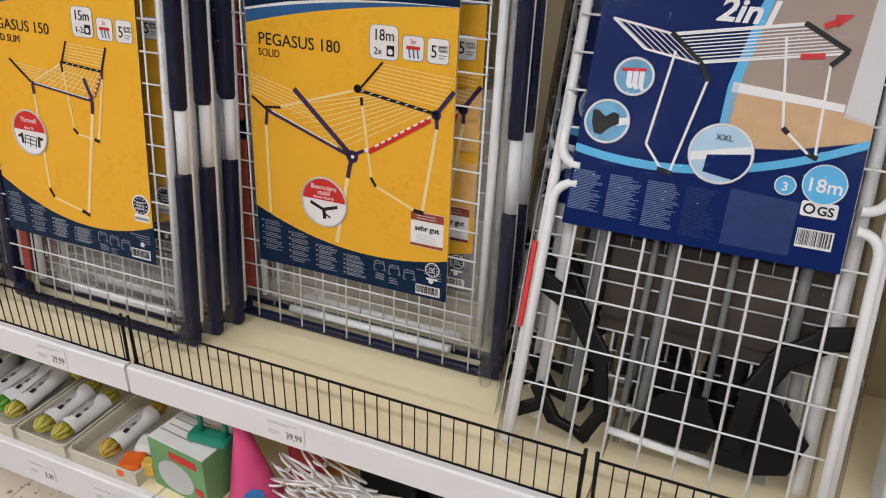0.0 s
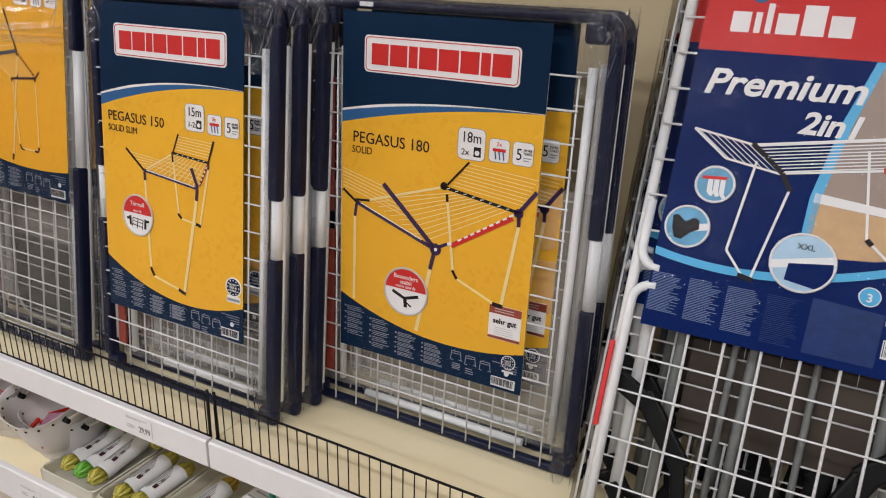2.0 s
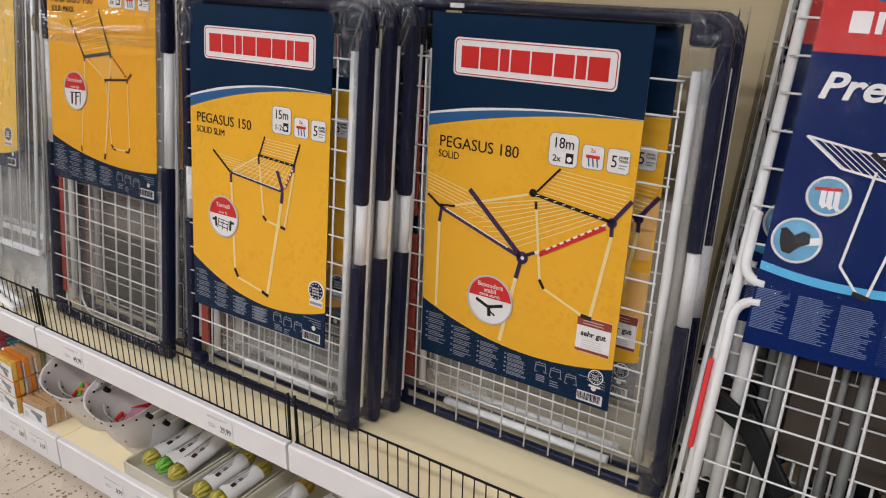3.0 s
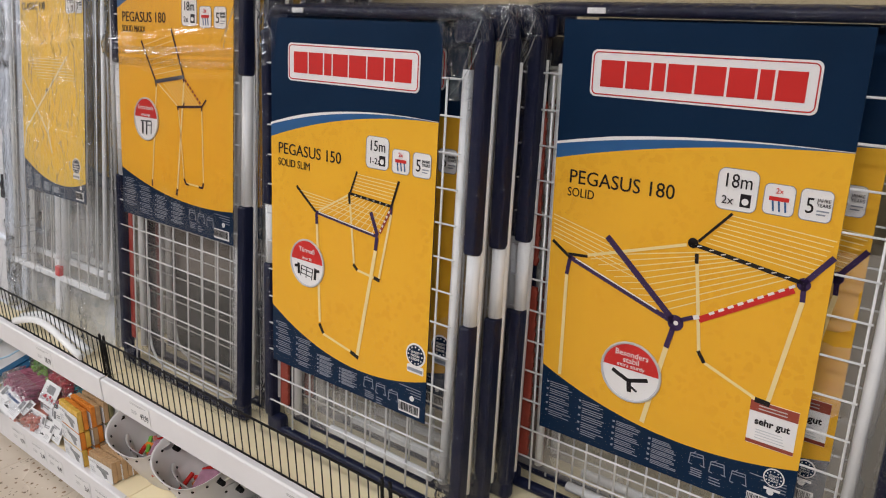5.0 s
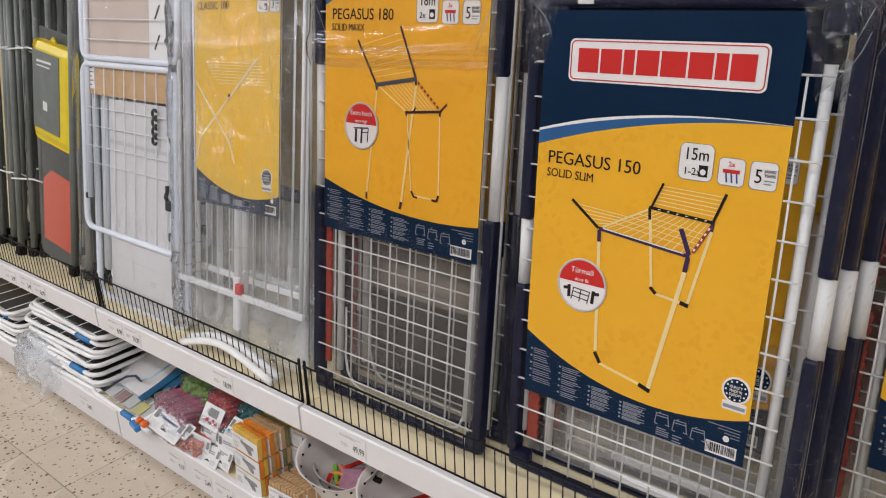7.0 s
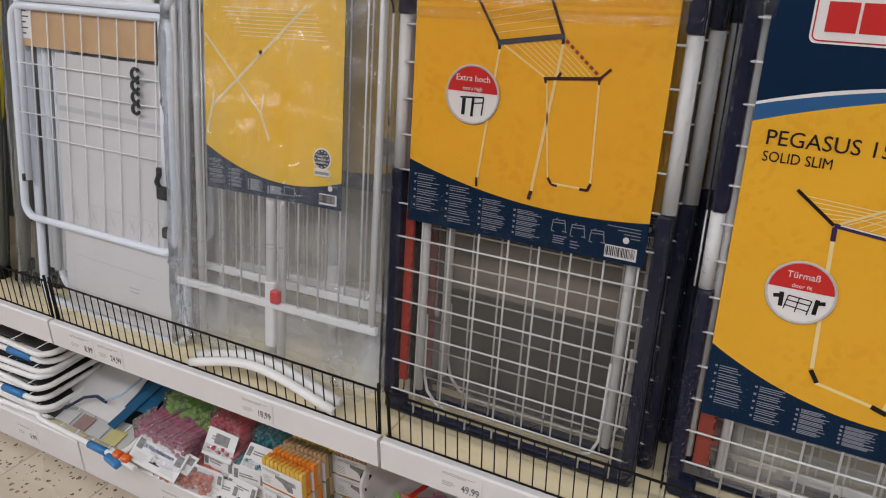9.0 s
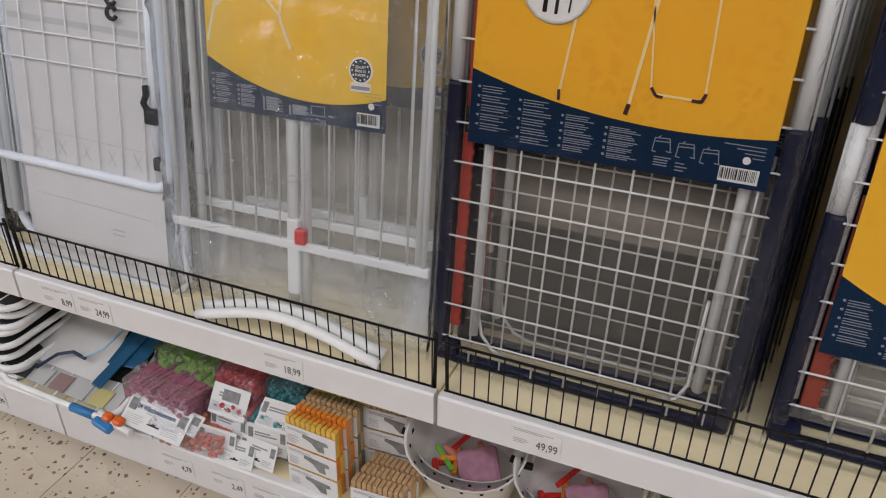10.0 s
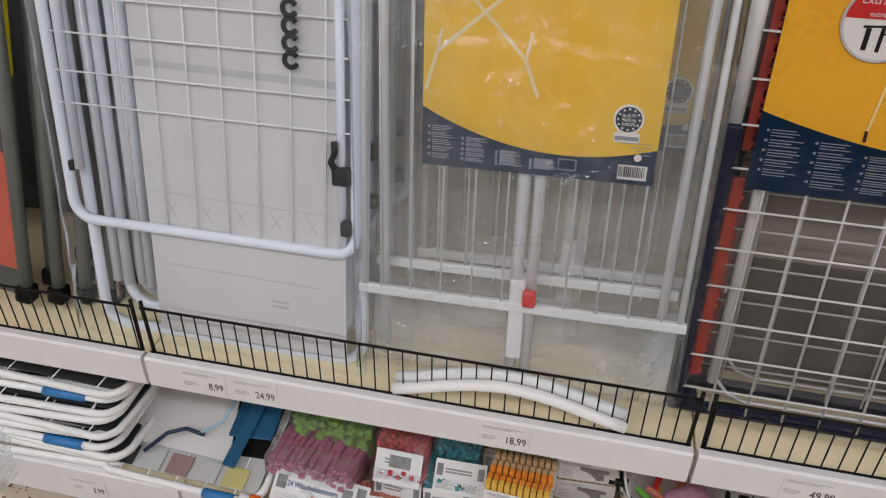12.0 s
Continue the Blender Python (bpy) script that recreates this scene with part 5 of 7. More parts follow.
# the airer with the deep blue card, leaning far back
def blue_card(root):
    x0, x1, z0, z1, y = -0.228, 0.205, 0.432, 1.10, -0.010
    card = part("card", plated([(x0, z0), (x1, z0), (x1, z1), (x0, z1)], y, 0.0018), PRINT_DEEP_BLUE, root, "printed deep blue card with red top")
    ya, yb_, yc = y - 0.0009, y - 0.0018, y - 0.0027
    part("red_top", plated([(x0, 0.932), (x1, 0.932), (x1, z1), (x0, z1)], ya), PRINT_RED, card)
    part("yellow_corner", plated([(x0 + 0.03, z1 - 0.03)] + [(x0 + 0.11 + 0.09 * math.cos(radians(a)), z1 - 0.0 + 0.045 * math.sin(radians(a))) for a in range(200, 341, 20)] + [(x0 + 0.2, z1)], yb_), PRINT_YELLOW, card)
    # brand mark: plain white blocks with two leaves over them
    bm = bmesh.new()
    x = x0 + 0.045
    for w, hh in ((0.030, 0.036), (0.010, 0.036), (0.010, 0.052), (0.032, 0.036), (0.034, 0.052), (0.034, 0.036)):
        plate(bm, [(x, 0.966), (x + w, 0.966), (x + w, 0.966 + hh), (x, 0.966 + hh)], yb_, 0.0007)
        x += w + 0.007
    part("brand_blocks", bm, PRINT_WHITE, card)
    part("leaf", plated(disc(x0 + 0.085, 1.032, 0.014, 12), yb_), PRINT_BLUE, card)
    photo = part("photo_wall", plated([(-0.003, 0.60), (0.10, 0.612), (x1, 0.640), (x1, 0.93), (0.050, 0.93), (0.022, 0.83), (-0.002, 0.70)], ya), PHOTO_BROWN, card)
    part("photo_floor", plated([(-0.003, 0.601), (0.10, 0.613), (x1, 0.641), (x1, 0.668), (0.162, 0.679), (-0.002, 0.692)], yb_), PHOTO_WOOD, card)
    part("photo_skirting", plated([(-0.002, 0.692), (0.162, 0.680), (0.162, 0.692), (-0.001, 0.708)], yb_), PRINT_WHITE, card)
    part("photo_side_wall", plated([(0.163, 0.672), (x1, 0.664), (x1, 0.929), (0.178, 0.929)], yb_), GREY_SHEET, card)
    bm = bmesh.new()
    low = arc(x0, x1, 0.571, 0.566, 0.641)
    plate(bm, [(p[0], p[1] - 0.011) for p in low] + [(p[0], p[1] + 0.003) for p in low[::-1]], yb_, 0.0007)
    plate(bm, [(-0.010, 0.578), (0.004, 0.578), (0.008, 0.70), (0.032, 0.83), (0.060, 0.931), (0.046, 0.931), (0.016, 0.83), (-0.008, 0.70)], yb_, 0.0007)
    part("cyan_band", bm, PRINT_CYAN, card)
    lettering("printed_words", "Premium", -0.206, 0.856, 0.062, yc, PRINT_WHITE, card, shear=0.25, turn=-1, heavy=0.0015, width=0.246)
    lettering("printed_words", "2in1", -0.046, 0.803, 0.052, yc, PRINT_WHITE, card, shear=0.25, heavy=0.0015, width=0.092)
    # the drawn airer
    bm = bmesh.new()
    wires(bm, (-0.108, 0.774), (-0.055, 0.732), (0.083, 0.809), (0.152, 0.772), 9, 0.0019, yc)
    wires(bm, (-0.205, 0.791), (-0.110, 0.774), (-0.146, 0.745), (-0.055, 0.732), 7, 0.0013, yc)
    for a, b in (((-0.205, 0.791), (-0.108, 0.774)), ((-0.205, 0.791), (-0.146, 0.745)), ((-0.146, 0.745), (-0.055, 0.730)), ((-0.055, 0.732), (0.152, 0.770)), ((-0.108, 0.774), (0.083, 0.809))):
        stroke(bm, a, b, 0.0038, yc)
    for a, b in (((-0.097, 0.747), (-0.115, 0.589)), ((-0.115, 0.589), (-0.082, 0.549)), ((-0.040, 0.704), (-0.070, 0.548)), ((0.061, 0.787), (0.083, 0.645)), ((0.083, 0.645), (0.132, 0.604)), ((0.130, 0.750), (0.136, 0.607))):
        stroke(bm, a, b, 0.0040, yc)
    part("drawing_pale", bm, PRINT_WHITE, card)
    bm = bmesh.new()
    for a, b in (((-0.108, 0.776), (-0.055, 0.732)), ((0.083, 0.810), (0.152, 0.772)), ((-0.055, 0.732), (-0.038, 0.704)), ((0.150, 0.772), (0.130, 0.748)), ((0.083, 0.645), (0.092, 0.637)), ((0.125, 0.609), (0.140, 0.604)), ((-0.090, 0.551), (-0.066, 0.546))):
        stroke(bm, a, b, 0.008, yc - 0.0008)
    part("drawing_dark", bm, PRINT_BLACK, card)
    bm = bmesh.new()
    stroke(bm, (0.086, 0.758), (0.120, 0.762), 0.009, yc - 0.0008)
    stroke(bm, (0.110, 0.807), (0.130, 0.817), 0.009, yc - 0.0008)
    plate(bm, [(0.128, 0.806), (0.148, 0.828), (0.122, 0.826)], yc - 0.0008, 0.0007)
    part("drawing_red", bm, PRINT_RED, card)
    # round insets
    for cx, cz, r in ((-0.154, 0.697, 0.031), (-0.184, 0.617, 0.036), (0.002, 0.590, 0.048)):
        b = part("inset_circle", plated(disc(cx, cz, r), yc - 0.0009), PRINT_INSET if r < 0.04 else PRINT_PALE_BLUE, card, "round pale blue inset picture")
        bm = bmesh.new()
        ring(bm, cx, cz, r, 0.0045, yc - 0.001)
        part("inset_rim", bm, PRINT_WHITE, b)
        bm = bmesh.new()
        if r < 0.034:
            for k in range(3):
                plate(bm, [(cx - 0.012 + 0.010 * k, cz + 0.010), (cx - 0.004 + 0.010 * k, cz + 0.010), (cx - 0.003 + 0.010 * k, cz - 0.010 - 0.003 * k), (cx + 0.001 + 0.010 * k, cz - 0.016 - 0.002 * k), (cx - 0.005 + 0.010 * k, cz - 0.021 - 0.001 * k), (cx - 0.011 + 0.010 * k, cz - 0.014)], yc - 0.0018, 0.0007)
            part("inset_socks", bm, PRINT_WHITE, b)
            bm = bmesh.new()
            stroke(bm, (cx - 0.022, cz + 0.010), (cx + 0.018, cz + 0.013), 0.0055, yc - 0.0026)
            part("inset_red", bm, PRINT_RED, b)
        elif r < 0.04:
            plate(bm, [(cx - 0.026, cz + 0.016), (cx - 0.018, cz + 0.019), (cx - 0.004, cz + 0.008), (cx + 0.008, cz + 0.017), (cx + 0.018, cz + 0.014), (cx + 0.020, cz - 0.002), (cx + 0.006, cz - 0.010), (cx - 0.006, cz - 0.024), (cx - 0.018, cz - 0.022), (cx - 0.024, cz - 0.006)], yc - 0.0018, 0.0007)
            part("inset_foot", bm, PRINT_BLACK, b)
            bm = bmesh.new()
            stroke(bm, (cx + 0.014, cz), (cx + 0.036, cz + 0.006), 0.012, yc - 0.0014)
            part("inset_tube", bm, PRINT_WHITE, b)
        else:
            plate(bm, [(cx - 0.022, cz - 0.032), (cx + 0.030, cz - 0.040), (cx + 0.046, cz - 0.012), (cx + 0.044, cz + 0.006), (cx - 0.020, cz - 0.004)], yc - 0.0018, 0.0007)
            part("inset_blue", bm, PRINT_DEEP_BLUE, b)
            bm = bmesh.new()
            stroke(bm, (cx - 0.046, cz - 0.010), (cx + 0.046, cz + 0.012), 0.014, yc - 0.0014)
            part("inset_tube", bm, PRINT_WHITE, b)
            lettering("inset_text", "XXL", cx + 0.001, cz + 0.022, 0.014, yc - 0.0022, PRINT_BLACK, b, "CENTER")
    for cx, cz, r, words, size in ((0.158, 0.566, 0.031, "18m", 0.030), (0.104, 0.556, 0.015, "3", 0.019)):
        b = part("round_badge", plated(disc(cx, cz, r), yc), PRINT_CYAN, card, "round cyan badge")
        bm = bmesh.new()
        ring(bm, cx, cz, r, 0.002, yc)
        part("badge_rim", bm, PRINT_WHITE, b)
        lettering("badge_text", words, cx, cz - size * 0.42, size, yc - 0.0009, PRINT_WHITE, b, "CENTER", heavy=0.0004)
    for k in range(4):
        bm = bmesh.new()
        bars(bm, -0.224 + 0.062 * k, -0.170 + 0.062 * k, 0.460 - 0.004 * k, 0.530, ya, 26, 90 + k, 0.0012)
        part("small_print", bm, PRINT_MID_BLUE if k == 3 else PRINT_DULL_BLUE, card)
    part("small_print_panel", plated([(0.026, 0.446), (0.128, 0.446), (0.130, 0.532), (0.028, 0.538)], ya), PRINT_MID_BLUE, card)
    part("test_mark", plated(rounded(0.132, 0.184, 0.514, 0.538, 0.004), yb_), PRINT_WHITE, card)
    bm = bmesh.new()
    ring(bm, 0.144, 0.526, 0.007, 0.003, yb_ - 0.001)
    part("test_ring", bm, PRINT_BLACK, card)
    lettering("test_words", "GS", 0.155, 0.518, 0.020, yb_ - 0.0008, PRINT_BLACK, card, heavy=0.0005)
    barcode(card, 0.134, 0.186, 0.464, 0.494, yb_, 77)


def blue_card_airer(m, front):
    root = thing("drying_rack", "folded white airer with deep blue card and black feet", "drying rack", m, "blue-card airers")
    h = 1.14
    for sx in (-1, 1):
        part("side_tube", tubed([(sx * 0.262, 0.012, 0.01), (sx * 0.258, 0.012, h)], 0.0095, seg=10), WHITE_METAL, root)
        part("rear_side_tube", tubed([(sx * 0.222, 0.045, 0.06), (sx * 0.226, 0.045, h)], 0.0105, seg=10), WHITE_METAL, root)
        # two wing frames meet here: rounded corners turned in
        for z, s in ((0.503, -1), (0.535, 1)):
            pts = [(sx * 0.215, -0.004, z)] + [(sx * (0.219 + 0.033 * math.sin(radians(a))), -0.004, z + s * 0.033 * (1 - math.cos(radians(a)))) for a in range(0, 91, 18)] + [(sx * 0.252, -0.004, z + s * (0.12 if s > 0 else 0.49))]
            part("wing_tube", tubed(pts, 0.0085, seg=10), WHITE_METAL, root)
    first = None
    for z in (0.135, 0.218, 0.306, 0.372, 0.440, 0.60, 0.665, 0.73, 0.795, 0.86, 0.925, 0.99):
        if first is None:
            first = part("wire", tubed([(-0.262, -0.004, 0), (0.262, -0.004, 0)], 0.0020, seg=6), WHITE_METAL, root, "white wire")
            first.location.z = z
        else:
            o = new("wire", first.data)
            o.parent, o.location.z = root, z
    second = None
    for i in range(8):
        x = -0.205 + 0.0585 * i
        if second is None:
            second = part("upright_wire", tubed([(0, 0.0005, 0.02), (0, 0.0005, 1.0)], 0.0027, seg=6), WHITE_METAL, root, "white wire")
            second.location.x = x
        else:
            o = new("upright_wire", second.data)
            o.parent, o.location.x = root, x
    part("lower_bar", tubed([(-0.09, 0.03, 0.078), (0.085, 0.03, 0.066)], 0.0075), WHITE_METAL, root)
    # black plastic feet and leg ends behind the wires
    bm = bmesh.new()
    for a, b, w in (((-0.255, 0.325), (-0.190, 0.290), 0.045), ((-0.195, 0.300), (-0.122, 0.205), 0.045), ((-0.125, 0.22), (-0.104, 0.10), 0.030), ((-0.104, 0.11), (-0.130, 0.055), 0.030), ((-0.120, 0.058), (-0.190, 0.075), 0.022), ((-0.185, 0.075), (-0.222, 0.125), 0.030), ((-0.205, 0.10), (-0.255, 0.070), 0.030)):
        d = (Vector((b[0], 0, b[1])) - Vector((a[0], 0, a[1])))
        box(bm, ((a[0] + b[0]) / 2, 0.018, (a[1] + b[1]) / 2), (d.length + w * 0.5, 0.020, w * 0.8), 0.005, Matrix.Rotation(-math.atan2(d.z, d.x), 3, "Y"))
    part("leg_end", bm, BLACK_PLASTIC, root, "curved black plastic leg end")
    bm = bmesh.new()
    for a, b, w in (((0.258, 0.335), (0.205, 0.322), 0.050), ((0.215, 0.325), (0.150, 0.270), 0.050), ((0.158, 0.28), (0.120, 0.200), 0.050), ((0.125, 0.215), (0.112, 0.110), 0.046)):
        d = (Vector((b[0], 0, b[1])) - Vector((a[0], 0, a[1])))
        box(bm, ((a[0] + b[0]) / 2, 0.018, (a[1] + b[1]) / 2), (d.length + w * 0.4, 0.022, w * 0.8), 0.006, Matrix.Rotation(-math.atan2(d.z, d.x), 3, "Y"))
    part("leg_end", bm, BLACK_PLASTIC, root, "curved black plastic leg end")
    part("foot_plate", plated([(-0.052, 0.086), (-0.03, 0.15), (-0.004, 0.172), (0.058, 0.176), (0.085, 0.12), (0.075, 0.085), (0.035, 0.082)], 0.024, 0.02), BLACK_PLASTIC, root, "black plastic foot plate")
    part("foot_plate", plated([(0.085, 0.072), (0.10, 0.15), (0.138, 0.205), (0.17, 0.20), (0.222, 0.145), (0.20, 0.085), (0.15, 0.07)], 0.024, 0.02), BLACK_PLASTIC, root, "black plastic foot plate")
    blue_card(root)
    # added sheet: hides the copies' wires, its colour gives the dark behind
    part("backing_sheet", boxed((0.045, 0.074, 0.69), (0.38, 0.004, 0.88), 0.001), GAP_FILL, root, "dark brown-grey sheet added as the darkness behind the wires")
    for x, r in ((-0.165, 0.009), (-0.075, 0.006), (-0.045, 0.009), (0.055, 0.006), (0.165, 0.010)):
        part("rear_tube", tubed([(x, 0.062, 0.05), (x + 0.006, 0.062, h - 0.05)], r), STEEL, root, "dull grey leg tube")
    part("red_strip", boxed((-0.270, 0.004, 0.31), (0.008, 0.014, 0.16), 0.002), BRIGHT_RED, root, "bright red strip")
    film_sheet(root, -0.272, 0.272, 0.0, h, -0.020, 0.06, FILM, 15, 0.006)
    return root


v1 = blue_card_airer(lean(-0.173, 1.082, BOARD + 0.004, 0.40), True)
wider = Matrix.Diagonal((1.05, 1.0, 1.014, 1.0))
done = set()
for o in v1.children_recursive:
    o.location = wider @ o.location
    if o.data.name not in done:
        done.add(o.data.name)
        o.data.transform(wider)
for k in (1, 2):
    v2 = copy_thing(v1, lean(-0.177 - 0.026 * k, 1.082 + 0.085 * k, BOARD + 0.004, 0.385))
    for o in [o for o in v2.children if o.name.startswith("red_strip")]:
        bpy.data.objects.remove(o)

# beyond it: a pale blue boxed item with a yellow and blue foot
pb = thing("boxed_item", "pale blue-grey packed rack beside the white airers", "box", lean(0.36, 1.15, BOARD + 0.001, 0.30))
part("pack", boxed((0, 0.06, 0.5), (0.34, 0.12, 1.0), 0.012), PALE_TUBE, pb)
part("yellow_stripe", boxed((-0.10, -0.003, 0.14), (0.12, 0.004, 0.08), 0.001), YELLOW_PLASTIC, pb)
part("blue_stripe", boxed((-0.10, -0.003, 0.05), (0.12, 0.004, 0.09), 0.001), PRINT_MID_BLUE, pb)


# ---- goods on the base board ----
CLEAR_TRAY = material("milky_plastic", (0.80, 0.75, 0.62), 0.35, var=0.06, scale=15)
CLEAR_TRAY.node_tree.nodes["Principled BSDF"].inputs["Transmission Weight"].default_value = 0.35
BUCKET = material("milky_white_bucket", (0.84, 0.80, 0.78), 0.35, var=0.06, scale=12)
BUCKET.node_tree.nodes["Principled BSDF"].inputs["Transmission Weight"].default_value = 0.25
ROPE_YELLOW = material("yellow_green_line", (0.50, 0.43, 0.07), 0.4, var=0.2, scale=60)
ROPE_GREEN = material("bright_green_line", (0.16, 0.45, 0.05), 0.4, var=0.2, scale=60)
ROPE_GOLD = material("gold_line", (0.55, 0.36, 0.06), 0.4, var=0.25, scale=60)
PAPER = material("white_paper", (0.74, 0.73, 0.72), 0.55, var=0.06, scale=25, bump=0.03)
PAPER_INK = material("paper_ink", (0.30, 0.29, 0.29), 0.55, var=0.2, scale=60)
BLUE_INK = material("blue_grey_ink", (0.06, 0.10, 0.22), 0.5, var=0.2, scale=60)
PALE_INK = material("pale_paper_ink", (0.46, 0.45, 0.45), 0.55, var=0.25, scale=80)
PHOTO_GREY = material("grey_photo", (0.25, 0.25, 0.25), 0.5, var=0.6, scale=70)
GREEN_PACK = material("green_peg_pack", (0.19, 0.36, 0.06), 0.28, var=0.35, scale=50, bump=0.2)
PINK_PACK = material("pink_peg_pack", (0.40, 0.13, 0.20), 0.28, var=0.5, scale=60, bump=0.2)
RED_PACK = material("red_peg_pack", (0.55, 0.05, 0.07), 0.32, var=0.3, scale=40, bump=0.2)
MAUVE_PACK = material("mauve_peg_bag", (0.42, 0.20, 0.28), 0.35, var=0.5, scale=45, bump=0.3)
TEAL_PACK = material("teal_peg_pack", (0.03, 0.30, 0.33), 0.32, var=0.3, scale=40, bump=0.2)
SALMON_PACK = material("salmon_peg_pack", (0.58, 0.20, 0.15), 0.35, var=0.4, scale=30, bump=0.2)
PEG_ORANGE = material("orange_pegs", (0.75, 0.24, 0.03), 0.4, var=0.2, scale=50)
PEG_YELLOW = material("yellow_pegs", (0.75, 0.46, 0.08), 0.4, var=0.2, scale=50)
PEG_OLIVE = material("olive_pegs", (0.20, 0.19, 0.09), 0.5, var=0.2, scale=50)
PEG_WOOD = material("wooden_pegs", (0.52, 0.33, 0.17), 0.55, var=0.25, scale=60)
BLUE_PLASTIC = material("petrol_blue_plastic", (0.014, 0.095, 0.20), 0.35, var=0.15, scale=12)
LABEL_BLUE = material("blue_label", (0.03, 0.20, 0.48), 0.4, var=0.2, scale=40)
DARK_CORD = material("dark_blue_rod", (0.012, 0.025, 0.07), 0.35, var=0.15, scale=12)
PINK_PLASTIC = material("pink_plastic", (0.72, 0.07, 0.22), 0.35, var=0.1, scale=12)
GREEN_PLASTIC = material("sea_green_plastic", (0.01, 0.22, 0.14), 0.35, var=0.15, scale=15)
BOX_GREEN = material("green_printed_box", (0.13, 0.32, 0.12), 0.4, var=0.12, scale=12)
FROST = film_material("frosty_film", (0.96, 0.962, 0.965), 0.05, 0.07, 1.0, 48, ior=1.9)
CARD_GREY = material("grey_printed_card", (0.50, 0.50, 0.49), 0.45, var=0.08, scale=6)
DUSTY_ROSE = material("dusty_rose_print", (0.30, 0.20, 0.19), 0.4, var=0.2, scale=20)
PALE_YELLOW = material("pale_yellow_print", (0.58, 0.52, 0.22), 0.4, var=0.2, scale=20)
CARD_WHITE = material("greyed_white_card", (0.70, 0.68, 0.67), 0.5, var=0.08, scale=12)
DARK_SHEET = material("dark_sheet", (0.034, 0.035, 0.039), 0.4, var=0.3, scale=18)
ORANGE_PLASTIC = material("orange_plastic", (0.78, 0.14, 0.02), 0.35, var=0.1, scale=20)


def turned(m, bm):
    bmesh.ops.transform(bm, matrix=m, verts=bm.verts[:])
    return bm


def clothes_line(x, y, z, length, ink, turn=0.0, up=0.0, r=0.027):
    """A hank of plastic clothes line in a paper sleeve, lying along y."""
    root = thing("clothes_line", "hank of plastic clothes line in white paper sleeve", "clothes line", pose(x, y, z, up, 0, turn), "hanks of clothes line")
    bm = bmesh.new()
    ring0 = [(r * math.cos(radians(a)), 0.04, r * 0.85 * math.sin(radians(a)) + r) for a in range(0, 360, 24)]
    prev = None
    for j in range(7):
        yy = 0.04 + (length - 0.08) * j / 6
        row = [bm.verts.new((p[0] * (1 + 0.04 * math.sin(j * 2.1)), yy, p[2])) for p in ring0]
        if prev:
            for k in range(len(row)):
                bm.faces.new((prev[k], prev[(k + 1) % len(row)], row[(k + 1) % len(row)], row[k])).smooth = True
        prev = row
    sleeve = part("paper_sleeve", bm, PAPER, root, "white printed paper sleeve")
    bm = bmesh.new()
    for k in range(4):
        box(bm, (-0.008 + 0.006 * k, length * 0.5, r * 1.88 - 0.0008 * abs(k - 1)), (0.0022, length * (0.45 - 0.08 * k), 0.0016))
    part("sleeve_print", bm, PAPER_INK, sleeve)
    bm = bmesh.new()
    for k in range(3):
        box(bm, (0.010 - 0.004 * k, length * (0.36 + 0.13 * k), r * 1.80 - 0.001 * k), (0.012, length * 0.07, 0.003), 0.001)
    part("sleeve_mark", bm, PRINT_DARK_RED, sleeve, "dark printed marks")
    for end, sgn in ((0.045, -1), (length - 0.045, 1)):
        for k in range(9):
            a = radians(40 * k)
            rr = r * (0.35 + 0.5 * ((k * 37) % 10) / 10)
            ox, oz = rr * math.cos(a), rr * 0.8 * math.sin(a) + r
            ln = 0.034 + 0.004 * (k % 3)
            part("line_loop", tubed([(ox, end, oz), (ox * 1.25, end + sgn * ln * 0.55, oz * 1.05), (ox * 0.6, end + sgn * ln, r + (oz - r) * 0.7), (-ox * 0.3, end + sgn * ln * 0.95, r), (-ox * 0.9, end + sgn * ln * 0.5, 2 * r - oz), (-ox, end, 2 * r - oz)], 0.0048, seg=6), ink, root, "looped plastic line")
    return root


for x, y, z, ln, ink, tn, up in ((-1.905, 1.035, 0.118, 0.225, ROPE_YELLOW, -4, 4), (-1.842, 1.030, 0.120, 0.225, ROPE_GREEN, -3, 4), (-1.782, 1.028, 0.122, 0.23, ROPE_YELLOW, 2, 5),
                                 (-1.675, 1.022, 0.116, 0.21, ROPE_YELLOW, -2, 4), (-1.612, 1.020, 0.116, 0.20, ROPE_YELLOW, -6, 4), (-1.455, 1.022, 0.116, 0.21, ROPE_GOLD, -4, 4)):
    clothes_line(x, y, z, ln, ink, tn, up)
for x, ink in ((-1.73, ROPE_YELLOW), (-1.90, ROPE_GREEN)):
    clothes_line(x, 1.20, 0.15, 0.21, ink, 3, 0)


def tray(x0, x1, y0, y1, z0, h):
    root = thing("plastic_tray", "shallow milky plastic tray holding clothes lines", "tray", pose((x0 + x1) / 2, (y0 + y1) / 2, z0), "milky trays")
    hx, hy, t = (x1 - x0) / 2, (y1 - y0) / 2, 0.004
    part("base", boxed((0, 0, 0.003), (2 * hx - 0.01, 2 * hy - 0.01, 0.005), 0.002), CLEAR_TRAY, root)
    for sx in (-1, 1):
        part("side_wall", boxed((sx * (hx - t), 0, h / 2), (t, 2 * hy, h), 0.0015), CLEAR_TRAY, root)
        part("end_wall", boxed((0, sx * (hy - t), h / 2), (2 * hx - 2 * t, t, h), 0.0015), CLEAR_TRAY, root)
    part("rim", tube(bmesh.new(), [(p[0], p[2], h) for p in rounded(-hx + 0.001, hx - 0.001, -hy + 0.001, hy - 0.001, 0.02)], 0.0035, seg=6, closed=True), CLEAR_TRAY, root)


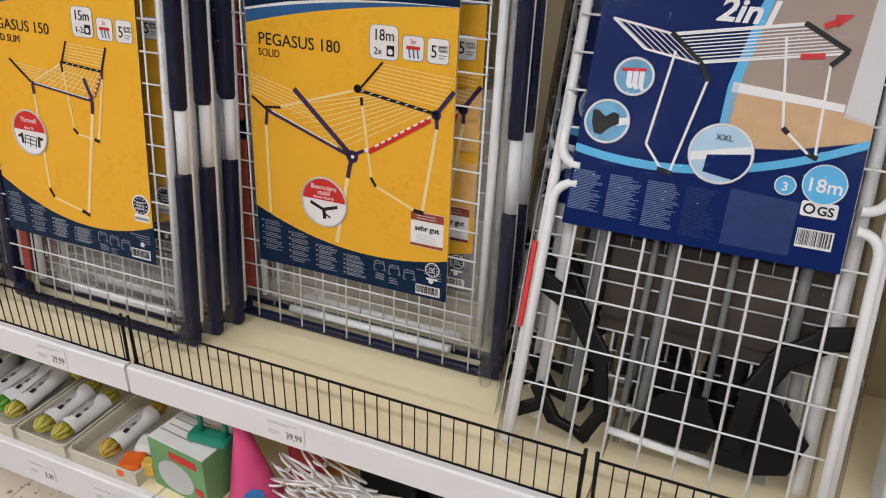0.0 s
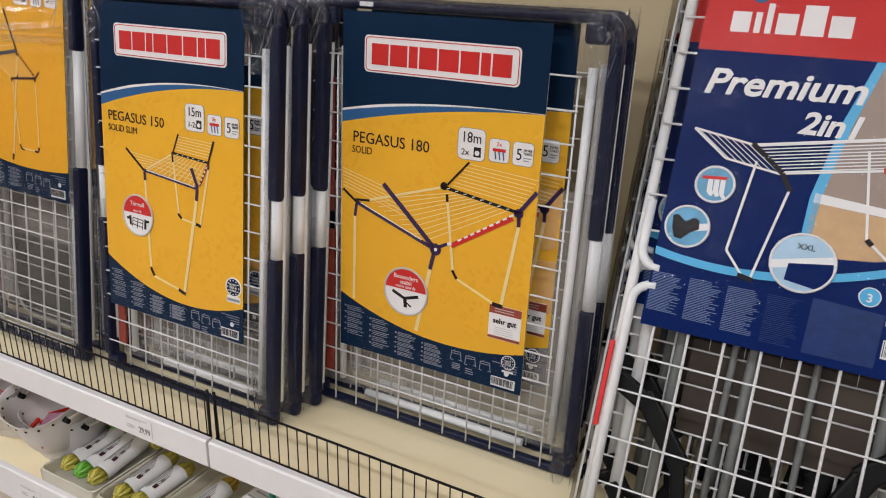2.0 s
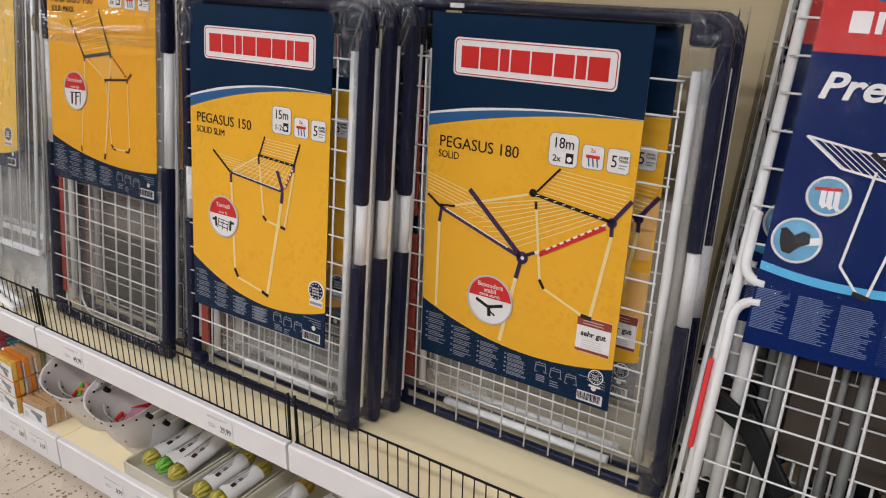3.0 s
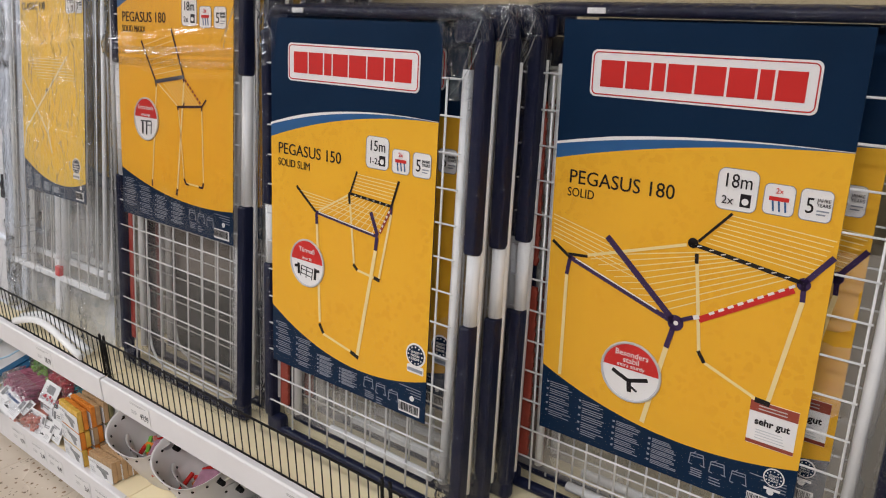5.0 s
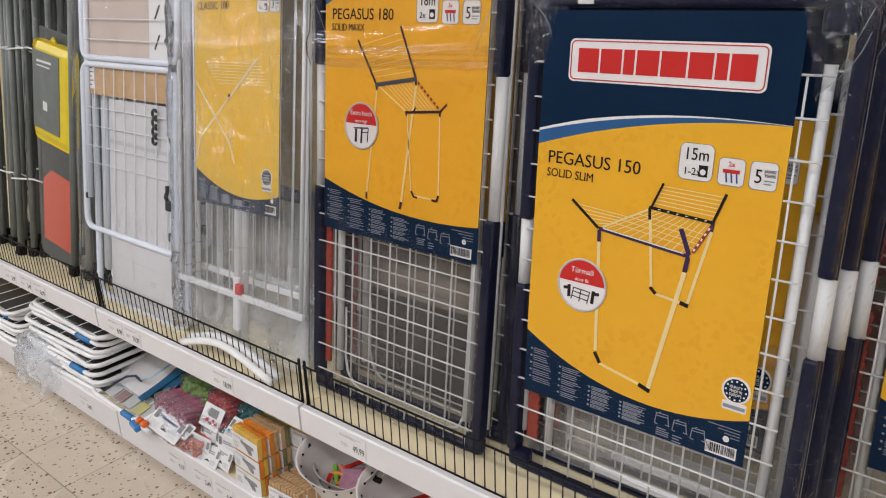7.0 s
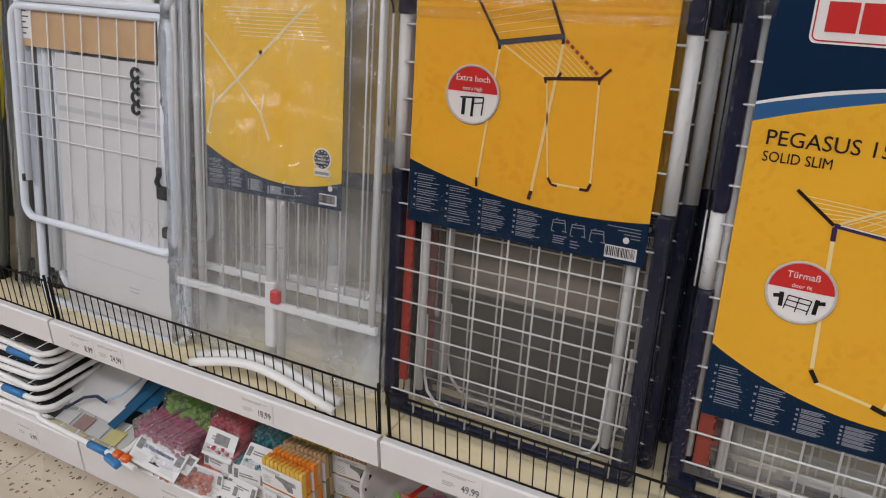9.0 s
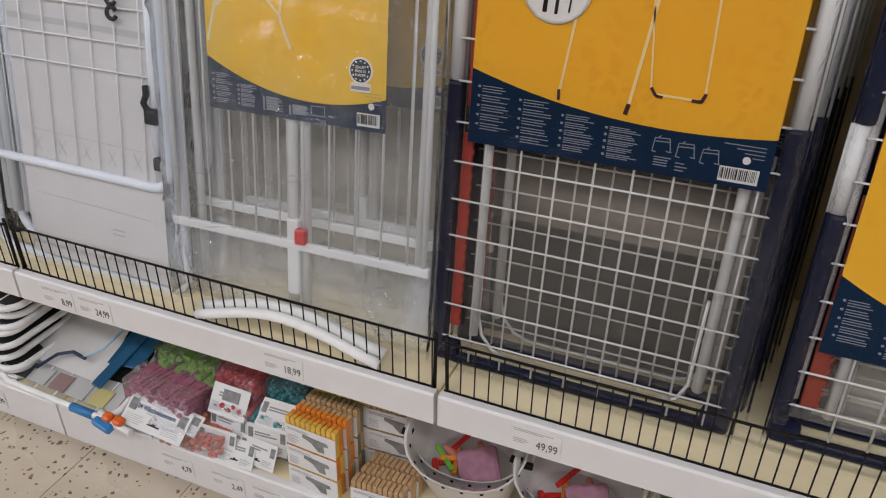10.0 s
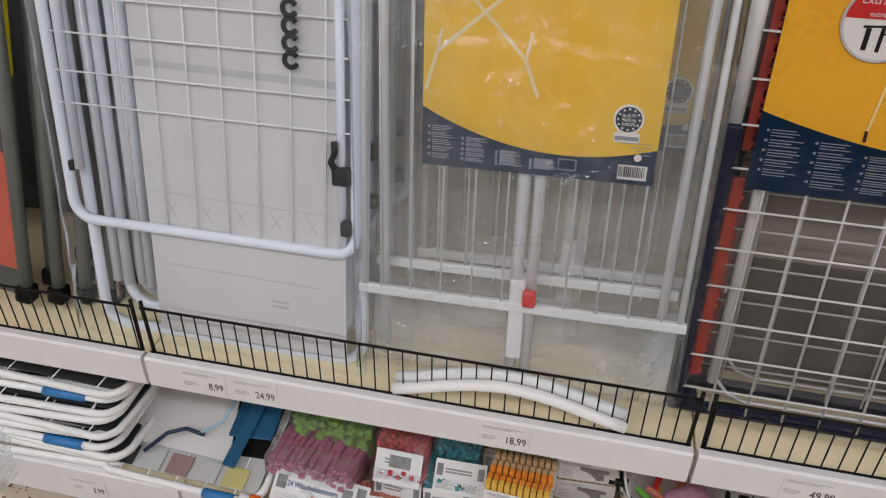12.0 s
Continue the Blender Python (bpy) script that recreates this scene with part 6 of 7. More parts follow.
for x0, x1 in ((-1.955, -1.735), (-1.725, -1.555), (-1.545, -1.325)):
    tray(x0, x1, 0.998, 1.33, BASE + 0.001, 0.042)


def bucket(m, label, pegs):
    root = thing("peg_bucket", label, "bucket", m, "milky buckets")
    bm = bmesh.new()
    n = 36
    rows = []
    for z, s, off in ((0.0, 0.082, 0), (0.004, 0.086, 0), (0.06, 0.100, 0), (0.12, 0.114, 0), (0.15, 0.121, 0.0), (0.152, 0.124, 0), (0.149, 0.118, 0), (0.12, 0.111, 0), (0.06, 0.097, 0), (0.008, 0.083, 0)):
        row = []
        for k in range(n):
            a = 2 * math.pi * k / n
            c, sn = math.cos(a), math.sin(a)
            q = (abs(c) ** 2.6 + abs(sn) ** 2.6) ** (-1 / 2.6)
            dip = -0.020 * max(0.0, -sn) ** 2 * (z > 0.1) * (z / 0.15)
            row.append(bm.verts.new((s * q * c, s * q * sn * 0.92, z + dip)))
        rows.append(row)
    for r0, r1 in zip(rows, rows[1:]):
        for k in range(n):
            bm.faces.new((r0[k], r0[(k + 1) % n], r1[(k + 1) % n], r1[k])).smooth = True
    bm.faces.new(rows[0][::-1])
    bm.faces.new(rows[-1])
    part("shell", bm, BUCKET, root)
    hole = None
    for k in range(20):
        a = 2 * math.pi * (k + 0.5) / 20
        c, sn = math.cos(a), math.sin(a)
        q = (abs(c) ** 2.6 + abs(sn) ** 2.6) ** (-1 / 2.6)
        dip = -0.020 * max(0.0, -sn) ** 2 * 0.88
        if hole is None:
            hole = part("hole", tubed([(-0.0055, 0, 0), (0.0015, 0, 0)], 0.0036, seg=8), PRINT_BLACK, root, "small round hole under the rim")
            o = hole
        else:
            o = new("hole", hole.data)
            o.parent = root
        o.matrix_basis = pose(0.1165 * q * c, 0.1165 * q * sn * 0.92, 0.132 + dip, 0, 0, math.degrees(a))
    for sx in (-1, 1):
        part("handle_knob", tubed([(sx * 0.112, -0.02, 0.124), (sx * 0.134, -0.02, 0.126)], 0.0075), BLACK_PLASTIC, root, "black handle knob")
    part("handle", tubed([(0.128, -0.02, 0.126), (0.135, 0.03, 0.130), (0.10, 0.10, 0.138), (0.0, 0.128, 0.140), (-0.10, 0.10, 0.138), (-0.135, 0.03, 0.130), (-0.128, -0.02, 0.126)], 0.004, seg=6), CLEAR_TRAY, root, "thin plastic handle")
    if pegs:
        part("peg_bag", turned(pose(0.028, -0.02, 0.050, 8, -10, 24), boxed((0, 0, 0), (0.085, 0.10, 0.030), 0.009)), MAUVE_PACK, root, "mauve bag of pegs")
    for k in range(pegs):
        rnd = random.Random(k * 7 + 3)
        part("peg", boxed((0, 0, 0), (0.011, 0.010, 0.072), 0.002), (PRINT_RED, ROPE_GREEN, PEG_ORANGE, SALMON_PACK)[k % 4], root, "coloured plastic peg").matrix_basis = pose(rnd.uniform(-0.06, 0.06), rnd.uniform(-0.05, 0.05), 0.024 + 0.006 * (k // 3), 90 + rnd.uniform(-14, 14), rnd.uniform(-30, 30), rnd.uniform(0, 180))
    return root


BK = "milky white plastic bucket with black handle knobs"
bucket(pose(-2.252, 1.150, BASE + 0.002, 0, 0, 6), BK, 0)
bucket(pose(-2.250, 1.120, BASE + 0.066, 13, 2, 4), BK + ", pegs inside", 12)
bucket(pose(-2.022, 1.145, BASE + 0.002, 0, 0, -4), BK, 0)
bucket(pose(-2.020, 1.112, BASE + 0.068, 11, 2, -3), BK + ", pegs inside", 9)
bucket(pose(-2.10, 1.36, BASE + 0.002), BK, 0)
bucket(pose(-1.86, 1.37, BASE + 0.002, 0, 0, 8), BK, 0)
bucket(pose(-1.86, 1.37, BASE + 0.085, 0, 0, 3), BK, 4)


def header_card(root, m, w, h, seed, photo=False, title=""):
    """A white punched card of a pack with small print, a grey picture and a slot."""
    c = part("header_card", boxed((0, 0, h / 2), (w, 0.0016, h), 0.0005), PAPER, root, "white printed header card")
    c.matrix_basis = m
    if title:
        lettering("card_title", title, -w * 0.02, h * 0.60, h * 0.22, -0.0017, BLUE_INK, c, "CENTER", heavy=0.0003, width=w * 0.62)
    else:
        bm = bmesh.new()
        bars(bm, -w * 0.30, w * 0.26, h * 0.58, h * 0.76, -0.0016, 2, seed, 0.0035)
        part("card_title", bm, PAPER_INK, c)
    bm = bmesh.new()
    bars(bm, -w * 0.44, -w * 0.06, h * 0.10, h * 0.40, -0.0016, 5, seed + 1, 0.0012)
    part("card_print", bm, PALE_INK, c)
    bm = bmesh.new()
    bars(bm, w * 0.16, w * 0.44, h * 0.10, h * 0.34, -0.0016, 4, seed + 2, 0.0012)
    part("card_print", bm, PALE_INK, c)
    for a, b in ((-0.46, -0.34), (0.34, 0.46)) if not photo else ((-0.20, 0.26),):
        part("card_picture", plated([(w * a, h * 0.50), (w * b, h * 0.50), (w * b, h * 0.86), (w * a, h * 0.86)], -0.0017, 0.0006), PHOTO_GREY, c)
    bm = bmesh.new()
    stroke(bm, (-w * 0.08, h * 0.24), (w * 0.12, h * 0.24), 0.003, -0.0017)
    stroke(bm, (-w * 0.01, h * 0.275), (w * 0.05, h * 0.275), 0.0045, -0.0017)
    part("slot", bm, PRINT_BLACK, c, "dark hanging slot")
    return c


def peg_pack(m, w, d, h, mat, seed, label, rows=4, cols=5, film=True, fine=2.6, card=None, mess=2.6):
    """A shrink pack of plastic pegs: rows of pegs side by side under film."""
    root = thing("peg_pack", label, "clothes pegs", m, "packs of clothes pegs")
    rnd = random.Random(seed)
    nx, nz = round(cols * fine), round(rows * fine)
    first = None
    for i in range(nx):
        for j in range(nz):
            x, z = -w / 2 + w * (i + 0.5) / nx, h * (j + 0.5) / nz
            if first is None:
                bm = boxed((0, 0, 0), (w / nx * 0.94, d, h / nz * 0.86), min(w / nx, h / nz) * 0.22)
                first = part("peg", bm, mat, root)
                o = first
            else:
                o = new("peg", first.data)
                o.parent = root
            o.location, o.rotation_euler = (x, d / 2 + mess * rnd.uniform(-0.003, 0.003), z), (mess * rnd.uniform(-0.05, 0.05), mess * rnd.uniform(-0.14, 0.14), mess * rnd.uniform(-0.04, 0.04))
    if film:
        film_sheet(root, -w / 2 - 0.004, w / 2 + 0.004, 0.0, h + 0.003, -0.006, d * 0.7, FROST, seed, 0.006)
    if card:
        header_card(root, *card)
    return root


L = "pack of %s plastic clothes pegs with white header card"
peg_pack(pose(-2.880, 0.990, BASE + 0.004, 0, 0, 2), 0.185, 0.07, 0.050, SALMON_PACK, 41, L % "salmon red", 2, 6, mess=3.2)
peg_pack(pose(-2.985, 1.018, BASE + 0.034, -6, 0, -5), 0.185, 0.11, 0.075, PINK_PACK, 42, L % "dark pink", 3, 5, card=(pose(0.02, -0.050, -0.004, -48, 0, 2), 0.180, 0.074, 3, False, "24 Wäscheklammern"))
peg_pack(pose(-2.965, 1.105, BASE + 0.072, -8, 0, -4), 0.175, 0.15, 0.075, GREEN_PACK, 43, L % "green", 2, 4)
peg_pack(pose(-3.00, 1.18, BASE + 0.010, 0, 0, 4), 0.18, 0.12, 0.065, PINK_PACK, 44, L % "dark pink", 3, 5)
header_card(thing("loose_peg_card", "white punched card with printing over the peg packs", "card", pose(-2.93, 0.990, BASE + 0.052, -60, 3, -3)), pose(0, 0, 0), 0.15, 0.050, 9)
peg_pack(pose(-2.800, 1.085, BASE + 0.118, -5, 0, -3), 0.10, 0.12, 0.055, RED_PACK, 45, L % "red", 2, 4, card=(pose(0.0, -0.045, -0.035, -30, 0, 2), 0.098, 0.070, 5, True))
peg_pack(pose(-2.690, 1.115, BASE + 0.105, -5, 0, 4), 0.09, 0.12, 0.050, TEAL_PACK, 46, L % "teal", 2, 4, card=(pose(0.01, -0.075, -0.020, -48, 0, -3), 0.105, 0.065, 6))
peg_pack(pose(-2.800, 1.050, BASE + 0.002, 0, 0, 0), 0.105, 0.12, 0.105, RED_PACK, 47, L % "red", 4, 4, card=(pose(0.0, -0.020, 0.02, -14, 0, -2), 0.10, 0.075, 7))
peg_pack(pose(-2.695, 1.050, BASE + 0.002, 0, 0, 2), 0.10, 0.12, 0.10, TEAL_PACK, 48, L % "teal", 4, 4, card=(pose(0.0, -0.022, 0.025, -12, 0, 3), 0.098, 0.070, 8))
for k, (x, y, z, t) in enumerate(((-2.81, 0.995, 0.012, 2), (-2.71, 1.0, 0.010, -3), (-2.76, 0.985, 0.004, 4))):
    header_card(thing("loose_peg_card", "white punched card with printing over the peg packs", "card", pose(x, y, BASE + z, -22 - 8 * k, 0, t)), pose(0, 0, 0), 0.098, 0.060, 21 + k)


def peg_card_stack(m, w, layers, mats, seed, label):
    """Low cards of upright pegs, stacked one upon the other."""
    root = thing("peg_card", label, "clothes pegs", m, "cards of wooden pegs")
    h = 0.058
    for j in range(layers):
        top = 0.012 if j == layers - 1 else 0.0
        for i in range(10):
            for r in (0, 1):
                part("peg", boxed((-w / 2 + w * (i + 0.5) / 10, 0.006 + 0.015 * r, h * j + h * 0.5 + top / 2), (w / 10 * 0.86, 0.014, h * 0.96 + top - 0.004 * r), 0.002), mats[(r + j) % len(mats)], root)
        c = part("card", boxed((0, -0.0035, h * j + h * 0.47), (w * 0.99, 0.0016, h * 0.90), 0.0005), PAPER, root, "white printed card")
        bm = bmesh.new()
        bars(bm, -w * 0.44, -w * 0.22, h * (j + 0.12), h * (j + 0.50), -0.0052, 5, seed + j, 0.0012)
        bars(bm, -w * 0.44, w * 0.10, h * (j + 0.70), h * (j + 0.84), -0.0052, 2, seed + j + 3, 0.0014)
        part("card_print", bm, PALE_INK, c)
        bm = bmesh.new()
        plate(bm, [(-w * 0.14, h * (j + 0.56)), (w * 0.02, h * (j + 0.44)), (w * 0.16, h * (j + 0.14)), (w * 0.28, h * (j + 0.16)), (w * 0.26, h * (j + 0.46)), (w * 0.36, h * (j + 0.50)), (w * 0.34, h * (j + 0.64)), (-w * 0.14, h * (j + 0.70))], -0.0052, 0.0006)
        part("card_photo", bm, PHOTO_GREY, c, "grey photo of pegs")
    return root


for k in range(4):
    peg_card_stack(pose(-2.556 + 0.004 * k, 0.998 + 0.036 * k, BASE + 0.002, -2, 0, -3 + 2 * k), 0.124, 3, ((PEG_YELLOW, PEG_ORANGE), (PEG_ORANGE, PEG_WOOD), (PEG_WOOD, PEG_OLIVE), (PEG_YELLOW, PEG_OLIVE))[k], 60 + k, "stacked cards of orange and yellow pegs, white printed fronts")
for k in range(3):
    peg_card_stack(pose(-2.580 + 0.006 * k, 1.15 + 0.04 * k, BASE + 0.002, -2, 0, -3 + 2 * k), 0.125, 5, (PEG_YELLOW, PEG_WOOD), 70 + k, "stacked cards of yellow and wooden pegs, white printed fronts")
for k in range(3):
    peg_card_stack(pose(-2.408 + 0.004 * k, 1.002 + 0.032 * k, BASE + 0.002, -2, 0, 3 - 2 * k), 0.118, 1, (PEG_WOOD,), 80 + k, "card of pale wooden pegs, white printed front")
for k in range(4):
    peg_card_stack(pose(-2.425 + 0.004 * k, 1.110 + 0.04 * k, BASE + 0.002, -2, 0, 3 - 2 * k), 0.118, 3 + (k > 0), (PEG_WOOD,), 90 + k, "stacked cards of pale wooden pegs, white printed fronts")


def mini_frame(m, w, d, label, mats, card=True, grip=True):
    """A small folded hanging airer: rounded white tube frame with a sheet in it, lying flat."""
    root = thing("small_airer", label, "drying rack", m, "small folded airers")
    o = [(p[0], p[2], 0.010) for p in rounded(-w / 2, w / 2, 0.0, d, 0.045)]
    part("frame", tube(bmesh.new(), o, 0.0085, seg=8, closed=True), WHITE_METAL, root, "white rounded tube frame")
    part("sheet", boxed((0, d / 2, 0.008), (w - 0.03, d - 0.04, 0.004), 0.001), mats, root, "printed sheet inside the frame")
    for k in range(5):
        part("wire", tubed([(-w / 2 + 0.06 + (w - 0.12) * k / 4, 0.004, 0.013), (-w / 2 + 0.06 + (w - 0.12) * k / 4, d - 0.004, 0.013)], 0.0018, seg=6), WHITE_METAL, root)
    if grip:
        part("grip", tubed([(w * 0.18, -0.001, 0.010), (w * 0.36, -0.001, 0.010)], 0.0115), LABEL_BLUE, root, "blue plastic grip")
    return root


rnd = random.Random(5)
# mostly dark sheets, their colour also gives the black of the stack's gaps
for k in range(11):
    mini_frame(pose(-3.665 + rnd.uniform(-0.02, 0.02), 0.985 + rnd.uniform(-0.012, 0.015) + 0.004 * k, BASE + 0.003 + 0.0212 * k, 1.0, rnd.uniform(-0.6, 0.6), rnd.uniform(-3, 3)), 0.50 + (0.05 if k > 6 else 0.0), 0.42, "small folded white airer lying in a stack", CARD_GREY if k in (4, 9) else DARK_SHEET, grip=k in (3, 8))
for k in range(8):
    mini_frame(pose(-4.28 + rnd.uniform(-0.02, 0.02), 0.99 + rnd.uniform(-0.01, 0.015), BASE + 0.003 + 0.0212 * k, 0.6, 0, rnd.uniform(-3, 3)), 0.52, 0.42, "small folded white airer with dark sheet, lying in a stack", DARK_SHEET, grip=k == 5)

# one of them lies aslant beside the stack, with its printed card and blue wing
root = mini_frame(pose(-3.275, 0.982, BASE + 0.012, 16, -3, -4), 0.40, 0.40, "small white airer with printed card and blue wing, lying aslant", CARD_GREY)
bm = bmesh.new()
ends = [[bm.verts.new((x, y, z)) for x, y in ((-0.185, 0.075), (0.10, 0.070), (0.02, 0.34), (-0.185, 0.34))] for z in (0.0185, 0.0215)]
bm.faces.new(ends[0][::-1])
bm.faces.new(ends[1])
for k in range(4):
    bm.faces.new((ends[0][k], ends[0][(k + 1) % 4], ends[1][(k + 1) % 4], ends[1][k]))
part("card", bm, CARD_WHITE, root, "white printed card")
bm = bmesh.new()
for k in range(5):
    box(bm, (-0.09, 0.30 + 0.012 * k, 0.0222), (0.11 - 0.014 * (k % 2), 0.003, 0.001))
part("card_print", bm, PAPER_INK, root)
for k, mt in enumerate((DARK_SHEET, CARD_GREY, DUSTY_ROSE, CARD_GREY, PALE_YELLOW)):
    part("colour_square", boxed((-0.145 + 0.068 * k, 0.043, 0.0135), (0.054, 0.046, 0.003), 0.001), mt, root)
part("dark_wing", turned(pose(0.085, 0.24, 0.014, 0, 0, 4), boxed((0, 0, 0), (0.16, 0.30, 0.004), 0.001)), BLACK_PLASTIC, root)
part("blue_wing", turned(pose(0.115, 0.255, 0.024, 0, -4, 4), boxed((0, 0, 0), (0.105, 0.25, 0.005), 0.002)), BLUE_PLASTIC, root, "petrol blue plastic wing")
part("wing_slot", turned(pose(0.090, 0.300, 0.0285, 0, -4, 4), boxed((0, 0, 0), (0.045, 0.13, 0.004), 0.001)), BLACK_PLASTIC, root, "black slot plate")
part("wing_edge", turned(pose(0.118, 0.215, 0.034, 0, 14, -3), boxed((0, 0, 0), (0.028, 0.32, 0.006), 0.002)), BLUE_PLASTIC, root, "long petrol blue edge strip")
part("blue_cord", tubed([(-0.095, 0.050, 0.030), (-0.055, 0.095, 0.044), (-0.015, 0.112, 0.048), (0.030, 0.108, 0.044)], 0.0046, seg=6), DARK_CORD, root, "dark blue bent rod")
part("pale_cord", tubed([(0.020, 0.108, 0.045), (0.060, 0.145, 0.050), (0.068, 0.205, 0.052), (0.066, 0.30, 0.054)], 0.0038, seg=6), PRINT_PALE_BLUE, root)
part("end_clip", turned(pose(0.186, -0.014, 0.010, 0, 0, -8), boxed((0, 0, 0), (0.060, 0.022, 0.020), 0.006)), LABEL_BLUE, root, "blue plastic clip")
part("end_tube", tubed([(0.155, 0.012, 0.012), (0.21, -0.002, 0.008), (0.262, -0.004, 0.004)], 0.0085), WHITE_METAL, root, "white tube end")
for dx in (0.192, 0.226):
    part("knob", turned(pose(dx, 0.004, 0.02), boxed((0, 0, 0), (0.026, 0.024, 0.018), 0.007)), ORANGE_PLASTIC, root, "orange plastic knob")

# a crumpled clear bag that hangs out over the rail
bag = thing("plastic_bag", "crumpled clear plastic bag hanging over the rail", "bag", pose(-3.80, 0.955, 0.02))
film_sheet(bag, -0.10, 0.12, 0.035, 0.165, -0.035, 0.09, FILM_BAG, 51, 0.030, "cloudy folded film")
film_sheet(bag, -0.14, 0.05, 0.060, 0.190, 0.000, 0.09, FILM_BAG, 57, 0.024, "cloudy folded film")

# green box, clip, cone, bottle
gb = thing("green_box", "green and white cardboard box on the base board", "box", pose(-1.205, 1.095, BASE + 0.001, 0, 0, -6))
part("carton", boxed((0, 0, 0.072), (0.175, 0.15, 0.144), 0.002), BOX_GREEN, gb)
part("white_top", boxed((0, 0, 0.1452), (0.172, 0.147, 0.002), 0.0005), PAPER, gb, "white printed top")
part("white_picture", plated([(x * 1.25 + 0.005, z) for x, z in disc(-0.01, 0.055, 0.046)], -0.0765), CARD_GREY, gb, "pale round picture")
for z0, x0, w in ((0.118, -0.02, 0.085), (0.04, 0.055, 0.022)):
    bm = plate(bmesh.new(), [(x0, z0 - 0.008), (x0 + w, z0 - 0.010), (x0 + w, z0 + 0.010), (x0, z0 + 0.012)], -0.0767, 0.0012)
    part("red_band", bm, PRINT_RED, gb, "red lettering band")
bm = bmesh.new()
for k in range(5):
    box(bm, (-0.03, 0.05 - 0.022 * k, 0.1466), (0.10 - 0.012 * (k % 2), 0.004, 0.001))
part("top_print", bm, PAPER_INK, gb)
gc = thing("green_clip", "large sea-green plastic clip lying on the box", "clip", pose(-1.150, 1.075, BASE + 0.149, 0, 0, 4))
part("jaw", boxed((0, 0, 0.012), (0.105, 0.045, 0.024), 0.009), GREEN_PLASTIC, gc)
for dx in (-0.026, 0.040):
    part("prong", turned(pose(dx, 0.004, 0.022), tubed([(0, 0, 0), (0.001, 0.0, 0.03), (0.0, 0.0, 0.066)], 0.007, seg=8)), GREEN_PLASTIC, gc)
pc = thing("pink_cone", "tall tapered pink plastic funnel", "funnel", pose(-1.045, 1.085, BASE + 0.001))
bm = bmesh.new()
rows = []
for z, r in ((0.0, 0.062), (0.01, 0.061), (0.10, 0.041), (0.19, 0.020), (0.225, 0.014), (0.232, 0.006)):
    rows.append([bm.verts.new((r * math.cos(2 * math.pi * k / 28) - 0.10 * z, r * math.sin(2 * math.pi * k / 28), z)) for k in range(28)])
for r0, r1 in zip(rows, rows[1:]):
    for k in range(28):
        bm.faces.new((r0[k], r0[(k + 1) % 28], r1[(k + 1) % 28], r1[k])).smooth = True
bm.faces.new(rows[0][::-1])
bm.faces.new(rows[-1])
part("body", bm, PINK_PLASTIC, pc)
part("flange", turned(pose(0, 0, 0.003), tubed([(0.0, 0, 0), (0.0, 0, 0.006)], 0.066, seg=28)), PINK_PLASTIC, pc)
for x, y, mt, nm in ((-0.965, 1.19, RED_PACK, "dark red"), (-0.925, 1.24, PEG_ORANGE, "orange")):
    o = thing("plastic_scoop", nm + " plastic scoop standing behind the funnel", "scoop", pose(x, y, BASE + 0.001, 0, 0, 20))
    part("blade", boxed((0, 0, 0.09), (0.09, 0.03, 0.18), 0.012), mt, o)
    part("grip", tubed([(0, 0, 0.17), (0.0, 0.0, 0.24)], 0.012), mt, o)
bt = thing("small_bottle", "small bottle with dark blue cap", "bottle", pose(-1.005, 1.03, BASE + 0.001))
part("bottle", tubed([(0, 0, 0), (0, 0, 0.03), (0, 0, 0.05)], 0.020, seg=16), PAPER, bt)
part("cap", tubed([(0, 0, 0.05), (0, 0, 0.075)], 0.023, seg=16), LABEL_BLUE, bt, "dark blue cap")
og = thing("orange_pack", "small orange and white pack in the tray", "pack", pose(-1.372, 1.035, BASE + 0.008, 0, 0, 20))
part("orange_body", boxed((0, 0, 0.02), (0.06, 0.07, 0.034), 0.012), ORANGE_PLASTIC, og)
part("white_body", boxed((0.02, 0.06, 0.03), (0.06, 0.06, 0.03), 0.010), PAPER, og)
part("yellow_tag", boxed((0.048, -0.01, 0.025), (0.03, 0.03, 0.04), 0.004), PEG_YELLOW, og)


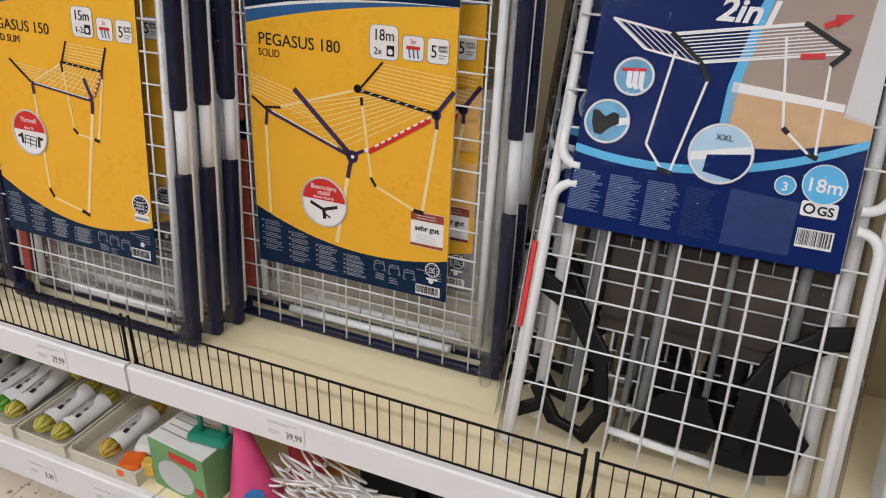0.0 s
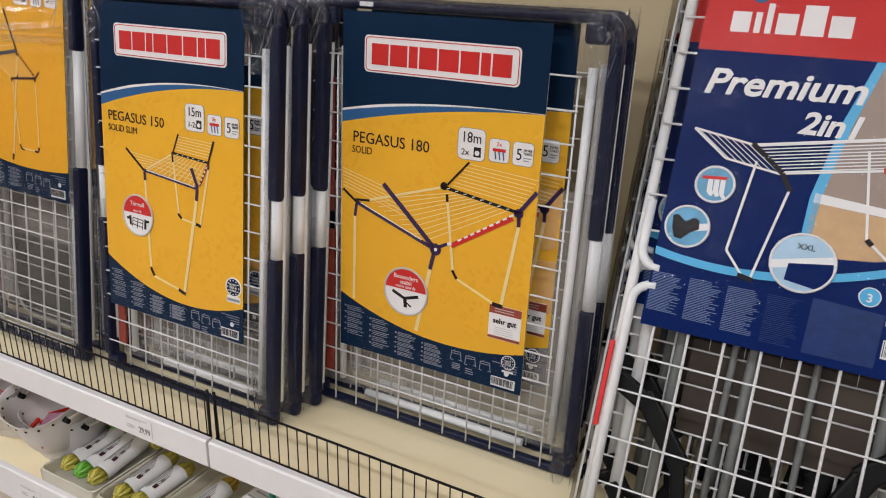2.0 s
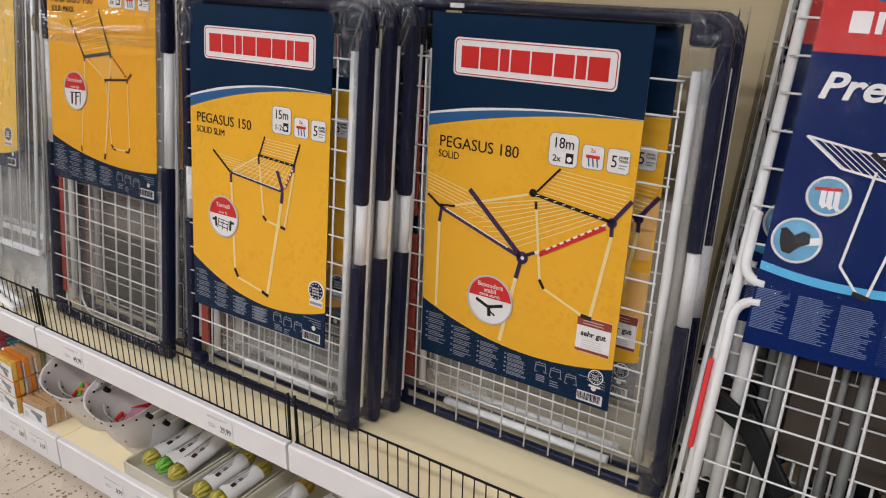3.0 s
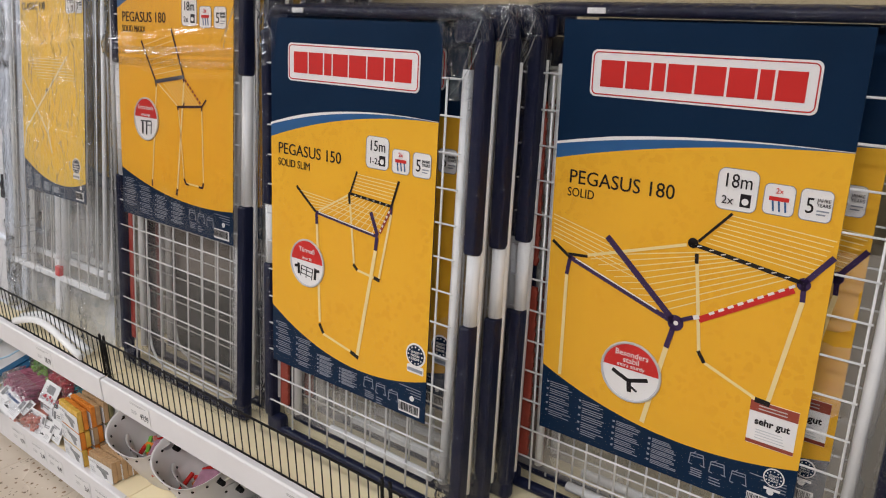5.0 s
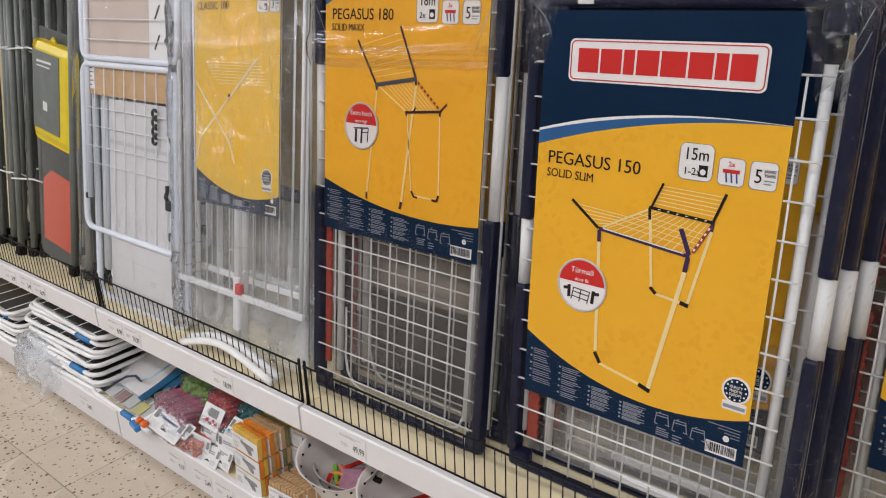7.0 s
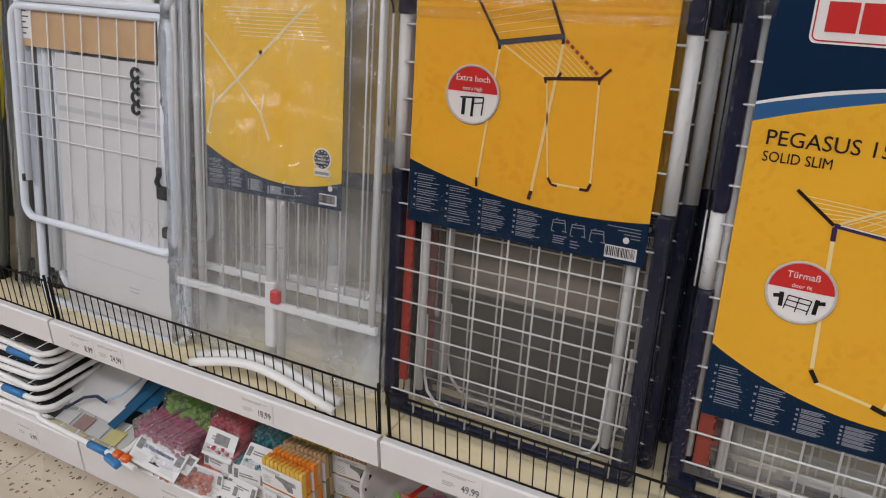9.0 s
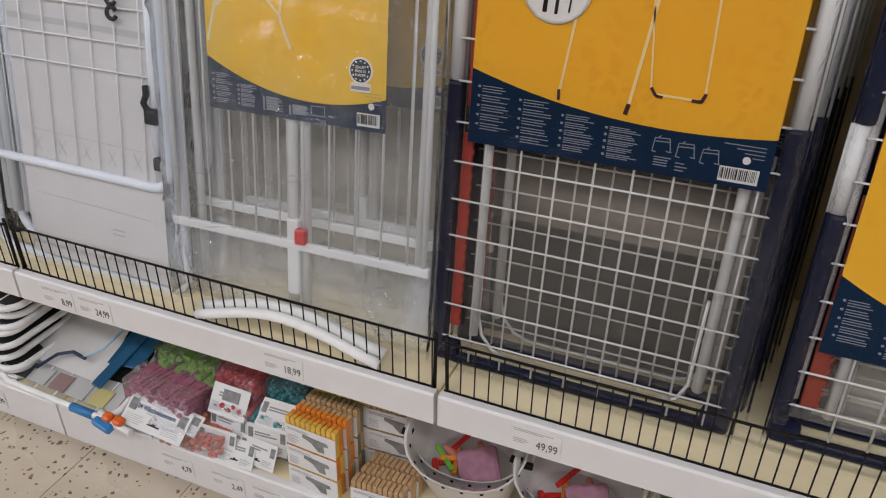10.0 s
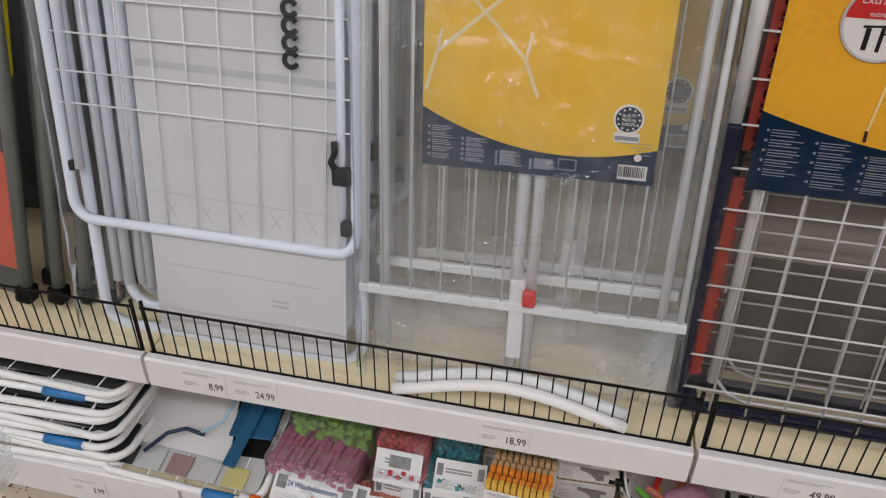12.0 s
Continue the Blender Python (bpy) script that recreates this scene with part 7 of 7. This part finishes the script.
def hanger(m):
    root = thing("coat_hanger", "small white plastic hanger lying in a bundle", "hanger", m, "white hangers")
    part("bar", tubed([(-0.09, 0, 0), (-0.05, 0, 0.022), (0.0, 0, 0.034), (0.05, 0, 0.022), (0.09, 0, 0)], 0.0030, seg=6), PRINT_WHITE, root)
    part("lower_bar", tubed([(-0.09, 0, 0), (0.09, 0, 0)], 0.0026, seg=6), PRINT_WHITE, root)
    part("hook", tubed([(0, 0, 0.034), (0, 0, 0.050)] + [(0.014 * math.sin(radians(a)), 0, 0.064 - 0.014 * math.cos(radians(a))) for a in range(0, 251, 25)], 0.0027, seg=6), PRINT_WHITE, root)
    return root


h1 = hanger(pose(-0.90, 1.10, BASE + 0.05, 62, 4, -14))
for k in range(24):
    copy_thing(h1, pose(-0.935 + 0.009 * k + rnd.uniform(-0.01, 0.01), 1.08 + rnd.uniform(-0.01, 0.05), BASE + 0.03 + rnd.uniform(0.0, 0.13), 55 + rnd.uniform(-18, 12), rnd.uniform(-25, 25), -14 + rnd.uniform(-14, 14)))
for k in range(6):
    o = thing("black_pack", "dark packed goods in glossy film on the base board", "pack", pose(-0.72 + 0.16 * k, 1.12 + 0.02 * (k % 2), BASE + 0.001, -4, 0, rnd.uniform(-8, 8)), "dark packs")
    part("pack", boxed((0, 0.06, 0.09), (0.14, 0.12, 0.17 + 0.02 * (k % 3)), 0.01), BLACK_PLASTIC, o)
    part("label", boxed((0.0, -0.001, 0.07), (0.09, 0.003, 0.05), 0.0006), CARD_GREY, o, "grey printed label")

# ---- floor tiles ----
TILE = 0.2975
tile_mesh = bpy.data.meshes.new("tile")
bm = boxed((0, 0, -0.0035), (TILE - 0.0022, TILE - 0.0022, 0.007), 0.0008)
bm.to_mesh(tile_mesh)
bm.free()
tile_mesh.materials.append(TERRAZZO)
near, far = [], []
for i in range(-51, 17):
    for j in range(-14, 3):
        x, y = -3.205 + TILE * (i + 0.5 + 10), 0.744 + TILE * (j + 0.5)
        if not (X0 < x < X1 and -3.9 < y < 1.6):
            continue
        (near if -5.2 < x < 0.6 and -1.0 < y < 1.2 else far).append((x, y))
for x, y in near:
    o = new("tile", tile_mesh)
    o.parent, o.location = floor, (x, y, FLOOR + 0.003)
bm = bmesh.new()
for x, y in far:
    box(bm, (x, y, FLOOR - 0.0005), (TILE - 0.0022, TILE - 0.0022, 0.007))
tagged(part("tiles", bm, TERRAZZO, floor), kind="stuff")
